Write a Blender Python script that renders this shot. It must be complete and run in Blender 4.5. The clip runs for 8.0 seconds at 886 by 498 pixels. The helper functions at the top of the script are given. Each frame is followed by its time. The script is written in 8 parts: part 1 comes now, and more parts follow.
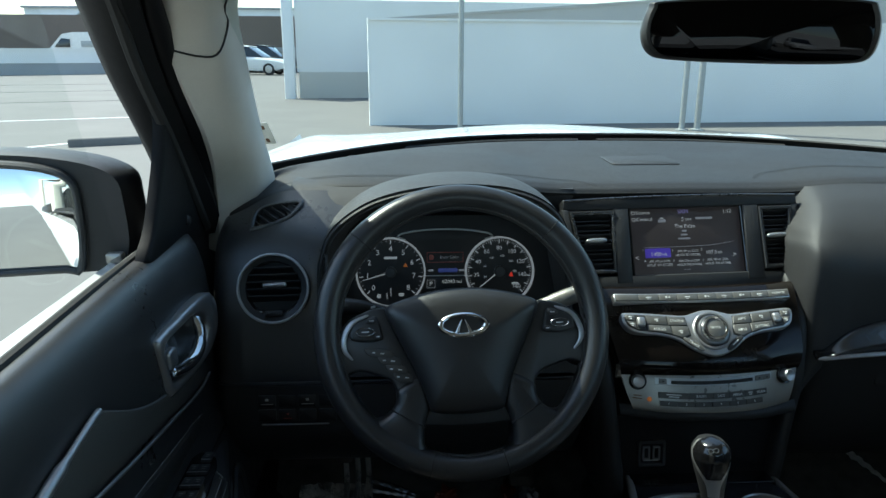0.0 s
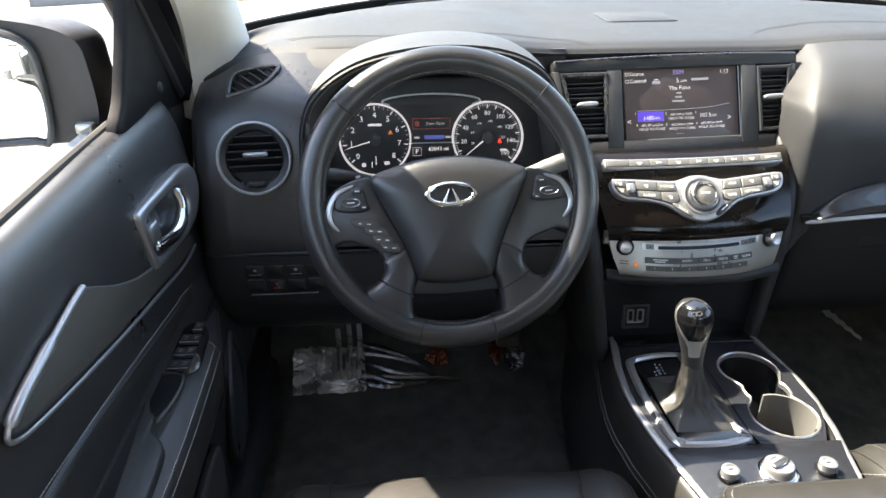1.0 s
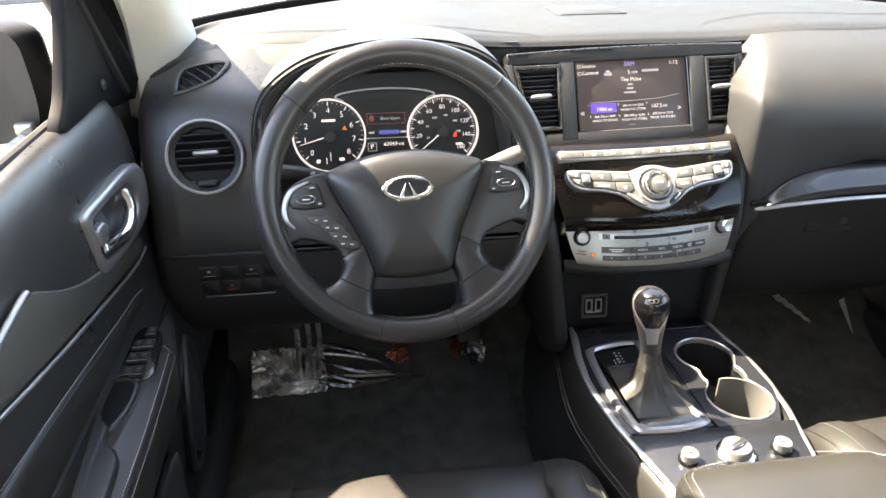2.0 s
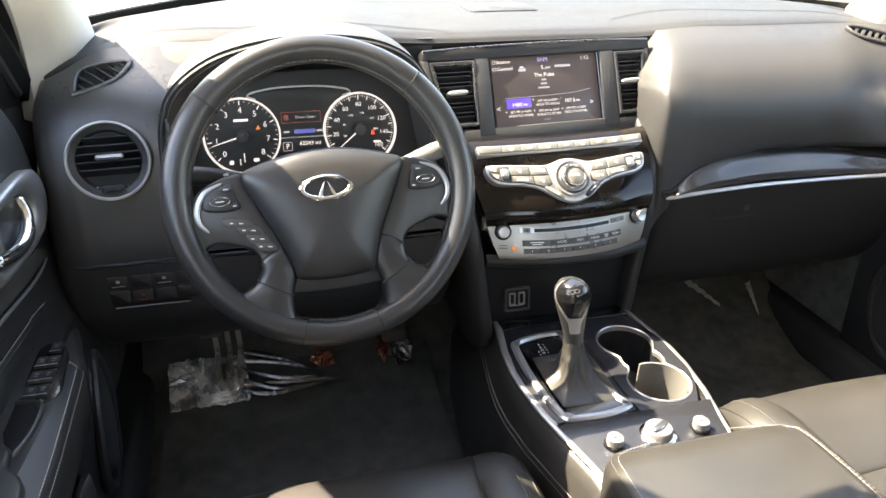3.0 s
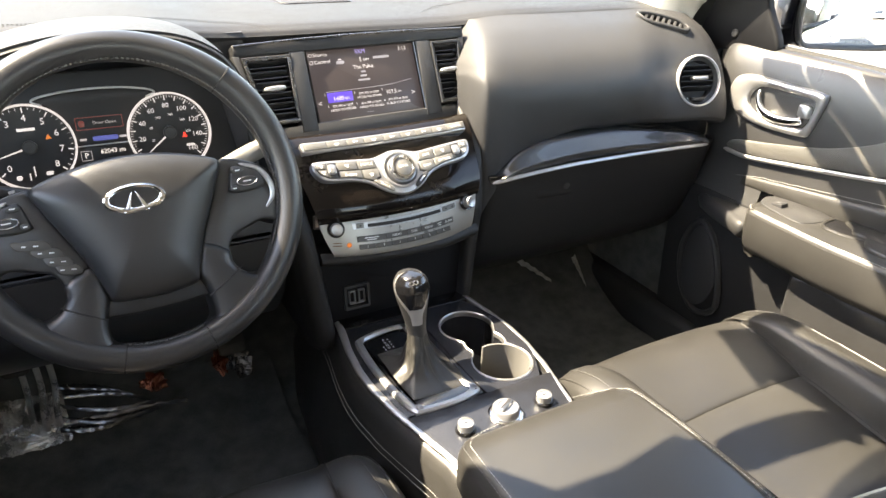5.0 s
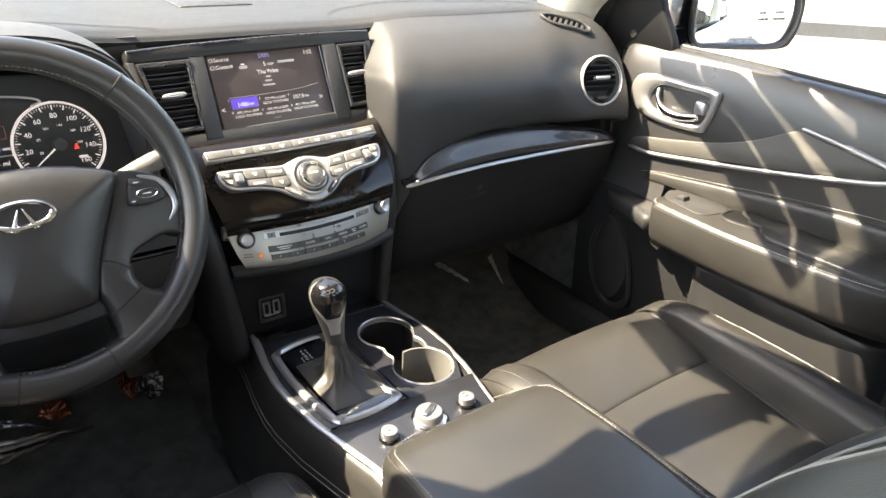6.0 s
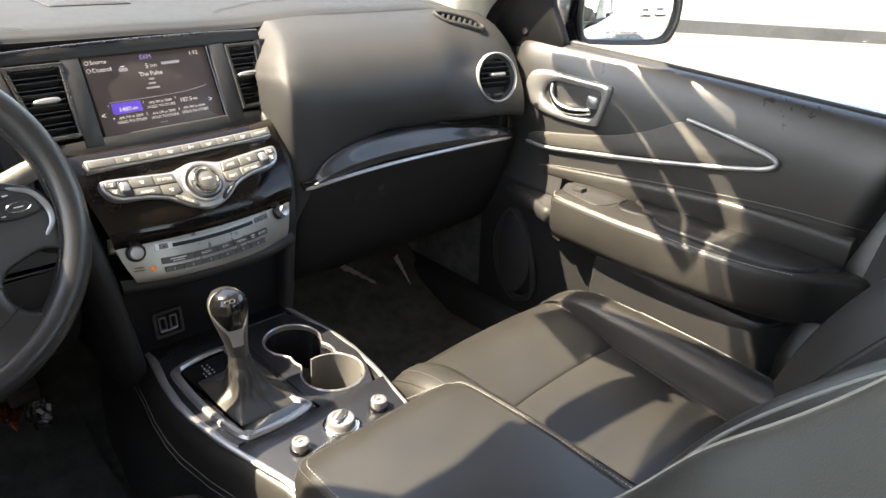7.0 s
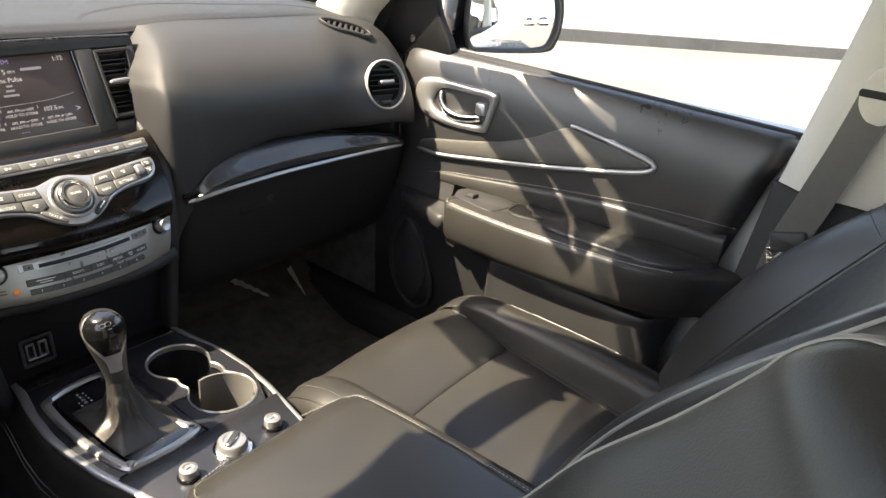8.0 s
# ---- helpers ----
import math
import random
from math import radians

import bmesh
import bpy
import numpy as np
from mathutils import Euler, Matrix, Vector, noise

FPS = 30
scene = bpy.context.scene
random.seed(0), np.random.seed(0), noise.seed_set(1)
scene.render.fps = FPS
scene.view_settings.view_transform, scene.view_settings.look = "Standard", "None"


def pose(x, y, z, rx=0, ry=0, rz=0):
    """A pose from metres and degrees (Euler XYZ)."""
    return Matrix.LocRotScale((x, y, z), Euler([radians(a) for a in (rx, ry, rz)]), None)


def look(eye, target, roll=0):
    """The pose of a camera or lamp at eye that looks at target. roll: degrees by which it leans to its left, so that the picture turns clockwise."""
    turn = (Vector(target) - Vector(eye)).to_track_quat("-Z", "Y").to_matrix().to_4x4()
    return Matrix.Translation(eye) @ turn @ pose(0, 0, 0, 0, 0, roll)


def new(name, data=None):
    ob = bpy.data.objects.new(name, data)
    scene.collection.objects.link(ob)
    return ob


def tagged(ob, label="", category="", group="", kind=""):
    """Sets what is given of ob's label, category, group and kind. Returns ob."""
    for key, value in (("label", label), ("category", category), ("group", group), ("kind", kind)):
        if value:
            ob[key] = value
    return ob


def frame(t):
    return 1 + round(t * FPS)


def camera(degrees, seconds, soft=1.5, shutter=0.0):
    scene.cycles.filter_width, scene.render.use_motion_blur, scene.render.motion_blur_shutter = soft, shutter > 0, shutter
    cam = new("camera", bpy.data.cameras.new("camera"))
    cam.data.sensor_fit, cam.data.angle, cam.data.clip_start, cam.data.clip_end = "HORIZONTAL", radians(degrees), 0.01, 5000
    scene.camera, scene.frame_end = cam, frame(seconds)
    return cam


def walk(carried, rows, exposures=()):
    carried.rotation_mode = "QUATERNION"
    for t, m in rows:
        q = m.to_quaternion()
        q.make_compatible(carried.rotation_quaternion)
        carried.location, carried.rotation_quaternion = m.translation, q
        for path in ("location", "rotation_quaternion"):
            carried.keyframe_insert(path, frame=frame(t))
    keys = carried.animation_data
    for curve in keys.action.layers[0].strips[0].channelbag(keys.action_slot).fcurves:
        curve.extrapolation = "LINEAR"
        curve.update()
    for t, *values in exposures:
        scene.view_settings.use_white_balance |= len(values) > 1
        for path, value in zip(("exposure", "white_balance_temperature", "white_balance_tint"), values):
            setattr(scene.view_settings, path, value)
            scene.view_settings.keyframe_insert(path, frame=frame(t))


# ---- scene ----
cam = camera(64.6, 8.0)
PATH = [
    (0, (-0.4525, -0.8402, 1.3441), (-0.3451, 1.0817, 0.8013), 0.26),
    (0.1, (-0.4511, -0.8374, 1.3431), (-0.3370, 1.0511, 0.6946), 0.10),
    (0.3, (-0.4484, -0.8319, 1.3411), (-0.3448, 1.0118, 0.5728), -0.21),
    (0.4, (-0.4470, -0.8291, 1.3401), (-0.3421, 0.9940, 0.5245), -0.37),
    (0.5, (-0.4457, -0.8263, 1.3391), (-0.3516, 0.9845, 0.4952), -0.53),
    (1, (-0.4510, -0.8188, 1.3420), (-0.3158, 0.9613, 0.4405), -0.03),
    (1.2, (-0.4511, -0.8181, 1.3408), (-0.3013, 0.9609, 0.4392), 0.04),
    (2.5, (-0.4513, -0.8133, 1.3328), (-0.0949, 0.9325, 0.4244), 0.51),
    (3, (-0.4509, -0.8099, 1.3293), (0.0213, 0.9103, 0.4249), 1.16),
    (3.5, (-0.4491, -0.8055, 1.3269), (0.1266, 0.8813, 0.4195), 1.31),
    (4, (-0.4454, -0.8034, 1.3243), (0.2365, 0.8450, 0.4200), 1.67),
    (4.5, (-0.4418, -0.7970, 1.3230), (0.3469, 0.8034, 0.4194), 2.08),
    (4.7, (-0.4404, -0.7958, 1.3227), (0.3899, 0.7825, 0.4174), 2.24),
    (5.8, (-0.4328, -0.7888, 1.3208), (0.6210, 0.6577, 0.4280), 3.15),
    (6, (-0.4314, -0.7875, 1.3205), (0.6607, 0.6331, 0.4322), 3.32),
    (6.5, (-0.4260, -0.7846, 1.3186), (0.7669, 0.5577, 0.4382), 3.54),
    (7, (-0.4226, -0.7817, 1.3151), (0.8724, 0.4685, 0.4433), 4.11),
    (7.5, (-0.4159, -0.7803, 1.3151), (0.9799, 0.3637, 0.4532), 5.10),
    (8, (-0.4090, -0.7822, 1.3157), (1.0801, 0.2608, 0.4822), 6.00),
]
EXPOSURES = [(0.0, 1.2, 6300, -4), (0.15, 1.2, 6300, -4), (0.4, 1.98, 6600, 4), (0.5, 2.25, 6700, 7), (0.7, 2.6, 7000, 10), (1.0, 3.06, 7500, 13), (2.5, 3.64, 8500, 15), (3.5, 3.66, 8500, 15), (5.0, 3.44, 8500, 15), (6.5, 3.08, 8500, 15), (7.0, 2.88, 8500, 15), (8.0, 2.52, 8500, 16)]
walk(cam, [(t, look(eye, target, roll)) for t, eye, target, roll in PATH], EXPOSURES)

# ---- light: clear day, sun high ahead of the car on the driver's side ----
SUN_FROM = Vector((-0.512, 0.336, 0.790)).normalized()
world = bpy.data.worlds.new("sky")
scene.world = world
world.use_nodes = True
wn, wl = world.node_tree.nodes, world.node_tree.links
sky = wn.new("ShaderNodeTexSky")
sky.sky_type = 'NISHITA'
sky.sun_disc = False
sky.sun_elevation = math.asin(SUN_FROM.z)
sky.sun_rotation = math.atan2(SUN_FROM.x, SUN_FROM.y)
wl.new(sky.outputs[0], wn["Background"].inputs[0])
wn["Background"].inputs[1].default_value = 0.15
sun = new("sun", bpy.data.lights.new("sun", 'SUN'))
sun.data.energy = 4.2
sun.data.angle = radians(0.55)
sun.data.color = (1.0, 0.95, 0.87)
sun.matrix_world = look(SUN_FROM * 30, (0, 0, 0))

# ---- small mesh library ----
def V(*a):
    return Vector(a)


def cr(pts, n, closed=False):
    """Catmull-Rom curve through points of any dimension, n samples."""
    p = [Vector(q) for q in pts]
    m = len(p)
    out = []
    for k in range(n):
        s = k / n * m if closed else k / (n - 1) * (m - 1)
        i = min(int(s), m - 1 if closed else m - 2)
        f = s - i
        if closed:
            a, b, c, d = p[(i - 1) % m], p[i], p[(i + 1) % m], p[(i + 2) % m]
        else:
            b, c = p[i], p[i + 1]
            a = p[i - 1] if i > 0 else b * 2 - c
            d = p[i + 2] if i + 2 < m else c * 2 - b
        out.append(0.5 * (2 * b + (c - a) * f + (2 * a - 5 * b + 4 * c - d) * f * f + (3 * b - a - 3 * c + d) * f ** 3))
    return out


def rrect(w, h, r, cx=0.0, cy=0.0, n=5):
    out = []
    for sx, sy, a0 in ((1, 1, 0), (-1, 1, 90), (-1, -1, 180), (1, -1, 270)):
        for k in range(n):
            a = radians(a0 + 90 * k / (n - 1))
            out.append((cx + sx * (w / 2 - r) + r * math.cos(a), cy + sy * (h / 2 - r) + r * math.sin(a)))
    return out


def ellipse(a, b, n=32, cx=0.0, cy=0.0):
    return [(cx + a * math.cos(2 * math.pi * k / n), cy + b * math.sin(2 * math.pi * k / n)) for k in range(n)]


def inset(o, d):
    n = len(o)
    out = []
    for k in range(n):
        p, q, r = Vector(o[k - 1]), Vector(o[k]), Vector(o[(k + 1) % n])
        e, f = (q - p), (r - q)
        if e.length < 1e-9 or f.length < 1e-9:
            out.append((q.x, q.y))
            continue
        e.normalize(), f.normalize()
        n1, n2 = Vector((-e.y, e.x)), Vector((-f.y, f.x))
        b = n1 + n2
        if b.length < 1e-6:
            b = n1
        b.normalize()
        q = q + b * d / max(0.4, b.dot(n1))
        out.append((q.x, q.y))
    return out


def ccw(o):
    a = sum(o[k - 1][0] * o[k][1] - o[k][0] * o[k - 1][1] for k in range(len(o)))
    return list(o) if a > 0 else list(reversed(o))


def plane_at(origin, right, up):
    r = Vector(right).normalized()
    u = Vector(up)
    u = (u - r * u.dot(r)).normalized()
    n = r.cross(u)
    m = Matrix((r, u, n)).transposed().to_4x4()
    m.translation = origin
    return m


def quads(bm, rings, closed=True, flip=False):
    for a, b in zip(rings, rings[1:]):
        n = len(a)
        for k in range(n if closed else n - 1):
            f = (a[k], a[(k + 1) % n], b[(k + 1) % n], b[k])
            bm.faces.new(tuple(reversed(f)) if flip else f)


def ring_at(bm, m, o, z):
    return [bm.verts.new(m @ Vector((p[0], p[1], z))) for p in o]


def prism(bm, m, o, z0, z1, bev=0.0012, dome=0.0):
    """A rounded slab on the plane m, from depth z0 to z1."""
    o = ccw(o)
    rings = [ring_at(bm, m, o, z0), ring_at(bm, m, o, z1 - bev), ring_at(bm, m, inset(o, bev * 0.35), z1 - bev * 0.35), ring_at(bm, m, inset(o, bev), z1)]
    quads(bm, rings)
    if dome:
        cx, cy = sum(p[0] for p in o) / len(o), sum(p[1] for p in o) / len(o)
        for s, h in ((0.75, 0.45), (0.4, 0.85)):
            rings.append(ring_at(bm, m, [(cx + (p[0] - cx) * s, cy + (p[1] - cy) * s) for p in o], z1 + dome * h))
        quads(bm, rings[3:])
    bm.faces.new(rings[-1])
    bm.faces.new(list(reversed(rings[0])))
    return bm


def bezel(bm, m, outer, inner, z0, z1, bev=0.001, zin=None):
    """A frame between two outlines of equal count."""
    outer, inner = ccw(outer), ccw(inner)
    zin = z0 if zin is None else zin
    rings = [ring_at(bm, m, outer, z0), ring_at(bm, m, outer, z1 - bev), ring_at(bm, m, inset(outer, bev), z1),
             ring_at(bm, m, inset(inner, -bev), z1), ring_at(bm, m, inner, z1 - bev), ring_at(bm, m, inner, zin)]
    quads(bm, rings + [rings[0]])
    return bm


def sweep(bm, pts, r, n=8, closed=False, flat=1.0, up=None):
    """A tube along points; r: radius or a list of radii."""
    pts = [Vector(p) for p in pts]
    m = len(pts)
    rings = []
    last = None
    for k, p in enumerate(pts):
        a = pts[k - 1] if (k > 0 or closed) else p
        b = pts[(k + 1) % m] if (k < m - 1 or closed) else p
        d = (b - a).normalized()
        if up is not None:
            s = d.cross(Vector(up)).normalized()
        elif last is None:
            s = d.orthogonal().normalized()
        else:
            s = (last - d * last.dot(d)).normalized()
        last = s
        t = d.cross(s)
        rad = r[k] if isinstance(r, (list, tuple)) else r
        rings.append([bm.verts.new(p + (s * math.cos(2 * math.pi * j / n) + t * flat * math.sin(2 * math.pi * j / n)) * rad) for j in range(n)])
    quads(bm, rings + ([rings[0]] if closed else []))
    if not closed:
        bm.faces.new(list(reversed(rings[0])))
        bm.faces.new(rings[-1])
    return bm


def lathe(bm, m, prof, n=32):
    rings = [[bm.verts.new(m @ Vector((r * math.cos(2 * math.pi * k / n), r * math.sin(2 * math.pi * k / n), z))) for k in range(n)] for r, z in prof]
    quads(bm, rings)
    bmesh.ops.remove_doubles(bm, verts=bm.verts, dist=1e-6)
    return bm


def loft(bm, rings, closed=True, caps=True):
    rs = [[bm.verts.new(p) for p in r] for r in rings]
    quads(bm, rs, closed)
    if caps and closed:
        bm.faces.new(list(reversed(rs[0])))
        bm.faces.new(rs[-1])
    return bm


def shell(bm, grid, thick):
    """A sheet with thickness from a grid of points; thick goes against the side seen with i right, j up."""
    ni, nj = len(grid), len(grid[0])
    nor = [[None] * nj for _ in range(ni)]
    for i in range(ni):
        for j in range(nj):
            a = grid[min(i + 1, ni - 1)][j] - grid[max(i - 1, 0)][j]
            b = grid[i][min(j + 1, nj - 1)] - grid[i][max(j - 1, 0)]
            c = a.cross(b)
            nor[i][j] = c.normalized() if c.length > 1e-12 else Vector((0, 0, 1))
    f = [[bm.verts.new(grid[i][j]) for j in range(nj)] for i in range(ni)]
    g = [[bm.verts.new(grid[i][j] - nor[i][j] * thick) for j in range(nj)] for i in range(ni)]
    for i in range(ni - 1):
        for j in range(nj - 1):
            bm.faces.new((f[i][j], f[i + 1][j], f[i + 1][j + 1], f[i][j + 1]))
            bm.faces.new((g[i][j], g[i][j + 1], g[i + 1][j + 1], g[i + 1][j]))
    edge = [(i, 0) for i in range(ni)] + [(ni - 1, j) for j in range(1, nj)] + [(i, nj - 1) for i in range(ni - 2, -1, -1)] + [(0, j) for j in range(nj - 2, 0, -1)]
    for (a, b), (c, d) in zip(edge, edge[1:] + edge[:1]):
        bm.faces.new((f[a][b], g[a][b], g[c][d], f[c][d]))
    return bm


def cut(bm, m, o, depth=0.03):
    """Opens the sheet inside the outline o on the plane m."""
    inv = m.inverted()
    gone = []
    for f in bm.faces:
        p = inv @ f.calc_center_median()
        if abs(p.z) > depth:
            continue
        inside = False
        for (x0, y0), (x1, y1) in zip(o, o[1:] + o[:1]):
            if (y0 > p.y) != (y1 > p.y) and p.x < x0 + (p.y - y0) * (x1 - x0) / (y1 - y0):
                inside = not inside
        if inside:
            gone.append(f)
    bmesh.ops.delete(bm, geom=gone, context='FACES')


def surf(sections, ni, nj):
    """A grid through sections, each a list of points of equal count."""
    rows = [cr(s, nj) for s in sections]
    cols = [cr([r[j] for r in rows], ni) for j in range(nj)]
    return [[cols[j][i] for j in range(nj)] for i in range(ni)]


def box(bm, c, s, rot=None, bev=0.003):
    m = Matrix.Translation(c) @ (rot or Matrix())
    w, d, h = s
    return prism(bm, m @ Matrix.Translation((0, 0, -h / 2)), rrect(w, d, max(min(bev, min(w, d) * 0.3), 1e-4), n=3), 0, h, min(bev, h * 0.3))


def link(name, bm, material, angle=40):
    bmesh.ops.recalc_face_normals(bm, faces=bm.faces)
    me = bpy.data.meshes.new(name)
    bm.to_mesh(me)
    bm.free()
    me.polygons.foreach_set("use_smooth", [True] * len(me.polygons))
    me.set_sharp_from_angle(angle=radians(angle))
    if material:
        me.materials.append(material)
    return new(name, me)


def part(name, bm, material, parent, label="", angle=40):
    ob = link(name, bm, material, angle)
    ob.parent = parent
    ob.matrix_parent_inverse = root_of(parent)
    if label:
        tagged(ob, label)
    return ob


ROOTS = {}


def root_of(ob):
    """The inverse pose of a thing; parts lie at the world's origin."""
    return Matrix() if ob.parent else ROOTS[ob.name].inverted()


def thing(name, place, label, category, group="", kind=""):
    ob = new(name)
    ob.empty_display_size = 0.05
    ob.location = place
    ROOTS[ob.name] = Matrix.Translation(place)
    return tagged(ob, label, category, group, kind)


def solo(name, bm, material, label, category="", kind="", angle=40):
    ob = link(name, bm, material, angle)
    ROOTS[ob.name] = Matrix()
    return tagged(ob, label, category, kind=kind)


def stitching(pts, parent, material, step=0.0052, dash=0.0036, r=0.00055, name="stitching", label="", lift=None):
    """Thread dashes along a curve."""
    pts = [Vector(p) for p in pts]
    acc = [0.0]
    for a, b in zip(pts, pts[1:]):
        acc.append(acc[-1] + (b - a).length)
    bm = bmesh.new()

    def at(s):
        for k in range(len(acc) - 1):
            if acc[k + 1] >= s:
                f = (s - acc[k]) / max(acc[k + 1] - acc[k], 1e-9)
                return pts[k].lerp(pts[k + 1], f)
        return pts[-1]
    s = 0.0
    while s + dash < acc[-1]:
        sweep(bm, [at(s), at(s + dash / 2), at(s + dash)], [r * 0.6, r, r * 0.6], 5)
        s += step
    return tagged(part(name, bm, material, parent, label), kind="stuff")


def lettering(text, m, size, material, parent, name="lettering", depth=0.0003, align='CENTER', label="", narrow=1.0):
    cu = bpy.data.curves.new("letters", 'FONT')
    cu.body, cu.size, cu.align_x, cu.align_y, cu.extrude = text, size, align, 'CENTER', depth
    cu.resolution_u = 2
    ob = bpy.data.objects.new("letters", cu)
    scene.collection.objects.link(ob)
    dg = bpy.context.evaluated_depsgraph_get()
    me = bpy.data.meshes.new_from_object(ob.evaluated_get(dg))
    bpy.data.objects.remove(ob)
    bpy.data.curves.remove(cu)
    me.transform(m @ Matrix.Diagonal((narrow, 1, 1, 1)))
    me.name = name
    me.materials.clear()
    me.materials.append(material)
    o = new(name, me)
    o.parent = parent
    o.matrix_parent_inverse = root_of(parent)
    return tagged(o, label) if label else o


def bars(m, spans, material, parent, name="marking", depth=0.0003):
    """Plain bars (u, v, width, height) on the plane m."""
    for u, v, w, h in spans:
        bm = bmesh.new()
        prism(bm, m, rrect(w, h, min(w, h) * 0.3, u, v, 3), -0.0002, depth, 0.0001)
        part(name, bm, material, parent)

# ---- materials ----
def material(name, base, rough=0.5, metal=0.0, vary=0.12, vary_scale=6.0, grain=0.0, grain_scale=600.0, cells=False,
             spec=0.5, coat=0.0, rough_vary=0.08, base2=None, wave=None):
    mt = bpy.data.materials.new(name)
    mt.use_nodes = True
    n, l = mt.node_tree.nodes, mt.node_tree.links
    b = n["Principled BSDF"]
    co = n.new("ShaderNodeTexCoord")
    big = n.new("ShaderNodeTexNoise")
    big.inputs["Scale"].default_value, big.inputs["Detail"].default_value = vary_scale, 6
    l.new(co.outputs["Object"], big.inputs["Vector"])
    fine = n.new("ShaderNodeTexNoise")
    fine.inputs["Scale"].default_value, fine.inputs["Detail"].default_value = vary_scale * 18, 3
    l.new(co.outputs["Object"], fine.inputs["Vector"])
    add = n.new("ShaderNodeMath")
    add.operation = 'MULTIPLY_ADD'
    l.new(fine.outputs["Fac"], add.inputs[0])
    add.inputs[1].default_value = 0.4
    l.new(big.outputs["Fac"], add.inputs[2])
    ramp = n.new("ShaderNodeValToRGB")
    ramp.color_ramp.elements[0].position, ramp.color_ramp.elements[1].position = 0.45, 0.95
    c = Vector(base[:3])
    d = Vector(base2[:3]) if base2 else c * (1 + vary)
    ramp.color_ramp.elements[0].color = (*(c * (1 - vary)), 1)
    ramp.color_ramp.elements[1].color = (*d, 1)
    l.new(add.outputs[0], ramp.inputs[0])
    l.new(ramp.outputs[0], b.inputs["Base Color"])
    mr = n.new("ShaderNodeMapRange")
    mr.inputs[1].default_value, mr.inputs[2].default_value = 0.4, 0.95
    mr.inputs[3].default_value, mr.inputs[4].default_value = max(0.02, rough - rough_vary), min(1, rough + rough_vary)
    l.new(add.outputs[0], mr.inputs[0])
    l.new(mr.outputs[0], b.inputs["Roughness"])
    b.inputs["Metallic"].default_value = metal
    b.inputs["Specular IOR Level"].default_value = spec
    b.inputs["Coat Weight"].default_value = coat
    b.inputs["Coat Roughness"].default_value = 0.06
    if grain:
        if cells:
            t = n.new("ShaderNodeTexVoronoi")
            t.inputs["Scale"].default_value = grain_scale
            out = t.outputs["Distance"]
        elif wave:
            t = n.new("ShaderNodeTexWave")
            t.bands_direction = wave
            t.inputs["Scale"].default_value = grain_scale
            t.inputs["Distortion"].default_value = 0.0
            out = t.outputs["Fac"]
        else:
            t = n.new("ShaderNodeTexNoise")
            t.inputs["Scale"].default_value, t.inputs["Detail"].default_value = grain_scale, 4
            out = t.outputs["Fac"]
        l.new(co.outputs["Object"], t.inputs["Vector"])
        bp = n.new("ShaderNodeBump")
        bp.inputs["Strength"].default_value = grain
        bp.inputs["Distance"].default_value = 0.0006
        l.new(out, bp.inputs["Height"])
        l.new(bp.outputs[0], b.inputs["Normal"])
    return mt


def glass(name, tint=(0.95, 0.98, 0.97), rough=0.0):
    mt = bpy.data.materials.new(name)
    mt.use_nodes = True
    b = mt.node_tree.nodes["Principled BSDF"]
    b.inputs["Base Color"].default_value = (*tint, 1)
    b.inputs["Transmission Weight"].default_value = 1.0
    b.inputs["Roughness"].default_value = rough
    b.inputs["IOR"].default_value = 1.45
    return mt


def pane(name, tint):
    """A thin pane: clear through, with a faint mirror-like gloss."""
    mt = bpy.data.materials.new(name)
    mt.use_nodes = True
    n, l = mt.node_tree.nodes, mt.node_tree.links
    n.remove(n["Principled BSDF"])
    tr, gl, mix = n.new("ShaderNodeBsdfTransparent"), n.new("ShaderNodeBsdfGlossy"), n.new("ShaderNodeMixShader")
    tr.inputs[0].default_value = (*tint, 1)
    gl.inputs["Roughness"].default_value = 0.01
    mix.inputs[0].default_value = 0.04
    l.new(tr.outputs[0], mix.inputs[1])
    l.new(gl.outputs[0], mix.inputs[2])
    l.new(mix.outputs[0], n["Material Output"].inputs[0])
    return mt


def glow(name, colour, strength):
    mt = bpy.data.materials.new(name)
    mt.use_nodes = True
    b = mt.node_tree.nodes["Principled BSDF"]
    b.inputs["Base Color"].default_value = (*[0.3 * c for c in colour], 1)
    b.inputs["Emission Color"].default_value = (*colour, 1)
    b.inputs["Emission Strength"].default_value = strength
    b.inputs["Roughness"].default_value = 0.3
    return mt


# same vinyl as DASH, its colour toned down against the sun on top
DASHTOP = material("grained dash top vinyl", (0.025, 0.025, 0.026), 0.58, vary=0.12, grain=0.40, grain_scale=1050, cells=True, spec=0.36)
DASH = material("soft dash vinyl", (0.036, 0.036, 0.037), 0.54, vary=0.12, grain=0.40, grain_scale=1050, cells=True, spec=0.40)
DOORVINYL = material("soft door vinyl", (0.035, 0.035, 0.036), 0.32, vary=0.12, grain=0.22, grain_scale=1050, cells=True, spec=0.75)
GLOVEBLACK = material("matt black lid", (0.020, 0.020, 0.021), 0.5, vary=0.15, grain=0.3, grain_scale=900, spec=0.3)
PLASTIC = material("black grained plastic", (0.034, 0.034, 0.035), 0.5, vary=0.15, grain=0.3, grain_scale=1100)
HARD = material("dark hard plastic", (0.027, 0.027, 0.028), 0.42, vary=0.15, grain=0.15, grain_scale=700)
LEATHER = material("black seat leather", (0.028, 0.027, 0.0255), 0.37, vary=0.16, vary_scale=9, grain=0.14, grain_scale=850, cells=True)
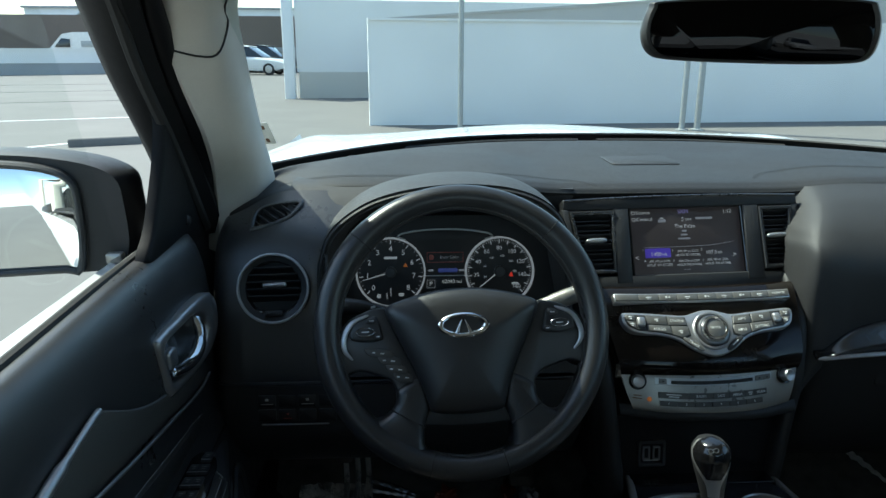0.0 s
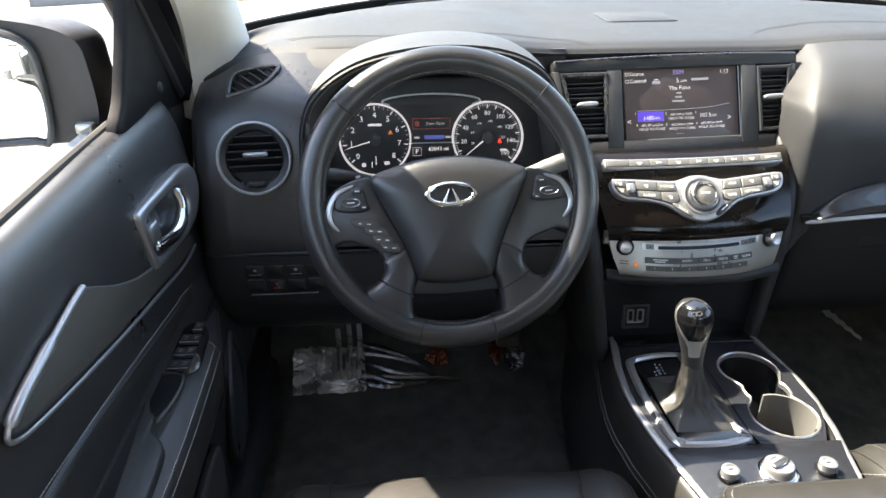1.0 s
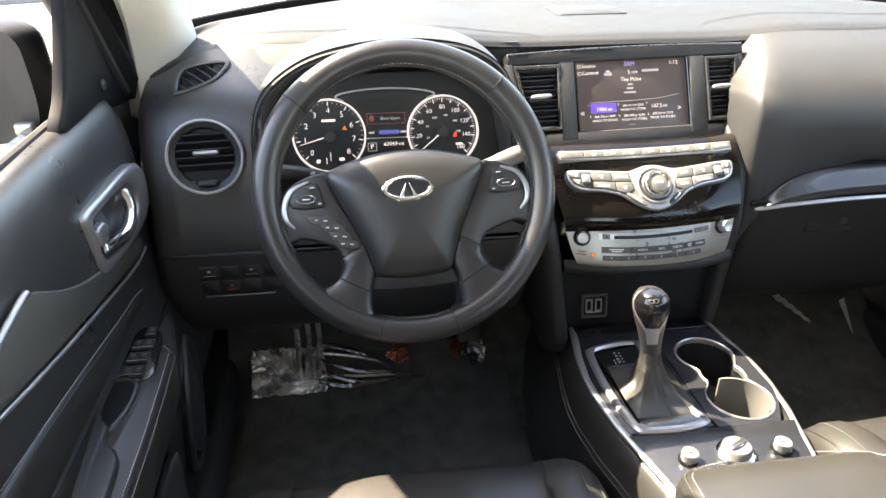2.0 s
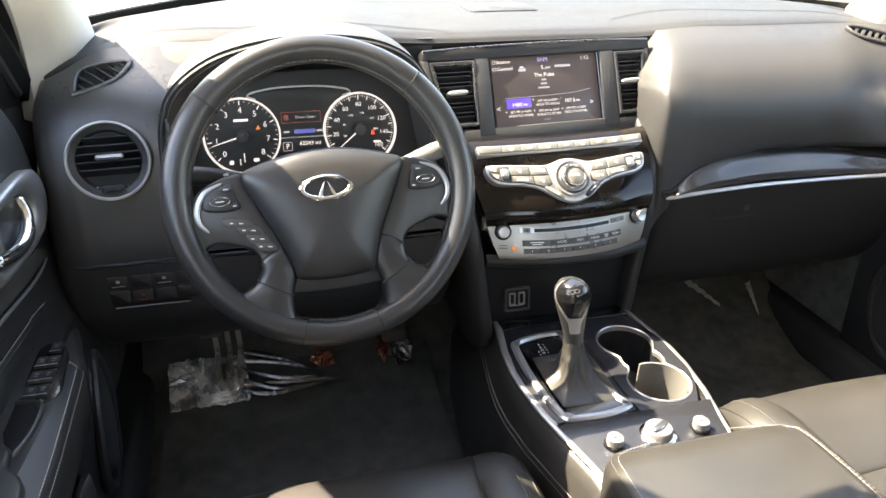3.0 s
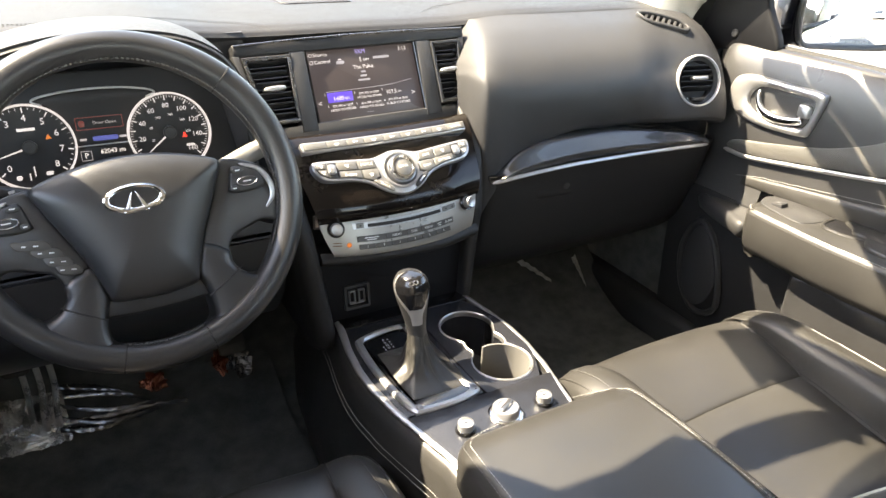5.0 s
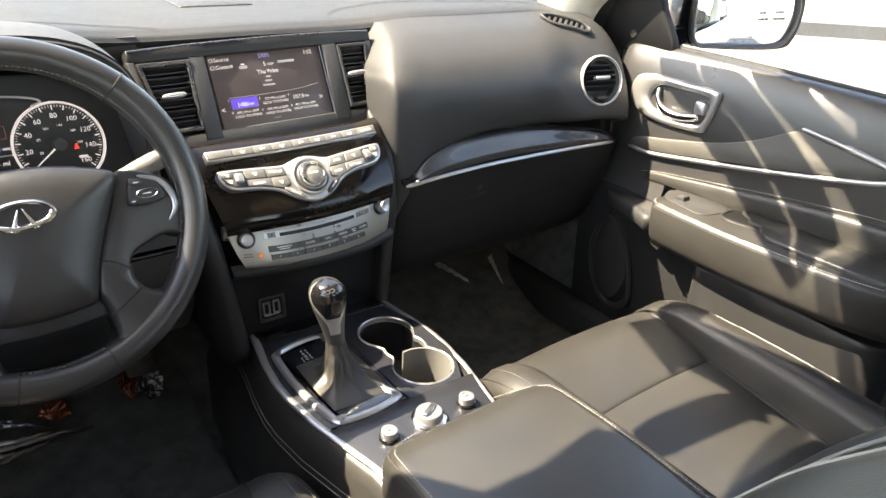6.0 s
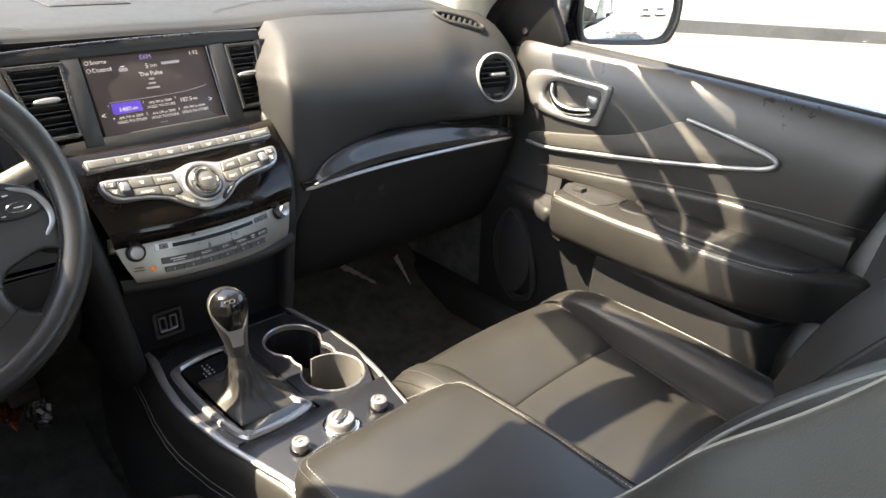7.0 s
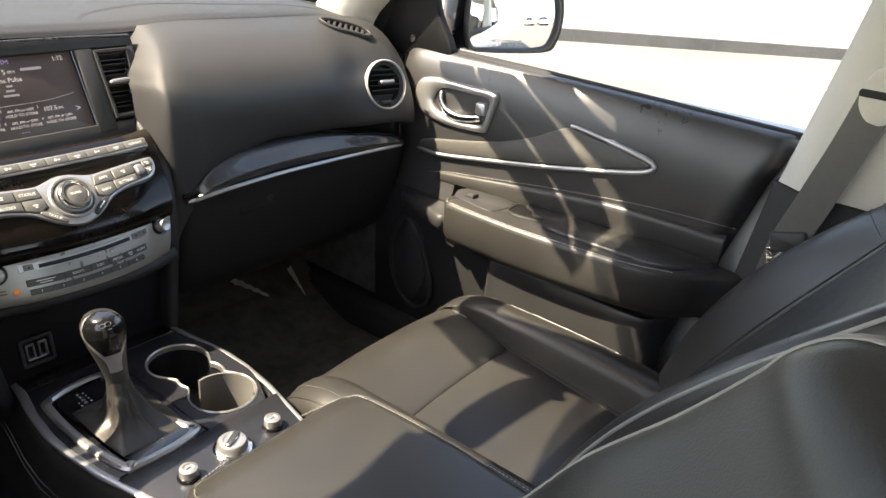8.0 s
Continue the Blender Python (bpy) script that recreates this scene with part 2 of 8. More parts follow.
RIM = material("black wheel leather", (0.026, 0.026, 0.027), 0.32, vary=0.12, vary_scale=25, grain=0.10, grain_scale=900, cells=True, spec=0.6, rough_vary=0.02)
PAD = material("airbag cover vinyl", (0.022, 0.022, 0.023), 0.36, vary=0.14, grain=0.22, grain_scale=900, cells=True, spec=0.7)
RIMTHREAD = material("worn rim thread", (0.075, 0.073, 0.07), 0.8)
THREAD = material("pale grey thread", (0.42, 0.42, 0.41), 0.8)
TOPTHREAD = material("pale grey dash thread", (0.075, 0.075, 0.074), 0.8)
PIPETHREAD = material("grey seat thread", (0.30, 0.30, 0.29), 0.8)
DARKTHREAD = material("dark thread", (0.10, 0.10, 0.10), 0.8)
PIPING = material("silver grey piping", (0.26, 0.255, 0.24), 0.5)
SATIN = material("satin silver trim", (0.46, 0.46, 0.465), 0.34, 0.8, vary=0.06, grain=0.06, grain_scale=1500)
SILVER = material("silver painted panel", (0.36, 0.345, 0.315), 0.33, 0.65, vary=0.06, grain=0.08, grain_scale=1600)
CHROME = material("polished chrome", (0.8, 0.8, 0.81), 0.09, 1.0, vary=0.04, rough_vary=0.04)
PIANO = material("gloss black", (0.008, 0.008, 0.009), 0.12, vary=0.2, coat=0.6)
WOOD = material("dark glossy wood", (0.007, 0.0055, 0.005), 0.13, vary=0.35, vary_scale=14, coat=0.0, base2=(0.014, 0.0105, 0.0085), spec=0.3)
WEAVE = material("dark ribbed trim", (0.018, 0.019, 0.023), 0.24, 0.0, vary=0.1, spec=0.45, rough_vary=0.03, grain=0.2, grain_scale=240, wave='X')
RIBGLOSS = material("gloss ribbed trim", (0.022, 0.023, 0.026), 0.14, vary=0.1, grain=0.35, grain_scale=300, wave='X', coat=0.8)
INLAY = material("grey woven door inlay", (0.11, 0.107, 0.10), 0.35, 0.3, vary=0.1, grain=0.5, grain_scale=280, wave='Y')
PALESILVER = material("pale silver paint", (0.46, 0.46, 0.455), 0.4, 0.25, vary=0.05)
# near-black for window trim; also carries the shade of tray and pull cup
BLACKTRIM = material("matt black trim and recess shade", (0.006, 0.006, 0.007), 0.6, vary=0.2, spec=0.2, grain=0.2, grain_scale=900)
DARKSATIN = material("dark satin metal", (0.20, 0.20, 0.205), 0.28, 0.85, vary=0.06)
CUPGREY = material("grey cup insert", (0.125, 0.122, 0.115), 0.5, vary=0.08)
KEYINK = material("pale key print", (0.72, 0.72, 0.70), 0.6)
AUDIOKEY = material("dark audio key", (0.075, 0.072, 0.067), 0.42, 0.35, vary=0.06)
BUTTON = material("silver button", (0.155, 0.151, 0.141), 0.42, 0.35, vary=0.05)
SLAT = material("matt black slat", (0.009, 0.009, 0.010), 0.5, vary=0.1)
INK = material("dark print", (0.03, 0.03, 0.03), 0.6)
WHITEINK = material("white print", (0.62, 0.62, 0.62), 0.6)
CARPET = material("black carpet", (0.100, 0.103, 0.096), 0.95, vary=0.35, vary_scale=30, grain=1.0, grain_scale=420, spec=0.1)
PEDALRUBBER = material("worn pedal rubber", (0.075, 0.068, 0.058), 0.55, vary=0.35, vary_scale=30)
RUBBER = material("black rubber", (0.014, 0.014, 0.014), 0.7, vary=0.2)
LINER = material("grey beige pillar cloth", (0.60, 0.57, 0.51), 0.85, vary=0.05, vary_scale=20, grain=0.25, grain_scale=1300)
HOODPAINT = material("white car paint", (0.72, 0.73, 0.72), 0.25, vary=0.03, coat=0.7)
BLACKPAINT = material("black gloss paint", (0.008, 0.008, 0.010), 0.14, vary=0.1, coat=0.15, spec=0.4)
GLASS = pane("clear glass", (0.90, 0.93, 0.92))
SCREENGLASS = pane("laminated windscreen glass", (0.83, 0.87, 0.85))
TINT = pane("tinted windscreen band", (0.22, 0.25, 0.27))
CLEAR = glass("clear cluster lens", (0.9, 0.9, 0.9))
MIRROR = material("mirror glass", (0.88, 0.9, 0.9), 0.02, 1.0, vary=0.0, rough_vary=0.0)
# near-black base stands in for the dark cabin reflected in the mirror
DARKMIRROR = material("mirror glass toned for a dark cabin", (0.014, 0.014, 0.015), 0.03, 1.0, vary=0.0, rough_vary=0.0)
SCREEN = glow("display background", (0.10, 0.085, 0.09), 0.045)
SCRTEXT = glow("display text", (0.85, 0.86, 0.9), 0.12)
SCRDIM = glow("display dim text", (0.6, 0.6, 0.66), 0.06)
SCRVIOLET = glow("display violet text", (0.45, 0.40, 0.95), 0.10)
SCRBLUE = glow("display blue key", (0.16, 0.10, 0.85), 0.09)
DIALMARK = glow("lit dial marking", (0.8, 0.82, 0.9), 0.085)
AMBER = glow("amber warning light", (1.0, 0.30, 0.06), 0.06)
REDLAMP = glow("red warning light", (1.0, 0.06, 0.04), 0.14)
REDDIM = glow("dim red warning text", (0.55, 0.12, 0.09), 0.012)
DIALBLUE = glow("blue info bar", (0.12, 0.16, 0.6), 0.06)
FILM = material("crinkled clear film", (0.62, 0.61, 0.58), 0.27, 0.6, vary=0.4, vary_scale=30, coat=0.6)
# the red base colour stands for a red glint on clear film
REDFILM = material("film with a red glint in its colour", (0.34, 0.10, 0.05), 0.22, 0.6, vary=0.6, vary_scale=40, coat=0.6)
DARKFILM = material("dark clear film", (0.15, 0.15, 0.15), 0.20, 0.6, vary=0.5, vary_scale=40, coat=0.6)
TORNFILM = material("whitish torn film", (0.70, 0.70, 0.68), 0.3, vary=0.3, vary_scale=40, coat=0.6)
CONCRETE = material("sunlit deck concrete", (0.145, 0.143, 0.136), 0.9, vary=0.16, vary_scale=0.7, grain=0.6, grain_scale=60)
WALLPAINT = material("white painted wall", (0.80, 0.80, 0.78), 0.8, vary=0.05, vary_scale=0.8, grain=0.3, grain_scale=40)
WALLGREY = material("grey painted wall base", (0.36, 0.37, 0.37), 0.85, vary=0.07, vary_scale=0.8)
WALLBASE = material("pale grey wall base", (0.56, 0.55, 0.50), 0.85, vary=0.08, vary_scale=0.8)
KERB = material("weathered grey kerb", (0.11, 0.108, 0.102), 0.9, vary=0.3, vary_scale=1.2, grain=0.4, grain_scale=50)
FARWALL = material("brown block wall", (0.16, 0.13, 0.11), 0.9, vary=0.12, vary_scale=0.3)
STEEL = material("galvanised post", (0.36, 0.38, 0.38), 0.5, 0.5, vary=0.1)
SEAM = material("dark tar seam", (0.05, 0.05, 0.052), 0.9, vary=0.2)
TAGINK = material("brown tag print", (0.16, 0.085, 0.05), 0.7)
PAINTLINE = material("white line paint", (0.72, 0.72, 0.70), 0.8, vary=0.12, vary_scale=3)
FOLIAGE = material("far foliage", (0.05, 0.07, 0.035), 0.8, vary=0.4, vary_scale=1.5)
PAPER = material("white paper tag", (0.75, 0.74, 0.7), 0.7)
TYRE = material("tyre rubber", (0.02, 0.02, 0.02), 0.8)
CARGLASS = material("dark car glass", (0.02, 0.025, 0.03), 0.05, coat=0.5)

# ---- outside: roof parking deck ----
bm = bmesh.new()
R0 = 700.0
g = [-R0, -60, -25, -8, 0, 8, 25, 60, R0]
vs = [[bm.verts.new((x, y, 0)) for y in g] for x in g]
for i in range(len(g) - 1):
    for j in range(len(g) - 1):
        bm.faces.new((vs[i][j], vs[i + 1][j], vs[i + 1][j + 1], vs[i][j + 1]))
solo("ground", bm, CONCRETE, "pale sunlit concrete parking deck", "ground", "structure")


def wall(name, a, b, h, thick, mt, label, base=0.0, cap=0.0, h2=None):
    a, b = Vector((*a, 0)), Vector((*b, 0))
    d = (b - a).normalized()
    n = Vector((-d.y, d.x, 0)) * thick / 2
    h2 = h if h2 is None else h2
    bm = bmesh.new()
    loft(bm, [[a - n + V(0, 0, base), a + n + V(0, 0, base), a + n + V(0, 0, h), a - n + V(0, 0, h)],
              [b - n + V(0, 0, base), b + n + V(0, 0, base), b + n + V(0, 0, h2), b - n + V(0, 0, h2)]])
    if cap:
        c = n * 1.35
        loft(bm, [[a - c + V(0, 0, h), a + c + V(0, 0, h), a + c + V(0, 0, h + cap), a - c + V(0, 0, h + cap)],
                  [b - c + V(0, 0, h2), b + c + V(0, 0, h2), b + c + V(0, 0, h2 + cap), b - c + V(0, 0, h2 + cap)]])
    return solo(name, bm, mt, label, "wall", "structure")


wall("wall_ramp_front", (-1.1, 12.6), (14.0, 13.8), 1.88, 0.25, WALLPAINT, "white painted ramp wall, in shade", cap=0.04)
wall("wall_ramp_slope", (-0.9, 15.6), (14.0, 16.6), 2.0, 0.25, WALLGREY, "grey sloping ramp parapet behind the white wall", h2=3.1, cap=0.05)
wall("wall_far_white", (-3.55, 20.5), (30.0, 24.0), 2.75, 0.3, WALLPAINT, "tall white painted deck wall", base=0.75)
wall("wall_far_white_base", (-3.5, 20.5), (30.0, 24.0), 0.75, 0.28, WALLBASE, "pale grey painted base of a white wall")
# the parapet's sunlit top and shaded base are put in as two colours
wall("wall_parapet", (-40.0, 26.0), (-11.0, 47.0), 0.62, 0.3, WALLGREY, "deck parapet base, its shade put in as grey", cap=0.0)
wall("wall_parapet_top", (-40.0, 26.0), (-11.0, 47.0), 1.35, 0.42, WALLPAINT, "upper band of the deck parapet, its sunlight put in as white", base=0.62, cap=0.06)
wall("wall_parapet_far", (-11.0, 47.0), (-5.2, 47.0), 1.3, 0.3, WALLGREY, "low deck parapet with a pale coping", cap=0.25)
wall("wall_side", (7.2, 5.66), (17.0, -2.63), 0.17, 0.34, KERB, "low dark grey kerb of the deck wall")
wall("wall_side_upper", (7.25, 5.70), (17.05, -2.59), 2.6, 0.3, WALLPAINT, "white painted deck wall in sunlight", base=0.17)
wall("wall_block", (-110.0, 95.0), (60.0, 95.0), 5.6, 0.4, FARWALL, "long brown block wall far behind the deck")
wall("wall_behind", (-30.0, -24.0), (30.0, -24.0), 3.0, 0.3, WALLPAINT, "white painted deck wall")


def post(name, x, y, h, r, label):
    bm = bmesh.new()
    m = Matrix.Translation((x, y, 0))
    lathe(bm, m, [(r * 2.2, 0), (r * 2.2, 0.02), (r, 0.03), (r, h), (r * 0.8, h + 0.01), (0, h + 0.012)], 14)
    solo(name, bm, STEEL, label, "post")


post("post", 0.53, 11.5, 4.2, 0.045, "galvanised steel post against the white wall")
post("post", 4.52, 11.6, 4.2, 0.05, "galvanised steel post, one of a pair")
post("post", 4.80, 11.6, 4.2, 0.055, "galvanised steel post, one of a pair")
bm = bmesh.new()
box(bm, (-3.72, 20.2, 1.38), (0.30, 0.30, 2.76), None, 0.03)
solo("post", bm, WALLPAINT, "white painted square post at the wall's end", "post")

# painted bay lines
for k, (a, b) in enumerate((((-6.2, 9.0), (-4.6, 10.9)), ((-14, 11.0), (-5.7, 14.4)), ((-20, 14.5), (-8, 19.5)), ((-24, 18.5), (-10, 24.5)), ((-26, 23.5), (-11, 30)), ((9.4, 1.0), (5.0, -4.0)))):
    bm = bmesh.new()
    a, b = Vector((*a, 0.0)), Vector((*b, 0.0))
    d = (b - a).normalized()
    prism(bm, plane_at(a, d, (-d.y, d.x, 0)), [(0, -0.05), ((b - a).length, -0.05), ((b - a).length, 0.05), (0, 0.05)], 0.0, 0.004, 0.001)
    solo("bay_line", bm, PAINTLINE if k in (0, 1, 5) else SEAM, "worn white painted parking bay line" if k in (0, 1, 5) else "dark filled joint in the deck", "marking", "structure")
bm = bmesh.new()
box(bm, (-4.4, 9.9, 0.06), (1.9, 0.16, 0.12), Matrix.Rotation(0.42, 4, 'Z'), 0.03)
solo("wheel_stop", bm, CONCRETE, "low concrete wheel stop at a bay", "wheel stop")


def parked_car(x, y, turn, paint, label, tall=1.0):
    m = Matrix.Translation((x, y, 0)) @ Matrix.Rotation(radians(turn), 4, 'Z')
    root = thing("parked_car", (x, y, 0), label, "car")
    bm = bmesh.new()
    secs = []
    for yy, w, z0, z1 in ((-2.3, 0.78, 0.45, 0.85), (-2.15, 0.88, 0.28, 0.98), (-1.2, 0.92, 0.25, 1.0), (0.9, 0.92, 0.25, 0.98), (1.9, 0.88, 0.27, 0.86), (2.3, 0.72, 0.4, 0.68)):
        secs.append([m @ V(px * w, yy, z0 + (z1 - z0) * pz) for px, pz in ((-0.9, 0), (0.9, 0), (1, 0.3), (0.97, 0.85), (0.85, 1), (-0.85, 1), (-0.97, 0.85), (-1, 0.3))])
    loft(bm, secs)
    part("body", bm, paint, root)
    bm = bmesh.new()
    secs = []
    for yy, w, z1 in ((-2.05, 0.74, 1.02), (-1.75, 0.72, 1.5 * tall), (-0.4, 0.72, 1.62 * tall), (0.25, 0.70, 1.55 * tall), (1.05, 0.74, 1.0)):
        secs.append([m @ V(px * w, yy, 0.95 + (z1 - 0.95) * pz) for px, pz in ((-1.12, 0), (1.12, 0), (0.88, 0.95), (0.7, 1), (-0.7, 1), (-0.88, 0.95))])
    loft(bm, secs)
    part("cabin_glass", bm, CARGLASS, root)
    bm = bmesh.new()
    loft(bm, [[m @ V(px * 0.66, yy, z + dz) for px, dz in ((-1, 0), (1, 0), (0.95, 0.04), (-0.95, 0.04))] for yy, z in ((-1.75, 1.485 * tall), (-0.4, 1.61 * tall), (0.25, 1.54 * tall))])
    part("roof", bm, paint, root)
    for sx in (-1, 1):
        for yy in (-1.4, 1.45):
            bm = bmesh.new()
            c = m @ plane_at((sx * 0.82, yy, 0.33), (0, 1, 0), (0, 0, 1))
            lathe(bm, c, [(0.22, -0.1), (0.33, -0.1), (0.33, 0.1), (0.22, 0.1), (0.2, 0.04), (0, 0.04)], 20)
            wheel = part("wheel", bm, TYRE, root)
            bm = bmesh.new()
            lathe(bm, c, [(0.21, -0.07), (0.21, 0.07), (0.17, 0.085), (0.05, 0.06), (0, 0.07)], 14)
            part("rim", bm, SATIN, wheel)


parked_car(-9.3, 41.5, -100, HOODPAINT, "silver white sport utility car on the deck")
parked_car(-9.0, 45.6, -100, BLACKPAINT, "dark blue sport utility car on the deck", 1.02)
van = thing("delivery_van", (-27.0, 62.0, 0), "white delivery van beyond the parapet", "van")
bm = bmesh.new()
loft(bm, [[V(x, y, 0.5), V(x, y, z1), V(x, y2, z1), V(x, y2, 0.5)] for x, z1, y, y2 in ((-30.3, 1.2, 61.2, 62.8), (-29.6, 1.45, 61.0, 63.0), (-28.5, 2.6, 61.1, 62.9), (-27.6, 2.74, 61.0, 63.0), (-24.2, 2.76, 61.0, 63.0), (-24.0, 2.6, 61.1, 62.9))])
part("body", bm, HOODPAINT, van)
bm = bmesh.new()
prism(bm, plane_at((-28.4, 61.0, 1.85), (1, 0, 0), (0, 0.05, 1)), [(-0.75, -0.3), (0.5, -0.3), (0.5, 0.35), (-0.15, 0.4)], -0.02, 0.06, 0.01)
part("side_window", bm, CARGLASS, van)
bm = bmesh.new()
prism(bm, plane_at((-26.2, 61.0, 1.8), (1, 0, 0), (0, 0, 1)), rrect(1.6, 0.5, 0.05), -0.02, 0.03, 0.01)
part("side_marking", bm, STEEL, van, "plain grey marking")
for x in (-29.2, -25.2):
    bm = bmesh.new()
    lathe(bm, plane_at((x, 61.0, 0.36), (1, 0, 0), (0, 0, 1)), [(0.36, -0.1), (0.36, 0.1), (0.22, 0.1), (0.0, 0.06)], 20)
    part("wheel", bm, TYRE, van)
parked_car(6.8, -16.0, 20, HOODPAINT, "white car parked behind on the deck")
parked_car(9.6, -15.0, 20, HOODPAINT, "white car parked behind on the deck")

# distant trees and buildings over the block wall
rng = random.Random(5)


def far_tree(x, y, h):
    root = thing("tree", (x, y, 0), "dark green street tree far off", "tree")
    bm = bmesh.new()
    sweep(bm, [V(x, y, 0), V(x + 0.2, y, h * 0.35), V(x - 0.1, y, h * 0.7)], [0.35, 0.26, 0.12], 7)
    for k in range(5):
        a = k * 1.3
        sweep(bm, [V(x, y, h * 0.35 + k * 0.3), V(x + math.cos(a) * h * 0.2, y + math.sin(a) * h * 0.2, h * 0.6)], [0.14, 0.05], 5)
    part("trunk", bm, RUBBER, root)
    bm = bmesh.new()
    for k in range(900):
        u = Vector((rng.gauss(0, 1), rng.gauss(0, 1), rng.gauss(0, 0.9))).normalized() * rng.uniform(0.35, 1) ** 0.6
        lump = 0.8 + 0.35 * noise.noise(u * 2.2 + V(x, y, 0))
        c = V(x, y, h * 0.68) + V(u.x * h * 0.36, u.y * h * 0.36, u.z * h * 0.32) * lump
        s = rng.uniform(0.25, 0.6)
        a, b = Vector((rng.gauss(0, 1), rng.gauss(0, 1), rng.gauss(0, 1))).normalized() * s, Vector((rng.gauss(0, 1), rng.gauss(0, 1), rng.gauss(0, 1))).normalized() * s
        bm.faces.new([bm.verts.new(c + a), bm.verts.new(c + b), bm.verts.new(c - a), bm.verts.new(c - b)])
    part("crown", bm, FOLIAGE, root)


for x, y, h in ((-78, 120, 9), (-70, 125, 8), (-48, 118, 9.5), (-44, 126, 8.5), (-6, 120, 9), (8, 122, 8.5), (20, 126, 9)):
    far_tree(x, y, h)
for x, y, w, h in ((-60, 140, 16, 8.5), (-25, 150, 30, 9)):
    bm = bmesh.new()
    box(bm, (x, y, h / 2), (w, 10, h), None, 0.05)
    house = solo("building", bm, WALLPAINT, "low pale building far behind the deck", "building")
    bm = bmesh.new()
    box(bm, (x, y, h + 0.2), (w + 0.8, 10.8, 0.4), None, 0.05)
    part("roof", bm, WALLGREY, house)
    for k in range(int(w / 4)):
        bm = bmesh.new()
        box(bm, (x - w / 2 + 2 + 4 * k, y - 5.02, h * 0.72), (1.6, 0.12, 1.4), None, 0.02)
        part("window", bm, CARGLASS, house)

# ---- the car's shell ----
for side in (-1, 1):
    s = "driver" if side < 0 else "passenger"
    # windscreen pillar: inner trim
    secs = []
    for z, xo, yo, xi, yi in ((1.03, 0.75, 0.26, 0.690, 0.42), (1.12, 0.752, 0.27, 0.676, 0.38), (1.22, 0.752, 0.17, 0.678, 0.30), (1.32, 0.750, 0.09, 0.672, 0.20), (1.41, 0.752, 0.03, 0.660, 0.11),
                              (1.50, 0.73, -0.10, 0.60, 0.0), (1.60, 0.66, -0.26, 0.52, -0.16)):
        if side < 0:
            xo -= 0.027 * max(0.0, 1 - abs(z - 1.235) / 0.13)
        o, i = V(side * xo, yo, z), V(side * xi, yi, z)
        mid = (o + i) / 2 + V(-side * 0.02, -0.028, 0)
        back = V(0.03 * side, 0.035, 0)
        secs.append([o, o.lerp(mid, 0.6), mid, mid.lerp(i, 0.6), i, i + back, o + back])
    rings = []
    cols = [cr([q[k] for q in secs], 26) for k in range(7)]
    for r in range(26):
        rings.append([cols[k][r] for k in range(7)])
    bm = bmesh.new()
    loft(bm, rings)
    pil = solo("pillar_front_" + s, bm, LINER, "grey beige windscreen pillar trim", "pillar", "structure", 60)
    # seam of the airbag cover
    bm = bmesh.new()
    seam = [min(cr([q[k] for q in rings], 120), key=lambda p: abs(p.z - z)) + V(-side * 0.001, -0.0012, 0) for k, z in ((0, 1.345), (1, 1.338), (2, 1.34), (3, 1.375), (3, 1.40), (4, 1.46))]
    sweep(bm, cr(seam, 20), 0.0014, 6)
    part("seam", bm, RUBBER, pil)
    # black outer frame of door and windscreen
    bm = bmesh.new()
    a = [V(side * 0.808, 0.32, 1.08), V(side * 0.81, 0.21, 1.22), V(side * 0.808, 0.12, 1.32), V(side * 0.795, 0.03, 1.41), V(side * 0.75, -0.16, 1.52), V(side * 0.71, -0.42, 1.58)]
    if side < 0:
        a = [q + V(k, -0.014, 0) for q, k in zip(a, (0.018, 0.017, 0.012, 0.008, 0.0, 0.0))]
    sweep(bm, cr(a, 22), [0.031 if side < 0 else 0.028] * 22, 10, flat=1.5)
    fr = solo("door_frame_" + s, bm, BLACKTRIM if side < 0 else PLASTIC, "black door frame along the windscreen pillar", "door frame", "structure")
    bm = bmesh.new()
    b = [q + V(-side * 0.022, -0.045, -0.006) for q in cr(a, 22)]
    sweep(bm, b, 0.008, 8)
    part("seal", bm, RUBBER, fr)
    bm = bmesh.new()
    b = [q + V(-side * 0.012, 0.052, 0.0) for q in cr(a, 22)]
    sweep(bm, b, 0.012, 8)
    part("seal", bm, RUBBER, fr)
    if side < 0:
        bm = bmesh.new()
        b = [q + V(0.045 * min(1.0, 0.1 + k / 6), 0.004, 0) for k, q in enumerate(cr(a[:4], 16))]
        sweep(bm, b, [0.022 - 0.0006 * k for k in range(16)], 10)
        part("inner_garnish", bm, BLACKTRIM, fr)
    # centre pillar with upper and lower trim
    bm = bmesh.new()
    secs = [[V(side * (x - 0.0), y0, z), V(side * (x - 0.03), y0 - 0.04, z), V(side * (x - 0.035), (y0 + y1) / 2, z), V(side * (x - 0.03), y1 + 0.03, z), V(side * x, y1, z), V(side * (x + 0.05), y1, z), V(side * (x + 0.05), y0, z)]
            for z, x, y0, y1 in ((1.01, 0.735, -0.594, -0.86), (1.2, 0.735, -0.626, -0.86), (1.4, 0.715, -0.66, -0.87), (1.58, 0.66, -0.69, -0.9))]
    loft(bm, secs)
    bp = solo("pillar_centre_" + s, bm, LINER, "beige centre pillar upper trim", "pillar", "structure", 60)
    bm = bmesh.new()
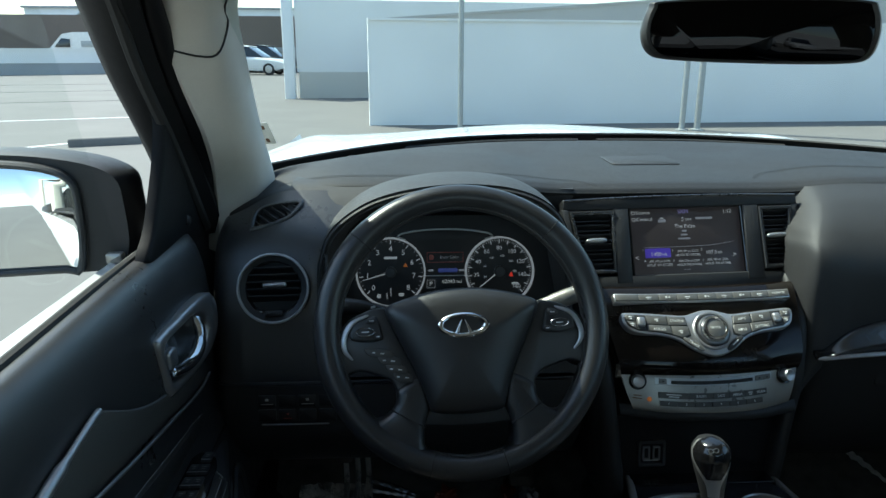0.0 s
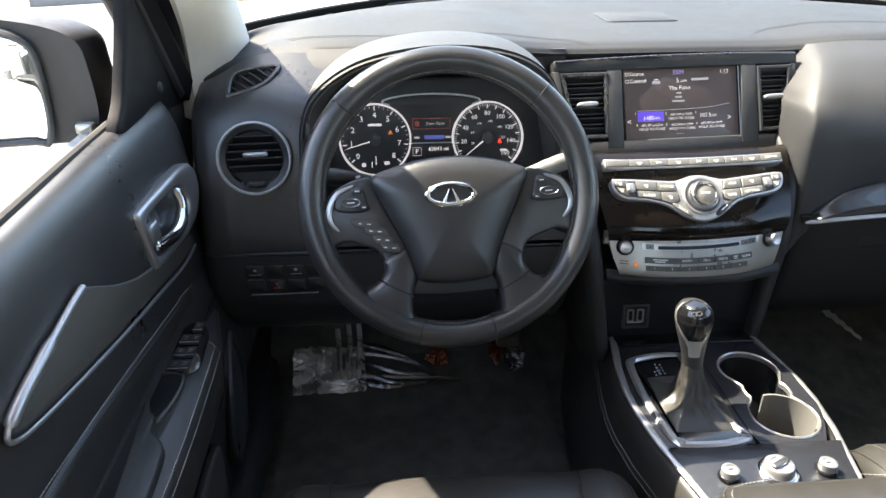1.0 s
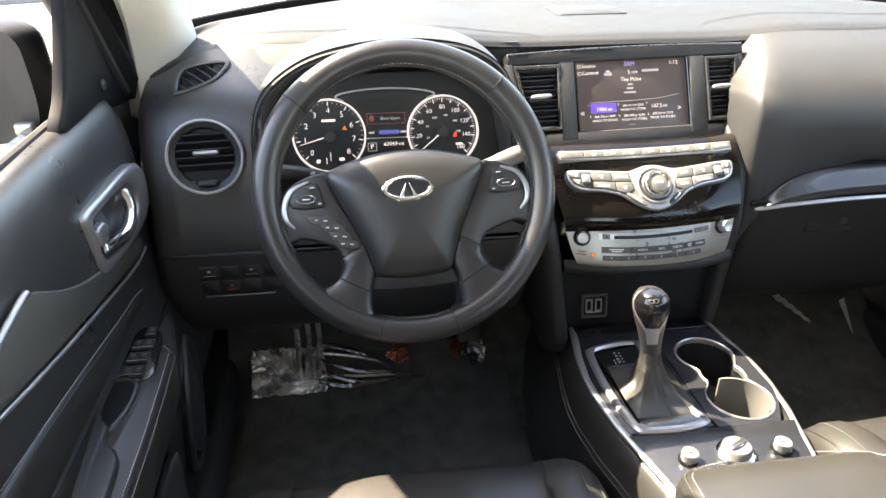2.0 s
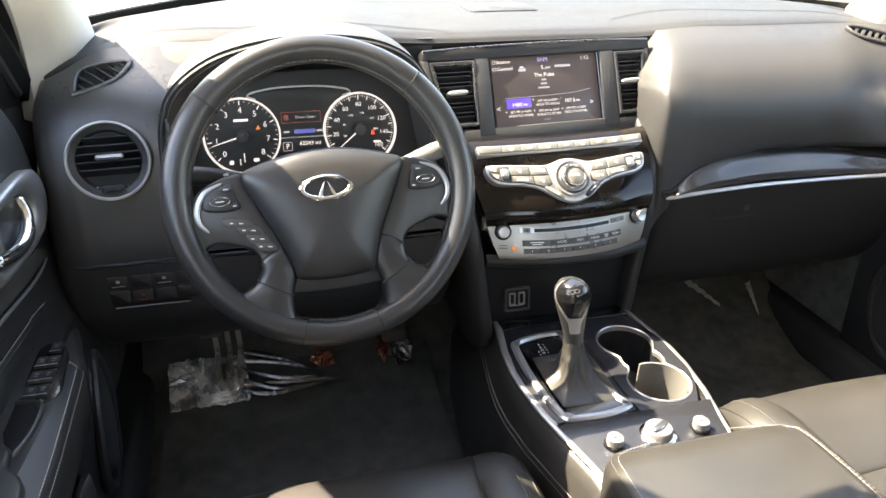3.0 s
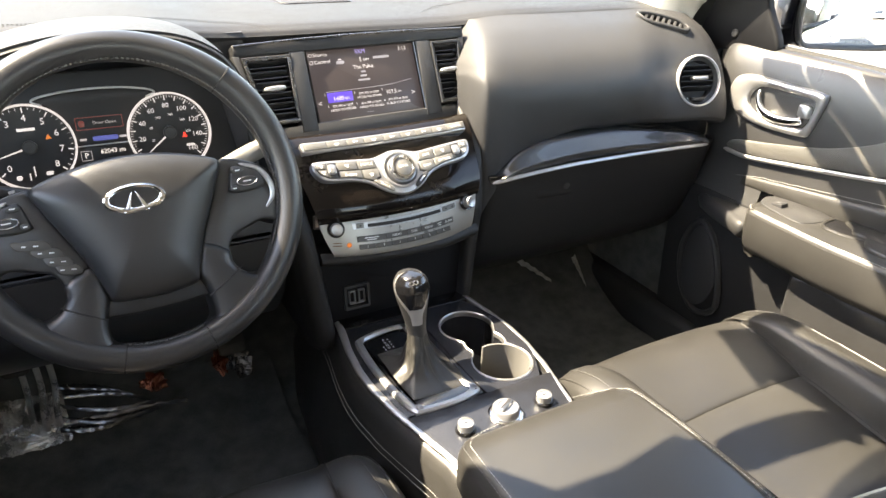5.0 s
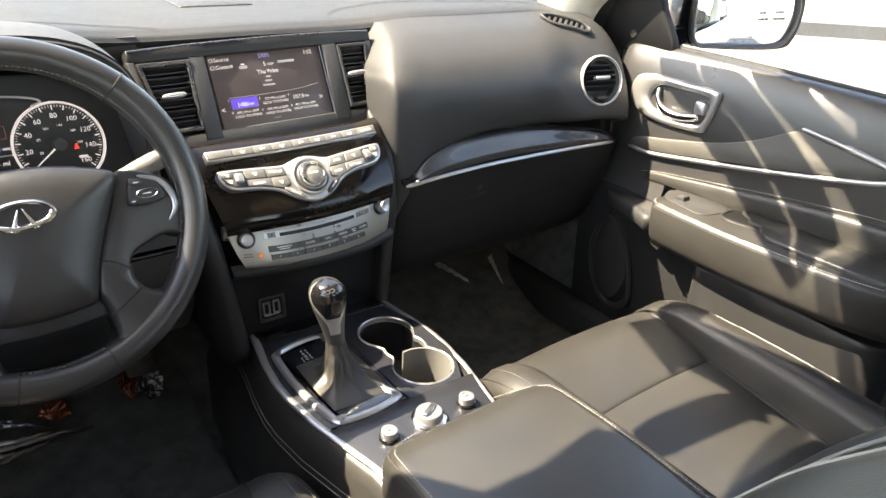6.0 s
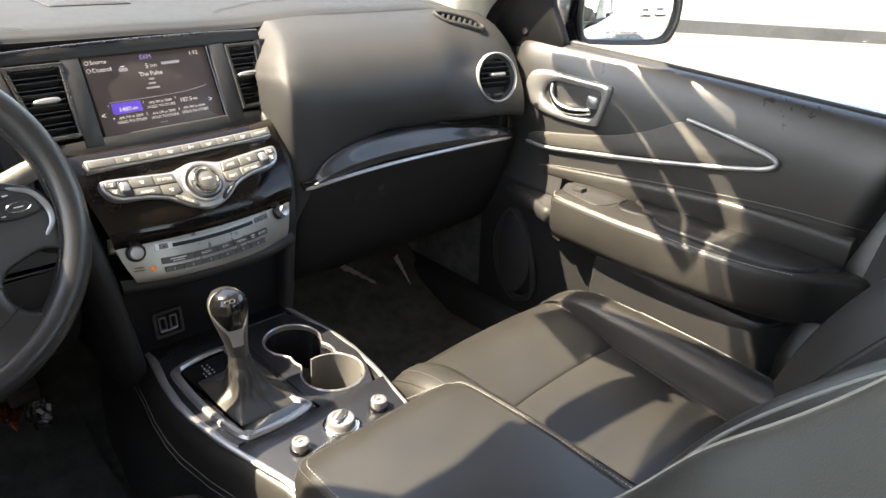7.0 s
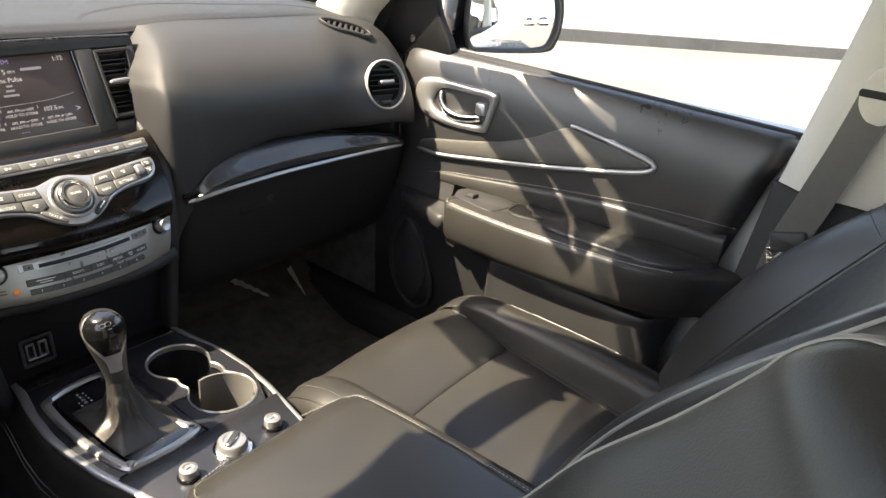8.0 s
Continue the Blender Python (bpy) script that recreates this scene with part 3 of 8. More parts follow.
    secs = [[V(side * x, y0, z), V(side * (x - 0.03), y0 - 0.04, z), V(side * (x - 0.035), (y0 + y1) / 2, z), V(side * (x - 0.03), y1 + 0.03, z), V(side * x, y1, z), V(side * (x + 0.05), y1, z), V(side * (x + 0.05), y0, z)]
            for z, x, y0, y1 in ((0.42, 0.74, -0.55, -0.9), (0.75, 0.745, -0.56, -0.88), (1.008, 0.738, -0.588, -0.865))]
    loft(bm, secs)
    part("lower_trim", bm, DASH, bp, "dark grey lower pillar trim")
    # sill and floor edge
    bm = bmesh.new()
    box(bm, (side * 0.75, -0.5, 0.40), (0.10, 2.9, 0.16), None, 0.02)
    solo("door_sill_" + s, bm, PLASTIC, "black plastic door sill", "sill", "structure")
    # plain rear quarter: low wall, roof rail
    bm = bmesh.new()
    box(bm, (side * 0.80, -1.62, 0.76), (0.06, 1.5, 0.72), None, 0.01)
    solo("wall_rear_" + s, bm, PLASTIC, "dark rear door panel", "wall", "structure")
    bm = bmesh.new()
    box(bm, (side * 0.69, -1.3, 1.57), (0.12, 1.9, 0.07), None, 0.02)
    solo("roof_rail_" + s, bm, LINER, "grey beige roof rail trim", "trim", "structure")
    bm = bmesh.new()
    box(bm, (side * 0.78, -2.1, 1.32), (0.06, 0.5, 0.45), None, 0.02)
    solo("pillar_rear_" + s, bm, LINER, "beige rear pillar trim", "pillar", "structure")
bm = bmesh.new()
box(bm, (0, -2.35, 0.72), (1.6, 0.06, 0.7), None, 0.01)
solo("wall_rear", bm, PLASTIC, "plain dark rear of the cabin", "wall", "structure")
# roof lining with windscreen header
bm = bmesh.new()
grid = surf([[V(x, y, z - 0.05 * (abs(x) / 0.68) ** 3) for y, z in ((-2.35, 1.58), (-1.6, 1.64), (-0.8, 1.645), (-0.3, 1.625), (-0.07, 1.60))] for x in (-0.68, -0.5, -0.25, 0, 0.25, 0.5, 0.68)], 20, 16)
shell(bm, [[p for p in r] for r in grid], -0.03)
solo("ceiling", bm, LINER, "grey beige cloth roof lining", "ceiling", "structure", 60)
# floor pan, tunnel and toe board
bm = bmesh.new()
grid = surf([[V(x, y, z) for y, z in ((-2.35, 0.42), (-1.0, 0.42), (0.1, 0.40), (0.30, 0.41), (0.46, 0.52), (0.6, 0.74), (0.62, 0.95))] for x in (-0.72, -0.4, 0.0, 0.4, 0.72)], 14, 26)
shell(bm, grid, 0.02)
solo("floor", bm, CARPET, "black carpeted car floor and toe board", "floor", "structure", 60)
for side in (-1, 1):
    bm = bmesh.new()
    grid = surf([[V(side * 0.762, y, z) for z in (0.42, 0.65, 0.86)] for y in (0.20, 0.4, 0.64)], 4, 4)
    shell(bm, grid, 0.015)
    solo("wall_kick_" + ("driver" if side < 0 else "passenger"), bm, CARPET, "black carpeted kick panel", "wall", "structure")

bm = bmesh.new()
box(bm, (0, 0.93, 0.72), (1.66, 0.05, 0.72), None, 0.01)
solo("wall_firewall", bm, PLASTIC, "black bulkhead behind the dashboard", "wall", "structure")
for side in (-1, 1):
    bm = bmesh.new()
    box(bm, (side * 0.80, 0.58, 0.74), (0.05, 0.72, 0.68), None, 0.01)
    solo("wall_cowl_side", bm, PLASTIC, "black inner wing beside the footwell", "wall", "structure")
bm = bmesh.new()
shell(bm, [[V(x, y, z) for y, z in ((max(0.22, 0.855 - 0.55 * min(1.25, abs(x) / 0.74) ** 2.6), 1.095), (0.9, 1.075), (1.03, 1.06))] for x in [-0.87 + 1.74 * i / 30 for i in range(31)]], 0.012)
solo("scuttle", bm, PLASTIC, "black plastic scuttle between windscreen and bonnet", "scuttle", "structure")
# windscreen, its dark base band and the bonnet
def sheet(bm, grid):
    vs = [[bm.verts.new(p) for p in r] for r in grid]
    quads(bm, vs, False)


def scr(x, f):
    """Windscreen: f runs from base to header."""
    b = V(x, 0.90 - 0.55 * (abs(x) / 0.74) ** 2.6, 1.135)
    t = V(x * 0.84, -0.06 - 0.14 * (abs(x) / 0.74) ** 2, 1.605)
    p = b.lerp(t, f)
    p.z += 0.035 * math.sin(math.pi * f)
    return p


bm = bmesh.new()
sheet(bm, [[scr(-0.74 + 1.48 * i / 24, 0.97 * j / 8) for j in range(9)] for i in range(25)])
solo("windscreen", bm, SCREENGLASS, "clear laminated windscreen", "windscreen", "structure", 80)
# unseen tinted strip at the top edge, added only for the shade it casts
bm = bmesh.new()
sheet(bm, [[scr(-0.74 + 1.48 * i / 24, 0.97 + 0.03 * j / 4) for j in range(5)] for i in range(25)])
solo("windscreen_shade_band", bm, TINT, "unseen dark tinted band along the windscreen's top, added for its shade", "windscreen", "structure", 80)
bm = bmesh.new()
shell(bm, [[scr(-0.74 + 1.48 * i / 40, f) + V(0, -0.008, -0.004) for f in (-0.03, 0.0, 0.020, 0.034)] for i in range(41)], 0.004)
solo("windscreen_base_seal", bm, RUBBER, "black seal along the windscreen base", "seal", "structure")
bm = bmesh.new()
secs = []
for y, zc, ze, w in ((0.97, 1.095, 1.05, 0.80), (1.15, 1.114, 1.055, 0.84), (1.4, 1.112, 1.05, 0.86), (1.7, 1.085, 1.03, 0.86), (1.95, 0.96, 0.92, 0.84), (2.1, 0.82, 0.80, 0.80)):
    secs.append([V(x * w, y - 0.30 * abs(x) ** 3, zc + (ze - zc) * abs(x) ** 1.5 + 0.03 * math.exp(-((abs(x) - 0.85) / 0.13) ** 2)) for x in (-1, -0.93, -0.85, -0.75, -0.5, -0.25, 0, 0.25, 0.5, 0.75, 0.85, 0.93, 1)])
grid = surf(secs, 24, 40)
shell(bm, [list(r) for r in zip(*grid)], 0.012)
solo("bonnet", bm, HOODPAINT, "white painted car bonnet in sunlight", "bonnet", "structure", 60)
bm = bmesh.new()
for sx in (-1, 1):
    loft(bm, [[V(sx * 0.86, y, 0.25), V(sx * 0.94, y, 0.45), V(sx * 0.93, y, 0.85), V(sx * 0.86, y, 1.03), V(sx * 0.8, y, 0.9)] for y in (0.2, 1.0, 1.95)])
loft(bm, [[V(x, 2.1, 0.25), V(x, 2.2, 0.5), V(x, 2.1, 0.85), V(x, 1.95, 0.9)] for x in (-0.85, 0, 0.85)])
solo("car_front", bm, HOODPAINT, "white painted front wings and nose of the car", "car body", "structure")
bm = bmesh.new()
for sx in (-1, 1):
    loft(bm, [[V(sx * 0.80, y, 0.3), V(sx * 0.93, y, 0.45), V(sx * 0.92, y, 0.9), V(sx * 0.84, y, 1.075), V(sx * 0.80, y, 1.06)] for y in (-2.3, -0.6, 0.22)])
solo("car_side", bm, HOODPAINT, "white painted outer doors of the car", "car body", "structure")
bm = bmesh.new()
shell(bm, surf([[V(x, y, z + 0.06 - 0.06 * (abs(x) / 0.7) ** 3) for y, z in ((-2.4, 1.6), (-1.2, 1.67), (-0.3, 1.66), (-0.06, 1.615))] for x in (-0.72, -0.4, 0, 0.4, 0.72)], 12, 10), 0.01)
solo("roof_skin", bm, HOODPAINT, "white painted roof skin", "roof", "structure", 60)
for side in (-1, 1):
    bm = bmesh.new()
    sheet(bm, [[V(side * (0.80 - 0.10 * j / 4), (0.02 - 0.42 * j / 4) if i == 0 else -0.66 - 0.02 * j / 4 if i == 4 else (0.02 - 0.42 * j / 4) + (i / 4) * (-0.68 - (0.02 - 0.42 * j / 4)), 1.06 + 0.5 * j / 4) for j in range(5)] for i in range(5)])
    solo("window_driver" if side < 0 else "window_passenger", bm, GLASS, "clear front door window glass", "window", "structure", 80)

# unseen passenger visor strips along the windscreen, shaped to stripe the door with shade
vis = thing("unseen_visor", (0.47, 0.1, 1.45), "unseen grey beige visor strips casting the door's shadow stripes", "sun visor")
for name, low, high in (("flap", ((0.610, 0.452), (0.572, 0.493), (0.413, 0.700), (0.285, 0.812), (0.150, 0.915)), ((0.590, 0.560), (0.553, 0.600), (0.446, 0.750), (0.310, 0.860), (0.158, 0.935))),
                        ("flap_edge", ((0.588, 0.570), (0.551, 0.612), (0.444, 0.761), (0.308, 0.871), (0.160, 0.938)), ((0.570, 0.672), (0.538, 0.722), (0.431, 0.856), (0.341, 0.922), (0.180, 0.952))),
                        ("extension", ((0.575, 0.690), (0.527, 0.749), (0.421, 0.897), (0.355, 0.955), (0.310, 0.985)), ((0.555, 0.815), (0.511, 0.858), (0.439, 0.961), (0.405, 0.985), (0.370, 0.998)))):
    rows = []
    for p, q in zip(cr(low, 17), cr(high, 17)):
        rows.append([scr(*p.lerp(q, v / 5)) + V(0, -0.018, -0.012) for v in range(6)])
    bm = bmesh.new()
    shell(bm, rows, 0.006)
    part(name, bm, LINER, vis, "", 60)
bm = bmesh.new()
sweep(bm, [scr(0.56, 0.74) + V(0, -0.02, -0.014), scr(0.60, 0.86) + V(0, -0.03, -0.012), scr(0.62, 0.98) + V(0, -0.02, 0)], 0.005, 8)
part("pivot", bm, LINER, vis)


def along_glass(name, a, b, c, d, mt, owner, off, label=""):
    rows = []
    for i in range(9):
        p, q = Vector(a).lerp(Vector(b), i / 8), Vector(d).lerp(Vector(c), i / 8)
        rows.append([scr(*p.lerp(q, v / 5)) + off for v in range(6)])
    bm = bmesh.new()
    shell(bm, rows, 0.006)
    part(name, bm, mt, owner, label, 60)


# unseen driver's visor under the header, mount cover on the glass, placed for shade
vis = thing("unseen_visor", (-0.55, -0.1, 1.57), "unseen grey beige visor under the header, shades the armrest", "sun visor")
along_glass("flap", (-0.72, 0.868), (-0.47, 0.925), (-0.47, 1.0), (-0.72, 1.0), LINER, vis, V(0, -0.012, -0.012))
cover = thing("unseen_mount_cover", (-0.03, 0.15, 1.52), "unseen black cover on the windscreen, shaped to shade the seat", "cover")
along_glass("cover", (-0.06, 0.72), (0.058, 0.74), (0.10, 0.80), (-0.156, 0.828), HARD, cover, V(0, -0.012, -0.008))
# added strip up to the header, keeps the sun off the passenger bolster
along_glass("bolster_shade", (-0.105, 0.79), (0.02, 0.79), (0.005, 1.0), (-0.112, 1.0), HARD, cover, V(0, -0.014, -0.016), "unseen strip up to the header, shades the seat bolster")
# second unseen visor panel, shades the rear of the passenger door
pvis = thing("unseen_visor", (0.57, -0.1, 1.57), "unseen grey beige panel under the passenger's header, shades the door", "sun visor")
along_glass("flap", (0.62, 0.70), (0.465, 0.975), (0.465, 1.0), (0.72, 1.0), LINER, pvis, V(0, -0.012, -0.012))

# ---- dashboard ----
dash = thing("dashboard", (0, 0.3, 0.9), "black soft vinyl dashboard with stitched top pad", "dashboard")


def base_y(x):
    return 0.885 - 0.50 * (abs(x) / 0.73) ** 2.8


secs = []
for x in (-0.735, -0.68, -0.58, -0.45, -0.3, -0.18, 0.0, 0.18, 0.3, 0.45, 0.58, 0.68, 0.735):
    edge = 0.292 if abs(x) < 0.2 else 0.275
    ze = 1.124 if abs(x) < 0.19 else 1.134
    if abs(x) > 0.65:
        ze -= (0.012 if x > 0 else 0.020) + (0.3 if x > 0 else 0.45) * (abs(x) - 0.68)
    yb = base_y(x)
    secs.append([V(x, edge, ze - 0.006), V(x, edge + 0.012, ze + 0.003), V(x, edge + 0.06, ze + 0.010), V(x, (edge + yb) / 2, ze + 0.016), V(x, yb - 0.08, 1.142 - 0.03 * (abs(x) > 0.7)), V(x, yb, 1.122)])
bm = bmesh.new()
top_grid = surf(secs, 60, 26)
shell(bm, top_grid, 0.012)
part("top_pad", bm, DASHTOP, dash, "grained top pad of the dashboard", 60)


def on_top(x, y):
    """Height of the top pad at a place in plan."""
    for i in range(len(top_grid) - 1):
        for j in range(len(top_grid[0]) - 1):
            q = (top_grid[i][j], top_grid[i + 1][j], top_grid[i + 1][j + 1], top_grid[i][j + 1])
            if min(p.x for p in q) - 1e-6 > x or max(p.x for p in q) + 1e-6 < x:
                continue
            for a, b, c in ((q[0], q[1], q[2]), (q[0], q[2], q[3])):
                det = (b.y - c.y) * (a.x - c.x) + (c.x - b.x) * (a.y - c.y)
                if abs(det) < 1e-12:
                    continue
                l1 = ((b.y - c.y) * (x - c.x) + (c.x - b.x) * (y - c.y)) / det
                l2 = ((c.y - a.y) * (x - c.x) + (a.x - c.x) * (y - c.y)) / det
                if l1 > -1e-4 and l2 > -1e-4 and l1 + l2 < 1.0002:
                    return a.z * l1 + b.z * l2 + c.z * (1 - l1 - l2)
    near = min((p for r in top_grid for p in r), key=lambda p: (p.x - x) ** 2 + (p.y - y) ** 2)
    return near.z


def vent_plane(x, y, z, yaw):
    return plane_at((x, y, z), (math.cos(yaw), math.sin(yaw), 0), (0, 0.30, 0.954))


# places of the end vents
VENT_L, VENT_R = (-0.646, 0.147, 1.008, 0.06), (0.643, 0.140, 1.020, -0.19)
DEM_L = plane_at((-0.650, 0.2265, 1.1015), (1, 0.12, 0.15), (0, 0.75, 0.52))
DEM_R = plane_at((0.628, 0.2245, 1.1195), (1, -0.10, -0.05), (0, 0.85, 0.45))
DEM_LO = [(q[0], q[1]) for q in cr([(-0.042, -0.021), (-0.024, 0.021), (0.041, 0.019), (0.025, -0.010), (0.001, -0.021), (-0.033, -0.026)], 36, True)]
DEM_RO = [(q[0], q[1]) for q in cr([(-0.062, 0.020), (-0.030, 0.023), (0.025, 0.003), (0.041, -0.0215), (0.0265, -0.034), (-0.004, -0.023), (-0.048, -0.008)], 36, True)]


def profile(x, pts, dy=0.0, dz=0.0):
    return [V(x, y + dy, z + dz) for y, z in pts]


LEFT = ((0.34, 0.66), (0.20, 0.70), (0.135, 0.78), (0.127, 0.862), (0.135, 0.93), (0.150, 1.0), (0.188, 1.075), (0.272, 1.130))
bm = bmesh.new()
secs = [profile(x, LEFT[:-2] + ((0.188 - drop * 0.1, 1.075 - drop * 0.33), (0.272 - drop * 0.4, 1.130 - drop)), dy, dz) for x, drop, dy, dz in ((-0.742, 0.040, 0.03, -0.006), (-0.728, 0.036, 0.006, -0.002), (-0.70, 0.025, 0.0, 0.0), (-0.68, 0.014, 0.0, 0.0), (-0.655, 0.004, 0.0, 0.0))]
secs += [profile(-0.63, LEFT), profile(-0.585, LEFT, 0.0), profile(-0.548, LEFT, 0.004)]
shell(bm, surf(secs, 60, 110), 0.01)
cut(bm, vent_plane(*VENT_L), ellipse(0.0475, 0.0475, 40))
cut(bm, DEM_L, inset(ccw(DEM_LO), 0.004))
part("driver_end_panel", bm, DOORVINYL, dash, "", 60)
bm = bmesh.new()
shell(bm, [[V(x, y, z) for y, z in ((0.20, 1.062), (0.245, 1.1125), (0.28, 1.1345), (0.31, 1.140), (0.35, 1.138))] for x in (-0.635, -0.60, -0.57, -0.54, -0.51, -0.48, -0.45)], 0.01)
part("hood_filler", bm, DASH, dash)
KNEE = ((0.40, 0.60), (0.22, 0.68), (0.14, 0.76), (0.124, 0.81), (0.122, 0.865))
bm = bmesh.new()
shell(bm, surf([profile(x, KNEE, dy) for x, dy in ((-0.735, 0.01), (-0.70, -0.004), (-0.5, -0.006), (-0.3, -0.006), (-0.18, 0.0))], 16, 20), 0.012)
part("knee_panel", bm, HARD, dash, "dark plastic knee panel under the steering wheel", 60)
UPPER = ((0.128, 0.872), (0.142, 0.93), (0.20, 0.95), (0.285, 0.98), (0.30, 1.06), (0.295, 1.125))
bm = bmesh.new()
shell(bm, surf([profile(x, UPPER, dy) for x, dy in ((-0.575, 0.0), (-0.45, 0.0), (-0.3, 0.0), (-0.172, 0.0))], 12, 20), 0.01)
part("cluster_recess", bm, PLASTIC, dash, "", 60)
CENTRE = ((0.42, 0.60), (0.32, 0.66), (0.22, 0.72), (0.17, 0.78), (0.16, 0.86), (0.19, 0.94), (0.25, 1.02), (0.31, 1.115))
bm = bmesh.new()
shell(bm, surf([profile(x, CENTRE) for x in (-0.19, 0.0, 0.21)], 4, 20), 0.01)
part("centre_backing", bm, PLASTIC, dash, "", 60)
# passenger pad, glove box and trim
# the pad bulges over the trim strip and undercuts towards it
PADB = ((0.158, 0.948), (0.142, 0.962), (0.129, 0.996), (0.131, 1.036), (0.160, 1.080), (0.213, 1.114), (0.276, 1.135))
PADP = ((0.137, 0.948), (0.129, 0.960), (0.134, 0.99), (0.150, 1.03), (0.180, 1.078), (0.225, 1.115), (0.276, 1.135))
bm = bmesh.new()
PADEDGE = ((0.60, 0.128), (0.79, 0.141), (0.856, 0.158), (0.92, 0.176), (0.98, 0.166), (1.036, 0.158), (1.08, 0.167), (1.115, 0.197), (1.16, 0.24))


def pad_edge(z):
    for (z0, x0), (z1, x1) in zip(PADEDGE, PADEDGE[1:]):
        if z <= z1:
            return x0 + (x1 - x0) * (z - z0) / (z1 - z0)
    return PADEDGE[-1][1]


# the pad's slanted end beside the stack, sweeping down into a column
secs = []
for e, zb, dy, dz in ((0.0, 0.66, 0.080, -0.016), (0.003, 0.66, 0.034, -0.010), (0.009, 0.70, 0.009, -0.006), (0.022, 0.80, 0.002, -0.003), (0.045, 0.87, 0.0, -0.001), (0.08, 0.915, 0.0, 0.0)):
    pts = ((0.150, zb), (0.138, zb + 0.02), (0.131, (zb + 1.036) / 2 + 0.012), (0.131, 1.036), (0.160, 1.080), (0.213, 1.114), (0.276, 1.135))
    secs.append([V(pad_edge(z) + e, y + dy, z + dz) for y, z in pts])
secs += [profile(0.36, PADB, -0.004), profile(0.43, PADB, -0.006), profile(0.50, PADB, -0.006), profile(0.585, PADP, -0.006), profile(0.65, PADP, -0.010, -0.002), profile(0.70, PADP, -0.013, -0.008), profile(0.732, PADP, -0.004, -0.018), profile(0.748, PADP, 0.035, -0.032)]
shell(bm, surf(secs, 150, 80), 0.01)
cut(bm, vent_plane(*VENT_R), ellipse(0.0455, 0.0455, 40))
cut(bm, DEM_R, inset(ccw(DEM_RO), 0.004))
part("passenger_pad", bm, DASH, dash, "rounded soft pad in front of the passenger", 60)
bm = bmesh.new()
TRIM = ((0.130, 0.0), (0.119, 0.06), (0.117, 0.34), (0.119, 0.42), (0.127, 0.72), (0.136, 1.0), (0.172, 1.12))
secs = []
for x, lo, hi in ((0.182, 0.890, 0.894), (0.200, 0.893, 0.903), (0.236, 0.897, 0.930), (0.292, 0.901, 0.946), (0.364, 0.905, 0.950), (0.453, 0.905, 0.948), (0.55, 0.903, 0.938), (0.625, 0.900, 0.926), (0.689, 0.896, 0.911), (0.702, 0.894, 0.898)):
    secs.append([V(x, y + (0.012 if x < 0.2 or x > 0.69 else 0.0), lo + (hi - lo) * f) for y, f in TRIM])
shell(bm, surf(secs, 36, 12), 0.008)
part("trim_strip", bm, RIBGLOSS, dash, "glossy dark ribbed trim strip", 50)
bm = bmesh.new()
line = cr([(0.182, 0.120, 0.890), (0.256, 0.115, 0.898), (0.351, 0.113, 0.9030), (0.453, 0.113, 0.9030), (0.549, 0.114, 0.9010), (0.69, 0.118, 0.895)], 40)
sweep(bm, line, [0.0015] + [0.0036] * 38 + [0.0015], 8, flat=0.8)
part("chrome_strip", bm, SATIN, dash, "satin silver strip under the passenger pad")
GLOVE = ((0.42, 0.58), (0.27, 0.635), (0.185, 0.70), (0.155, 0.78), (0.140, 0.85), (0.128, 0.897))
bm = bmesh.new()
shell(bm, surf([profile(x, GLOVE, dy) for x, dy in ((0.186, 0.03), (0.20, 0.004), (0.3, -0.002), (0.45, -0.004), (0.6, 0.0), (0.72, 0.008), (0.74, 0.03))], 24, 22), 0.012)
gb = part("glove_box", bm, GLOVEBLACK, dash, "dark plastic glove box lid", 60)
bm = bmesh.new()
prism(bm, plane_at((0.335, 0.141, 0.845), (1, 0, 0), (0, -0.12, 1)), rrect(0.085, 0.026, 0.008), -0.004, 0.003, 0.002)
part("latch", bm, GLOVEBLACK, gb, "glove box latch")
bm = bmesh.new()
prism(bm, plane_at((0.355, 0.131, 0.852), (1, 0, 0), (0, -0.12, 1)), ellipse(0.007, 0.007, 16), -0.008, -0.004, 0.001)
part("lock", bm, HARD, gb)
# stitched seams on the top pad
def top_line(pts, n=60):
    return [V(p.x, p.y, on_top(p.x, p.y) + 0.0006) for p in cr([(x, y, 0) for x, y in pts], n)]


for dy in (0.0, 0.008):
    stitching(top_line([(-0.66, 0.318 + dy), (-0.55, 0.316 + dy), (-0.42, 0.322 + dy), (-0.29, 0.332 + dy), (-0.19, 0.328 + dy), (-0.142, 0.312 + dy), (-0.128, 0.298 + dy)], 70), dash, TOPTHREAD, r=0.0004)
    stitching(top_line([(0.152, 0.330 + dy), (0.168, 0.352 + dy), (0.194, 0.374 + dy), (0.258, 0.384 + dy), (0.37, 0.372 + dy), (0.493, 0.350 + dy), (0.655, 0.315 + dy)], 80), dash, TOPTHREAD, r=0.0004)
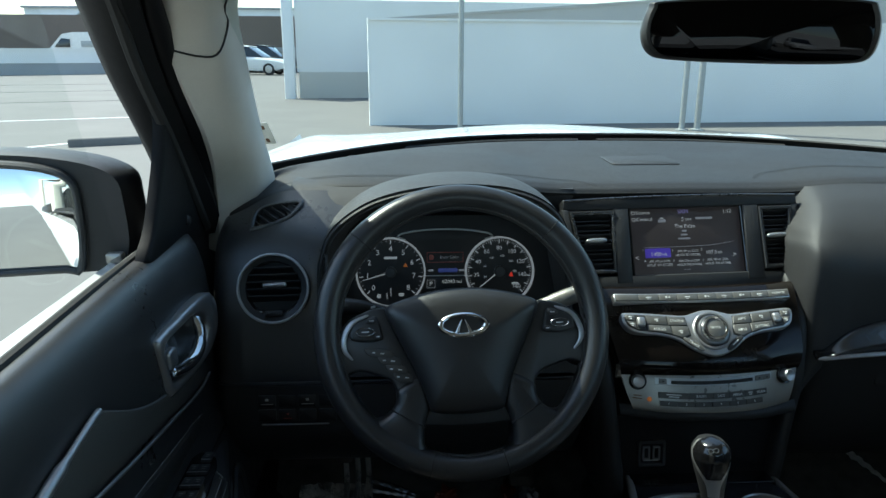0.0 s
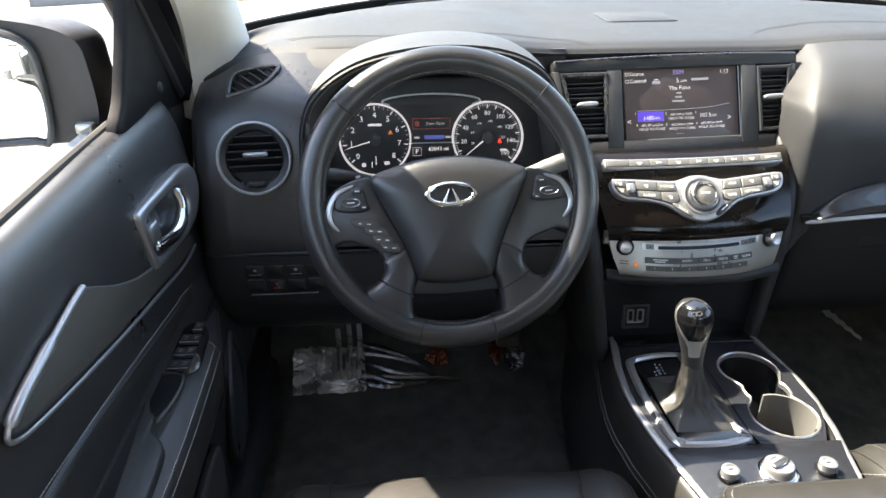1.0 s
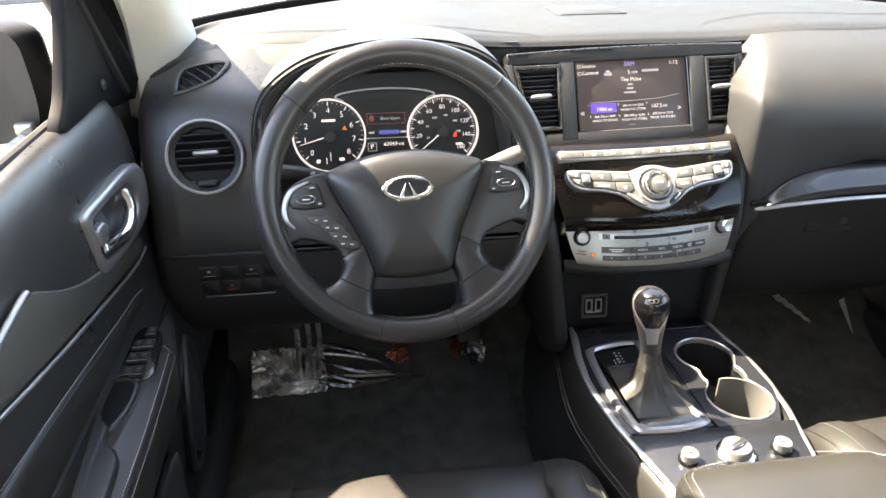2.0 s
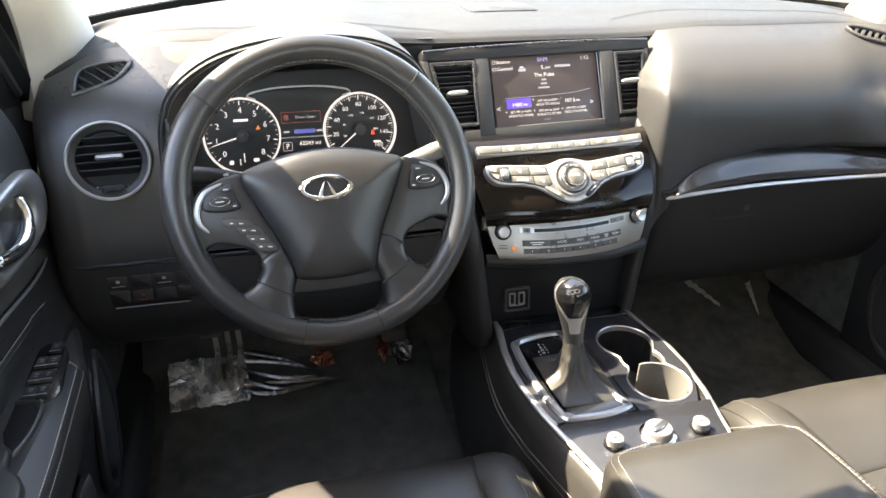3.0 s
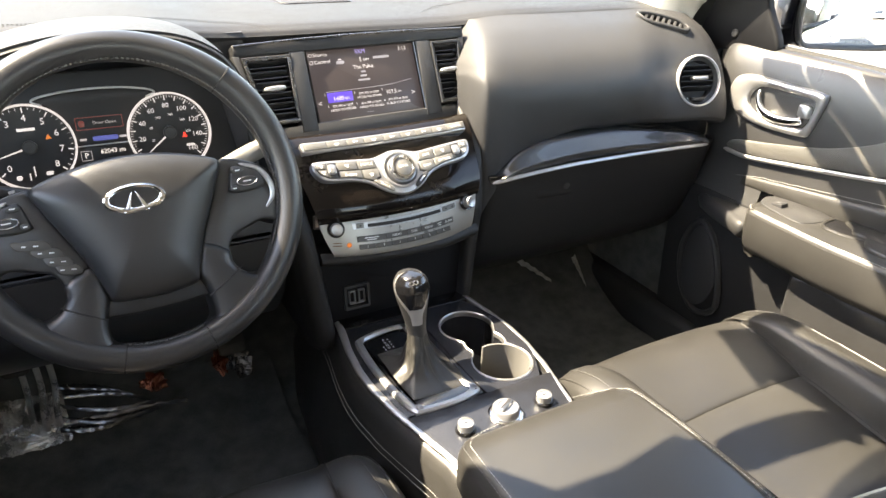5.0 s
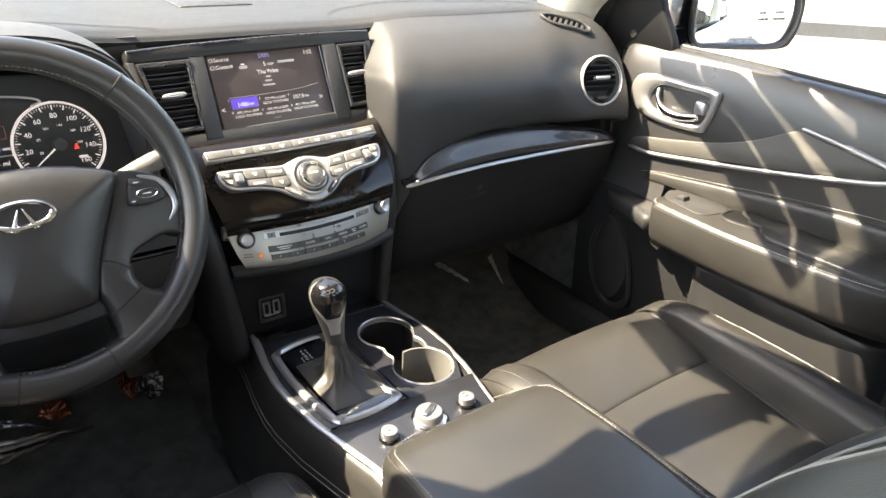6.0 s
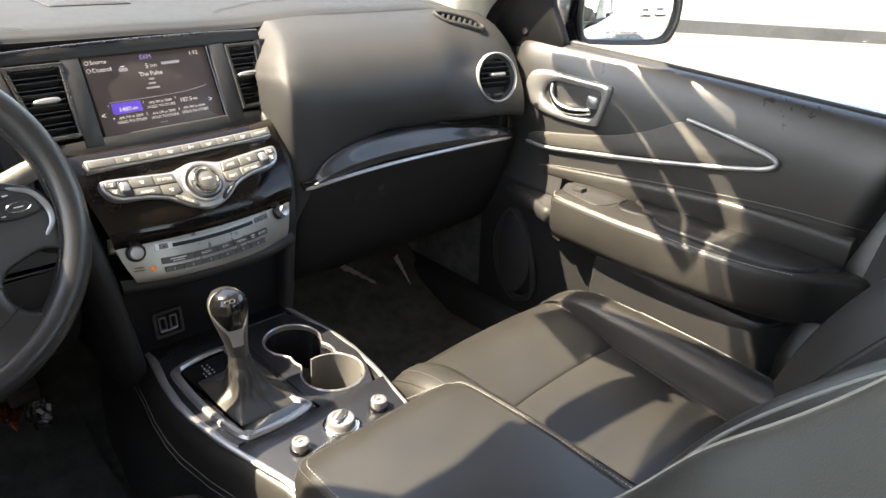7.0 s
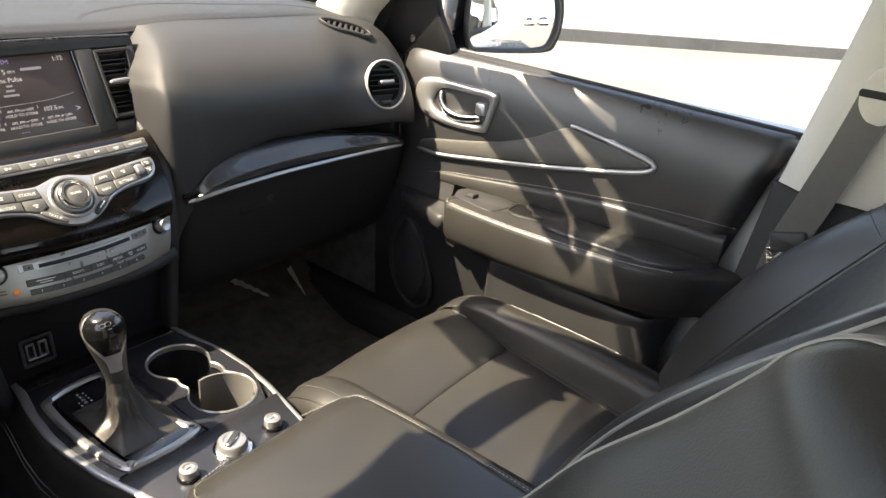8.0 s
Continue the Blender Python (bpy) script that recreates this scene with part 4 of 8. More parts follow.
# speaker grille, sensor and defroster slots on top
bm = bmesh.new()
zt = on_top(0.010, 0.515) + 0.0005
prism(bm, plane_at((0.010, 0.515, zt), (1, 0.03, 0), (0, 1, 0.02)), rrect(0.130, 0.092, 0.010), -0.004, 0.0012, 0.0008)
sp = part("speaker_grille", bm, DASHTOP, dash, "flat square speaker cover")
bm = bmesh.new()
bezel(bm, plane_at((0.010, 0.515, zt), (1, 0.03, 0), (0, 1, 0.02)), rrect(0.134, 0.096, 0.011), rrect(0.130, 0.092, 0.010), -0.004, 0.0007, 0.0003)
part("speaker_frame", bm, HARD, sp)
for x0, x1, dy in ((-0.45, -0.035, 0.030), (0.015, 0.42, 0.030)):
    bm = bmesh.new()
    pts = [V(x0 + (x1 - x0) * k / 24, base_y(x0 + (x1 - x0) * k / 24) - dy, 0) for k in range(25)]
    grid = [[V(p.x, p.y + w, on_top(p.x, p.y + min(w, 0.0)) + 0.002 + h) for w, h in ((-0.024, 0.0), (-0.020, 0.004), (0.016, 0.005), (0.020, 0.0))] for p in pts]
    shell(bm, grid, 0.004)
    df = part("defroster_slot", bm, RUBBER, dash, "black defroster outlet along the windscreen")
    for k in range(26):
        x = x0 + (x1 - x0) * (k + 0.5) / 26
        y = base_y(x) - dy
        bm = bmesh.new()
        box(bm, (x, y - 0.002, on_top(x, y) + 0.0078), (0.0022, 0.030, 0.0016), None, 0.0005)
        part("slat", bm, HARD, df)
bm = bmesh.new()
lathe(bm, Matrix.Translation((-0.56, 0.60, on_top(-0.56, 0.60) - 0.003)), [(0.010, 0), (0.010, 0.004), (0.006, 0.007), (0, 0.008)], 18)
part("light_sensor", bm, HARD, dash, "small domed light sensor")


def round_vent(x, y, z, r, yaw, label):
    m = vent_plane(x, y, z, yaw)
    root = thing("air_vent", (x, y, z), label, "air vent", "round dashboard vents")
    bm = bmesh.new()
    lathe(bm, m, [(r * 0.92, 0.0), (r * 1.0, 0.004), (r, 0.010), (r * 0.985, 0.013), (r * 0.95, 0.0135), (r * 0.925, 0.011), (r * 0.92, 0.004)], 56)
    part("ring", bm, PALESILVER, root, "satin silver ring")
    bm = bmesh.new()
    lathe(bm, m, [(0.0, -0.03), (r * 0.5, -0.03), (r * 0.70, -0.012), (r * 0.78, 0.004), (r * 0.925, 0.008), (r * 0.935, 0.002)], 48)
    part("bowl", bm, HARD, root)
    bm = bmesh.new()
    lathe(bm, m, [(0.0, -0.008), (r * 0.74, -0.008), (r * 0.74, -0.007), (0, -0.007)], 32)
    part("dark_backing", bm, RUBBER, root)
    for k in range(5):
        v = (-0.36 + 0.20 * k) * r
        w = 2 * math.sqrt(max(1e-5, (0.75 * r) ** 2 - (v + 0.08 * r) ** 2))
        bm = bmesh.new()
        mm = m @ Matrix.Translation((0, v + 0.08 * r, 0.0)) @ Matrix.Rotation(radians(-28), 4, 'X')
        box(bm, (0, 0, 0), (w, 0.0022, 0.018), None, 0.0008)
        bmesh.ops.transform(bm, matrix=mm, verts=bm.verts)
        part("slat", bm, SLAT, root)
    bm = bmesh.new()
    prism(bm, m, rrect(0.034, 0.0075, 0.003, 0.002, 0.10 * r), 0.004, 0.016, 0.003)
    part("tab", bm, SATIN, root, "silver airflow tab")
    bm = bmesh.new()
    prism(bm, m, rrect(r * 0.52, r * 0.15, r * 0.06, 0, -0.70 * r), 0.002, 0.012, 0.002)
    th = part("thumbwheel", bm, PLASTIC, root, "ribbed thumbwheel")
    bm = bmesh.new()
    for k in range(7):
        prism(bm, m, rrect(0.0012, r * 0.11, 0.0005, (k - 3) * r * 0.065, -0.70 * r, 3), 0.011, 0.0132, 0.0003)
    part("rib", bm, HARD, th)
    bars(m, [(-r * 0.42, -0.69 * r, 0.008, 0.0016), (-r * 0.42, -0.65 * r, 0.008, 0.0016), (r * 0.42, -0.66 * r, 0.008, 0.0012), (r * 0.42, -0.70 * r, 0.008, 0.0012)], WHITEINK, root)


round_vent(*VENT_L[:3], 0.052, VENT_L[3], "round black air vent with satin silver ring, driver's end")
round_vent(*VENT_R[:3], 0.0485, VENT_R[3], "round black air vent with satin silver ring, passenger end")


def side_vent(m, o, label, mt, count, lean, wide):
    root = thing("demister_vent", m.translation, label, "air vent")
    bm = bmesh.new()
    inner = inset(ccw(o), 0.006)
    bezel(bm, m, o, inner, -0.004, 0.004, 0.0015, -0.015)
    part("frame", bm, mt, root)
    bm = bmesh.new()
    prism(bm, m, inner, -0.012, -0.008, 0.001)
    part("dark_backing", bm, RUBBER, root)
    def inside(u, v):
        hit = False
        for (a0, b0), (a1, b1) in zip(inner, inner[1:] + inner[:1]):
            if (b0 > v) != (b1 > v) and u < a0 + (v - b0) / (b1 - b0) * (a1 - a0):
                hit = not hit
        return hit
    # broad slats, set aslant across the opening
    for k in range(count):
        u = -0.060 + 0.120 * (k + 0.5) / count
        run = [v for v in [-0.036 + 0.0006 * j for j in range(110)] if inside(u + lean * v, v)]
        if len(run) < 8:
            continue
        lo, hi = run[0] - 0.002, run[-1] + 0.002
        bm = bmesh.new()
        prism(bm, m, ccw([(u + lean * hi - wide, hi), (u + lean * hi + wide, hi), (u + lean * lo + wide, lo), (u + lean * lo - wide, lo)]), -0.008, 0.0, 0.0006)
        part("slat", bm, mt, root)


side_vent(DEM_L, DEM_LO, "small slanted demister vent on the driver's dashboard end", DOORVINYL, 8, -0.75, 0.0013)
side_vent(DEM_R, DEM_RO, "small slanted demister vent on the passenger dashboard end", DASH, 8, 0.85, 0.0036)


# ---- switch bank under the driver's end panel ----
bank = thing("switch_bank", (-0.61, 0.118, 0.83), "black bank of dashboard switches", "switches")
mb = plane_at((-0.615, 0.1175, 0.829), (1, 0, 0), (0, 0.06, 1))
for k in range(4):
    for row in range(2):
        bm = bmesh.new()
        u, v = -0.046 + 0.030 * k, 0.012 - 0.023 * row
        prism(bm, mb, rrect(0.026, 0.019, 0.002, u, v), 0.0, 0.0028, 0.0008)
        b = part("switch", bm, SLAT, bank)
        if (row == 0 and k in (0, 2)):
            bars(mb, [(u, v - 0.005, 0.018, 0.0012), (u, v + 0.002, 0.005, 0.004)], PIPETHREAD, b, depth=0.0031)
        if row == 1 and k == 1:  # lit hazard style key
            bars(mb, [(u, v - 0.005, 0.012, 0.0010), (u, v + 0.002, 0.003, 0.003)], REDDIM, b, depth=0.0031)
bm = bmesh.new()
prism(bm, mb, rrect(0.10, 0.0018, 0.0007, -0.005, -0.026), 0.0, 0.004, 0.0005)
part("ledge", bm, DARKSATIN, bank)
bm = bmesh.new()
sweep(bm, cr([(-0.705, 0.124, 0.866), (-0.6, 0.119, 0.869), (-0.45, 0.119, 0.870), (-0.2, 0.121, 0.868)], 30), 0.0016, 6)
part("panel_seam", bm, PLASTIC, dash, "thin seam over the knee panel")

# ---- centre stack ----
S1 = plane_at((0, 0.2379, 1.0557), (1, 0, 0), (0, 0.43, 0.903)) @ Matrix.Rotation(radians(1.3), 4, 'Z')
S2 = plane_at((0, 0.1151, 0.9395), (1, 0, 0), (0, 0.691, 0.723)) @ Matrix.Rotation(radians(1.0), 4, 'Z')
S3 = plane_at((0, 0.0855, 0.8813), (1, 0, 0), (0, 0.34, 0.94)) @ Matrix.Rotation(radians(1.2), 4, 'Z')
stack = thing("centre_stack", (0, 0.15, 0.85), "centre stack with display, dark glossy trim and silver controls", "centre stack")

# upper frame: openings for the display and two vents
bm = bmesh.new()
rail = [(u, 0.0700 - 0.0040 * (u / 0.195) ** 2) for u in (-0.196, -0.13, -0.065, 0.0, 0.065, 0.13, 0.193)]
prism(bm, S1, rail + [(u, 0.0490) for u, v in reversed(rail)], -0.03, 0.004, 0.0015)
part("top_rail", bm, GLOVEBLACK, stack)
bm = bmesh.new()
sweep(bm, cr([S1 @ V(u, 0.0682 - 0.0040 * (u / 0.195) ** 2, 0.0046) for u in (-0.194, -0.1, 0, 0.1, 0.190)], 24), 0.0015, 8)
part("silver_line", bm, DARKSATIN, stack, "thin satin silver line over the display")
for pts in (((-0.1135, 0.0495), (-0.0900, 0.0495), (-0.0915, -0.0720), (-0.1165, -0.0720)), ((0.1005, 0.0495), (0.1262, 0.0495), (0.1262, -0.0720), (0.0985, -0.0720)),
            ((-0.2000, 0.0495), (-0.1885, 0.0495), (-0.1700, -0.0720), (-0.1790, -0.0720)), ((0.1825, 0.0495), (0.1925, 0.0495), (0.1800, -0.0720), (0.1715, -0.0720))):
    bm = bmesh.new()
    prism(bm, S1, pts, -0.03, 0.005, 0.002)
    part("upright", bm, DASH, stack)
bm = bmesh.new()
prism(bm, S1, [(-0.182, -0.0600), (0.180, -0.0600), (0.178, -0.0860), (-0.178, -0.0860)], -0.03, 0.003, 0.002)
part("lower_rail", bm, DASH, stack)
# vents
for side, top_l, top_r, low_l, low_r in ((-1, -0.1875, -0.1130, -0.1690, -0.1168), (1, 0.1262, 0.1820, 0.1268, 0.1712)):
    uc = (top_l + top_r + low_l + low_r) / 4
    v0, v1 = -0.0560, 0.0460
    root = thing("centre_vent", S1 @ V(uc, 0, 0), "rectangular black air vent beside the display", "air vent", "centre vents")

    def edge(v, g=0.0):
        f = (v - v0) / (v1 - v0)
        return low_l + (top_l - low_l) * f + g, low_r + (top_r - low_r) * f - g
    o = [(edge(v0)[0], v0), (edge(v0)[1], v0), (edge(v1)[1], v1), (edge(v1)[0], v1)]
    bm = bmesh.new()
    bezel(bm, S1, o, inset(o, 0.0055), -0.02, 0.008, 0.0012)
    part("frame", bm, DARKSATIN if side < 0 else HARD, root, "silver edged vent frame" if side < 0 else "")
    bm = bmesh.new()
    prism(bm, S1, inset(o, 0.002), -0.024, -0.014, 0.001)
    part("dark_backing", bm, RUBBER, root)
    for k in range(6):
        v = 0.0345 - 0.0158 * k
        l, r = edge(v, 0.0058)
        bm = bmesh.new()
        box(bm, (0, 0, 0), (r - l, 0.0024, 0.020), None, 0.0008)
        bmesh.ops.transform(bm, matrix=S1 @ Matrix.Translation(((l + r) / 2, v, -0.005)) @ Matrix.Rotation(radians(-32), 4, 'X'), verts=bm.verts)
        part("slat", bm, SLAT, root)
        bm = bmesh.new()
        sweep(bm, [S1 @ V(l + 0.001, v - 0.0050, 0.0036), S1 @ V(r - 0.001, v - 0.0050, 0.0036)], 0.0009, 6)
        part("slat_lip", bm, HARD, root)
    l, r = edge(-0.003, 0.0)
    bm = bmesh.new()
    prism(bm, S1, [(q[0], q[1]) for q in cr([((l + r) / 2 - 0.017, -0.004), ((l + r) / 2 - 0.012, 0.0005), ((l + r) / 2 + 0.012, 0.0012), ((l + r) / 2 + 0.017, -0.003), ((l + r) / 2 + 0.012, -0.0062), ((l + r) / 2 - 0.012, -0.007)], 30, True)], -0.002, 0.011, 0.003)
    part("tab", bm, SATIN, root, "silver airflow tab")
# display
disp = thing("display", S1 @ V(0, 0, 0), "lit colour display showing the radio", "display")
bm = bmesh.new()
bezel(bm, S1, rrect(0.1905, 0.1195, 0.004, 0.0050, -0.0070), rrect(0.1835, 0.1125, 0.002, 0.0055, -0.0065), -0.02, 0.002, 0.001)
part("surround", bm, PIANO, disp, "gloss black display surround")
bm = bmesh.new()
prism(bm, S1, rrect(0.1845, 0.1135, 0.001, 0.0055, -0.0065), -0.012, -0.0045, 0.0003)
part("screen", bm, SCREEN, disp, "lit grey brown screen")
MS = S1 @ Matrix.Translation((0, 0, -0.0042))


def put(text, u, v, size, mt=None, align='CENTER'):
    lettering(text, MS @ Matrix.Translation((u, v, 0)), size, mt or SCRTEXT, disp, align=align, depth=0.0001)


for word, v in (("Source", 0.0427), ("Control", 0.0316)):
    put(word, -0.0752, v, 0.0082, None, 'LEFT')
    bm = bmesh.new()
    bezel(bm, MS, ellipse(0.0030, 0.0030, 16, -0.0795, v), ellipse(0.0023, 0.0023, 16, -0.0795, v), -0.0002, 0.0002, 0.0001)
    part("marker", bm, SCRTEXT, disp)
bars(MS, [(-0.0328, 0.0285, 0.013, 0.0050), (0.0379, 0.0314, 0.028, 0.0038)], SCRDIM, disp)
bars(MS, [(-0.0328, 0.0330, 0.006, 0.0016)], SCRTEXT, disp)
put("SXM", 0.0035, 0.0430, 0.0092, SCRVIOLET)
put("1:12", 0.0775, 0.0418, 0.0088)
put("5", 0.0020, 0.0300, 0.0092)
put("SXM", 0.0115, 0.0293, 0.0052)
put("The Pulse", 0.0045, 0.0187, 0.0088)
bars(MS, [(0.0030, 0.0109, 0.008, 0.0028), (0.0022, 0.0046, 0.011, 0.0028), (0.0015, -0.0018, 0.020, 0.0028)], SCRDIM, disp)
bm = bmesh.new()
sweep(bm, cr([MS @ V(u, v, 0.0002) for u, v in ((-0.066, -0.0150), (-0.0078, -0.0150), (0.047, -0.0135), (0.0832, -0.0085))], 20), 0.0004, 5)
part("rule", bm, SCRDIM, disp)
bm = bmesh.new()
prism(bm, MS, rrect(0.0420, 0.0152, 0.001, -0.0440, -0.0245), -0.0003, 0.0002, 0.0001)
part("blue_key", bm, SCRBLUE, disp, "selected blue preset key")
lettering("1480", MS @ Matrix.Translation((-0.0475, -0.0268, 0.0005)), 0.0090, SCRTEXT, disp, depth=0.0001)
lettering("AM", MS @ Matrix.Translation((-0.0335, -0.0275, 0.0005)), 0.0052, SCRTEXT, disp, depth=0.0001)
put("107.5", 0.0445, -0.0258, 0.0088)
put("FM", 0.0590, -0.0268, 0.0052)
for u, v in ((0.0055, -0.0290), (-0.0425, -0.0443), (0.0062, -0.0450), (0.0540, -0.0442)):
    put("HOLD TO STORE", u, v, 0.0054)
    put("AM, FM or SXM", u, v + 0.0062, 0.0052)
put("<", -0.0790, -0.0320, 0.012)
put(">", 0.0830, -0.0310, 0.012)
for k, (u, v) in enumerate(((-0.0685, -0.0190), (-0.0195, -0.0205), (0.0285, -0.0210), (-0.0665, -0.0375), (-0.0190, -0.0380), (0.0300, -0.0380))):
    put(str(k + 1), u, v, 0.0048)
bars(MS, [(-0.002 + 0.004 * k, -0.0530, 0.0016, 0.0014) for k in range(3)], SCRDIM, disp)
# dark glossy panel with rows of keys
bm = bmesh.new()
rows = []
for v, hw, dz in ((0.098, 0.166, -0.034), (0.0905, 0.163, -0.008), (0.080, 0.160, 0.002), (0.058, 0.156, 0.007), (0.03, 0.151, 0.008), (0.0, 0.1465, 0.008), (-0.028, 0.142, 0.006), (-0.046, 0.138, -0.002), (-0.052, 0.136, -0.012)):
    rows.append([S2 @ V(hw * s, v - 0.010 * (1 - s * s), dz - 0.012 * abs(s) ** 3) for s in (-1, -0.6, -0.2, 0.2, 0.6, 1)])
grid = surf(rows, 30, 24)
shell(bm, [list(r) for r in zip(*grid)][::1], -0.02)
part("fascia", bm, WOOD, stack, "glossy dark wood fascia", 60)


# upper key strip
def strip_v(u):
    return 0.0534 + 0.0026 * (u / 0.135) ** 2


bm = bmesh.new()
out = [(u, strip_v(u) + 0.0074) for u in (-0.1372, -0.09, -0.045, 0, 0.045, 0.09, 0.1366)]
low = [(u, v - 0.0148) for u, v in reversed(out)]
prism(bm, S2, out + low, -0.006, 0.0115, 0.0014)
strip = part("key_strip", bm, SATIN, stack, "silver strip of climate keys")
bm = bmesh.new()
prism(bm, S2, inset(ccw(out + low), 0.0020), 0.009, 0.0121, 0.0003)
part("key_bed", bm, HARD, strip)
cells = (-0.1348, -0.1004, -0.0694, -0.0416, -0.0088, 0.0197, 0.0457, 0.0747, 0.1019, 0.1344)
for k, (u0, u1) in enumerate(zip(cells, cells[1:])):
    u = (u0 + u1) / 2
    bm = bmesh.new()
    mk = S2 @ Matrix.Translation((u, strip_v(u), 0)) @ Matrix.Rotation(math.atan(0.0052 * u / 0.135 ** 2), 4, 'Z')
    prism(bm, mk, rrect(u1 - u0 - 0.0009, 0.0104, 0.0014), 0.008, 0.0137, 0.0008)
    key = part("key", bm, BUTTON, strip)
    if k == 8:
        lettering("CLIMATE", mk @ Matrix.Translation((0, 0, 0.0137)), 0.0050, KEYINK, strip)
    elif k:
        bars(mk, [(0, 0.0, 0.008, 0.0016), (0, -0.0026, 0.005, 0.0010)] if k % 2 else [(-0.002, 0, 0.003, 0.0036), (0.0025, 0, 0.003, 0.0020)], KEYINK, strip, depth=0.0140)
# winged control panel with rotary dial
half_wing = [(0.0, 0.0320), (0.011, 0.0310), (0.024, 0.0272), (0.037, 0.0243), (0.060, 0.0262), (0.095, 0.0298), (0.1245, 0.0318), (0.1312, 0.0285), (0.1308, 0.0185), (0.1252, 0.0070), (0.112, -0.0008), (0.078, -0.0058), (0.0560, -0.0125), (0.0430, -0.0207), (0.030, -0.0303), (0.0140, -0.0375)]
wing = half_wing + [(0.0, -0.0402)] + [(-u, v) for u, v in reversed(half_wing[1:])]
bm = bmesh.new()
prism(bm, S2, cr(wing, 110, True), -0.004, 0.0125, 0.0022)
panel = part("control_panel", bm, SATIN, stack, "winged silver control panel")
for sx in (-1, 1):
    bm = bmesh.new()
    prism(bm, S2, [(sx * u, v) for u, v in ((0.0360, 0.0208), (0.060, 0.0228), (0.096, 0.0262), (0.1265, 0.0280), (0.1272, 0.0190), (0.1222, 0.0092), (0.111, 0.0026), (0.078, -0.0022), (0.056, -0.0085), (0.0440, -0.0150), (0.0320, -0.0085))], 0.009, 0.0129, 0.0003)
    part("key_bed", bm, HARD, panel)
    keys = (((0.0372, 0.0205), (0.0640, 0.0228), (0.0640, 0.0085), (0.0345, 0.0070)), ((0.0648, 0.0229), (0.0958, 0.0258), (0.0958, 0.0120), (0.0648, 0.0086)),
            ((0.0343, 0.0062), (0.0600, 0.0076), (0.0600, -0.0064), (0.0450, -0.0125), (0.0340, -0.0070)), ((0.0608, 0.0077), (0.0958, 0.0112), (0.0958, 0.0008), (0.0780, -0.0016), (0.0608, -0.0062)),
            ((0.1118, 0.0268), (0.1258, 0.0274), (0.1266, 0.0190), (0.1118, 0.0170)), ((0.1118, 0.0162), (0.1260, 0.0180), (0.1215, 0.0096), (0.1118, 0.0036)))
    words = ("APPS", "", "INFO", "SETTING", "", "") if sx > 0 else ("STATUS", "", "", "AUDIO", "", "")
    for o, word in zip(keys, words):
        o = ccw([(sx * u, v) for u, v in o])
        cu, cv = sum(p[0] for p in o) / len(o), sum(p[1] for p in o) / len(o)
        bm = bmesh.new()
        prism(bm, S2, inset(o, 0.0003), 0.008, 0.0142, 0.0009)
        part("key", bm, BUTTON, panel)
        mk = S2 @ Matrix.Translation((cu, cv, 0)) @ Matrix.Rotation(radians(4 * sx), 4, 'Z')
        if word:
            lettering(word, mk @ Matrix.Translation((0, 0, 0.0142)), 0.0058, KEYINK, panel)
        else:
            bars(mk, [(0, 0.0012, 0.0062, 0.0016), (0.0008, -0.0016, 0.0036, 0.0016)], KEYINK, panel, depth=0.0145)
    bm = bmesh.new()
    mk = S2 @ Matrix.Translation((sx * 0.1040, 0.0140, 0)) @ Matrix.Rotation(radians(5 * sx), 4, 'Z')
    prism(bm, mk, rrect(0.0140, 0.0235, 0.003), 0.006, 0.0135, 0.0010)
    rk = part("rocker_bed", bm, HARD, panel)
    bm = bmesh.new()
    prism(bm, mk, rrect(0.0125, 0.0150, 0.004, 0, 0.001), 0.012, 0.0185, 0.003)
    part("temperature_rocker", bm, SATIN, rk)
    # slanted key under the dial
    bm = bmesh.new()
    mk = S2 @ Matrix.Translation((sx * 0.0315, -0.0225, 0)) @ Matrix.Rotation(radians(37 * sx), 4, 'Z')
    prism(bm, mk, [(q[0], q[1]) for q in cr([(-0.0150, 0.0028), (0.0, 0.0050), (0.0150, 0.0028), (0.0150, -0.0022), (0.0, -0.0036), (-0.0150, -0.0022)], 28, True)], 0.008, 0.0145, 0.0010)
    part("key", bm, BUTTON if sx < 0 else HARD, panel)
    if sx < 0:
        lettering("TRACK", mk @ Matrix.Translation((0, 0.0006, 0.0145)), 0.0052, KEYINK, panel)
    else:
        bars(mk, [(0, 0.0006, 0.013, 0.0016)], KEYINK, panel, depth=0.0148)
MD = S2 @ Matrix.Translation((0.0012, -0.0022, 0.0))
bm = bmesh.new()
lathe(bm, MD, [(0.0298, 0.010), (0.0296, 0.0148), (0.0284, 0.0160), (0.0262, 0.0158), (0.0246, 0.0128)], 64)
dial = part("rotary_dial", bm, SATIN, stack, "large silver rotary dial")
bm = bmesh.new()
lathe(bm, MD, [(0.0248, 0.0118), (0.0235, 0.0135), (0.0225, 0.0185), (0.0205, 0.0195), (0.0198, 0.018)], 64)
part("lower_ring", bm, DARKSATIN, dial, "dark satin tilting ring")
bm = bmesh.new()
lathe(bm, MD, [(0.0196, 0.014), (0.0190, 0.0262), (0.0178, 0.0276), (0.0150, 0.0278), (0.0138, 0.0258)], 64)
for k in range(48):
    a = 2 * math.pi * k / 48
    prism(bm, MD @ Matrix.Translation((0.0192 * math.cos(a), 0.0192 * math.sin(a), 0.0165)), ellipse(0.0006, 0.0006, 6), 0, 0.0085, 0.0002)
part("knurled_ring", bm, CHROME, dial, "chrome turning ring")
bm = bmesh.new()
lathe(bm, MD, [(0.0140, 0.018), (0.0140, 0.0250), (0.0125, 0.0262), (0.0, 0.0266)], 40)
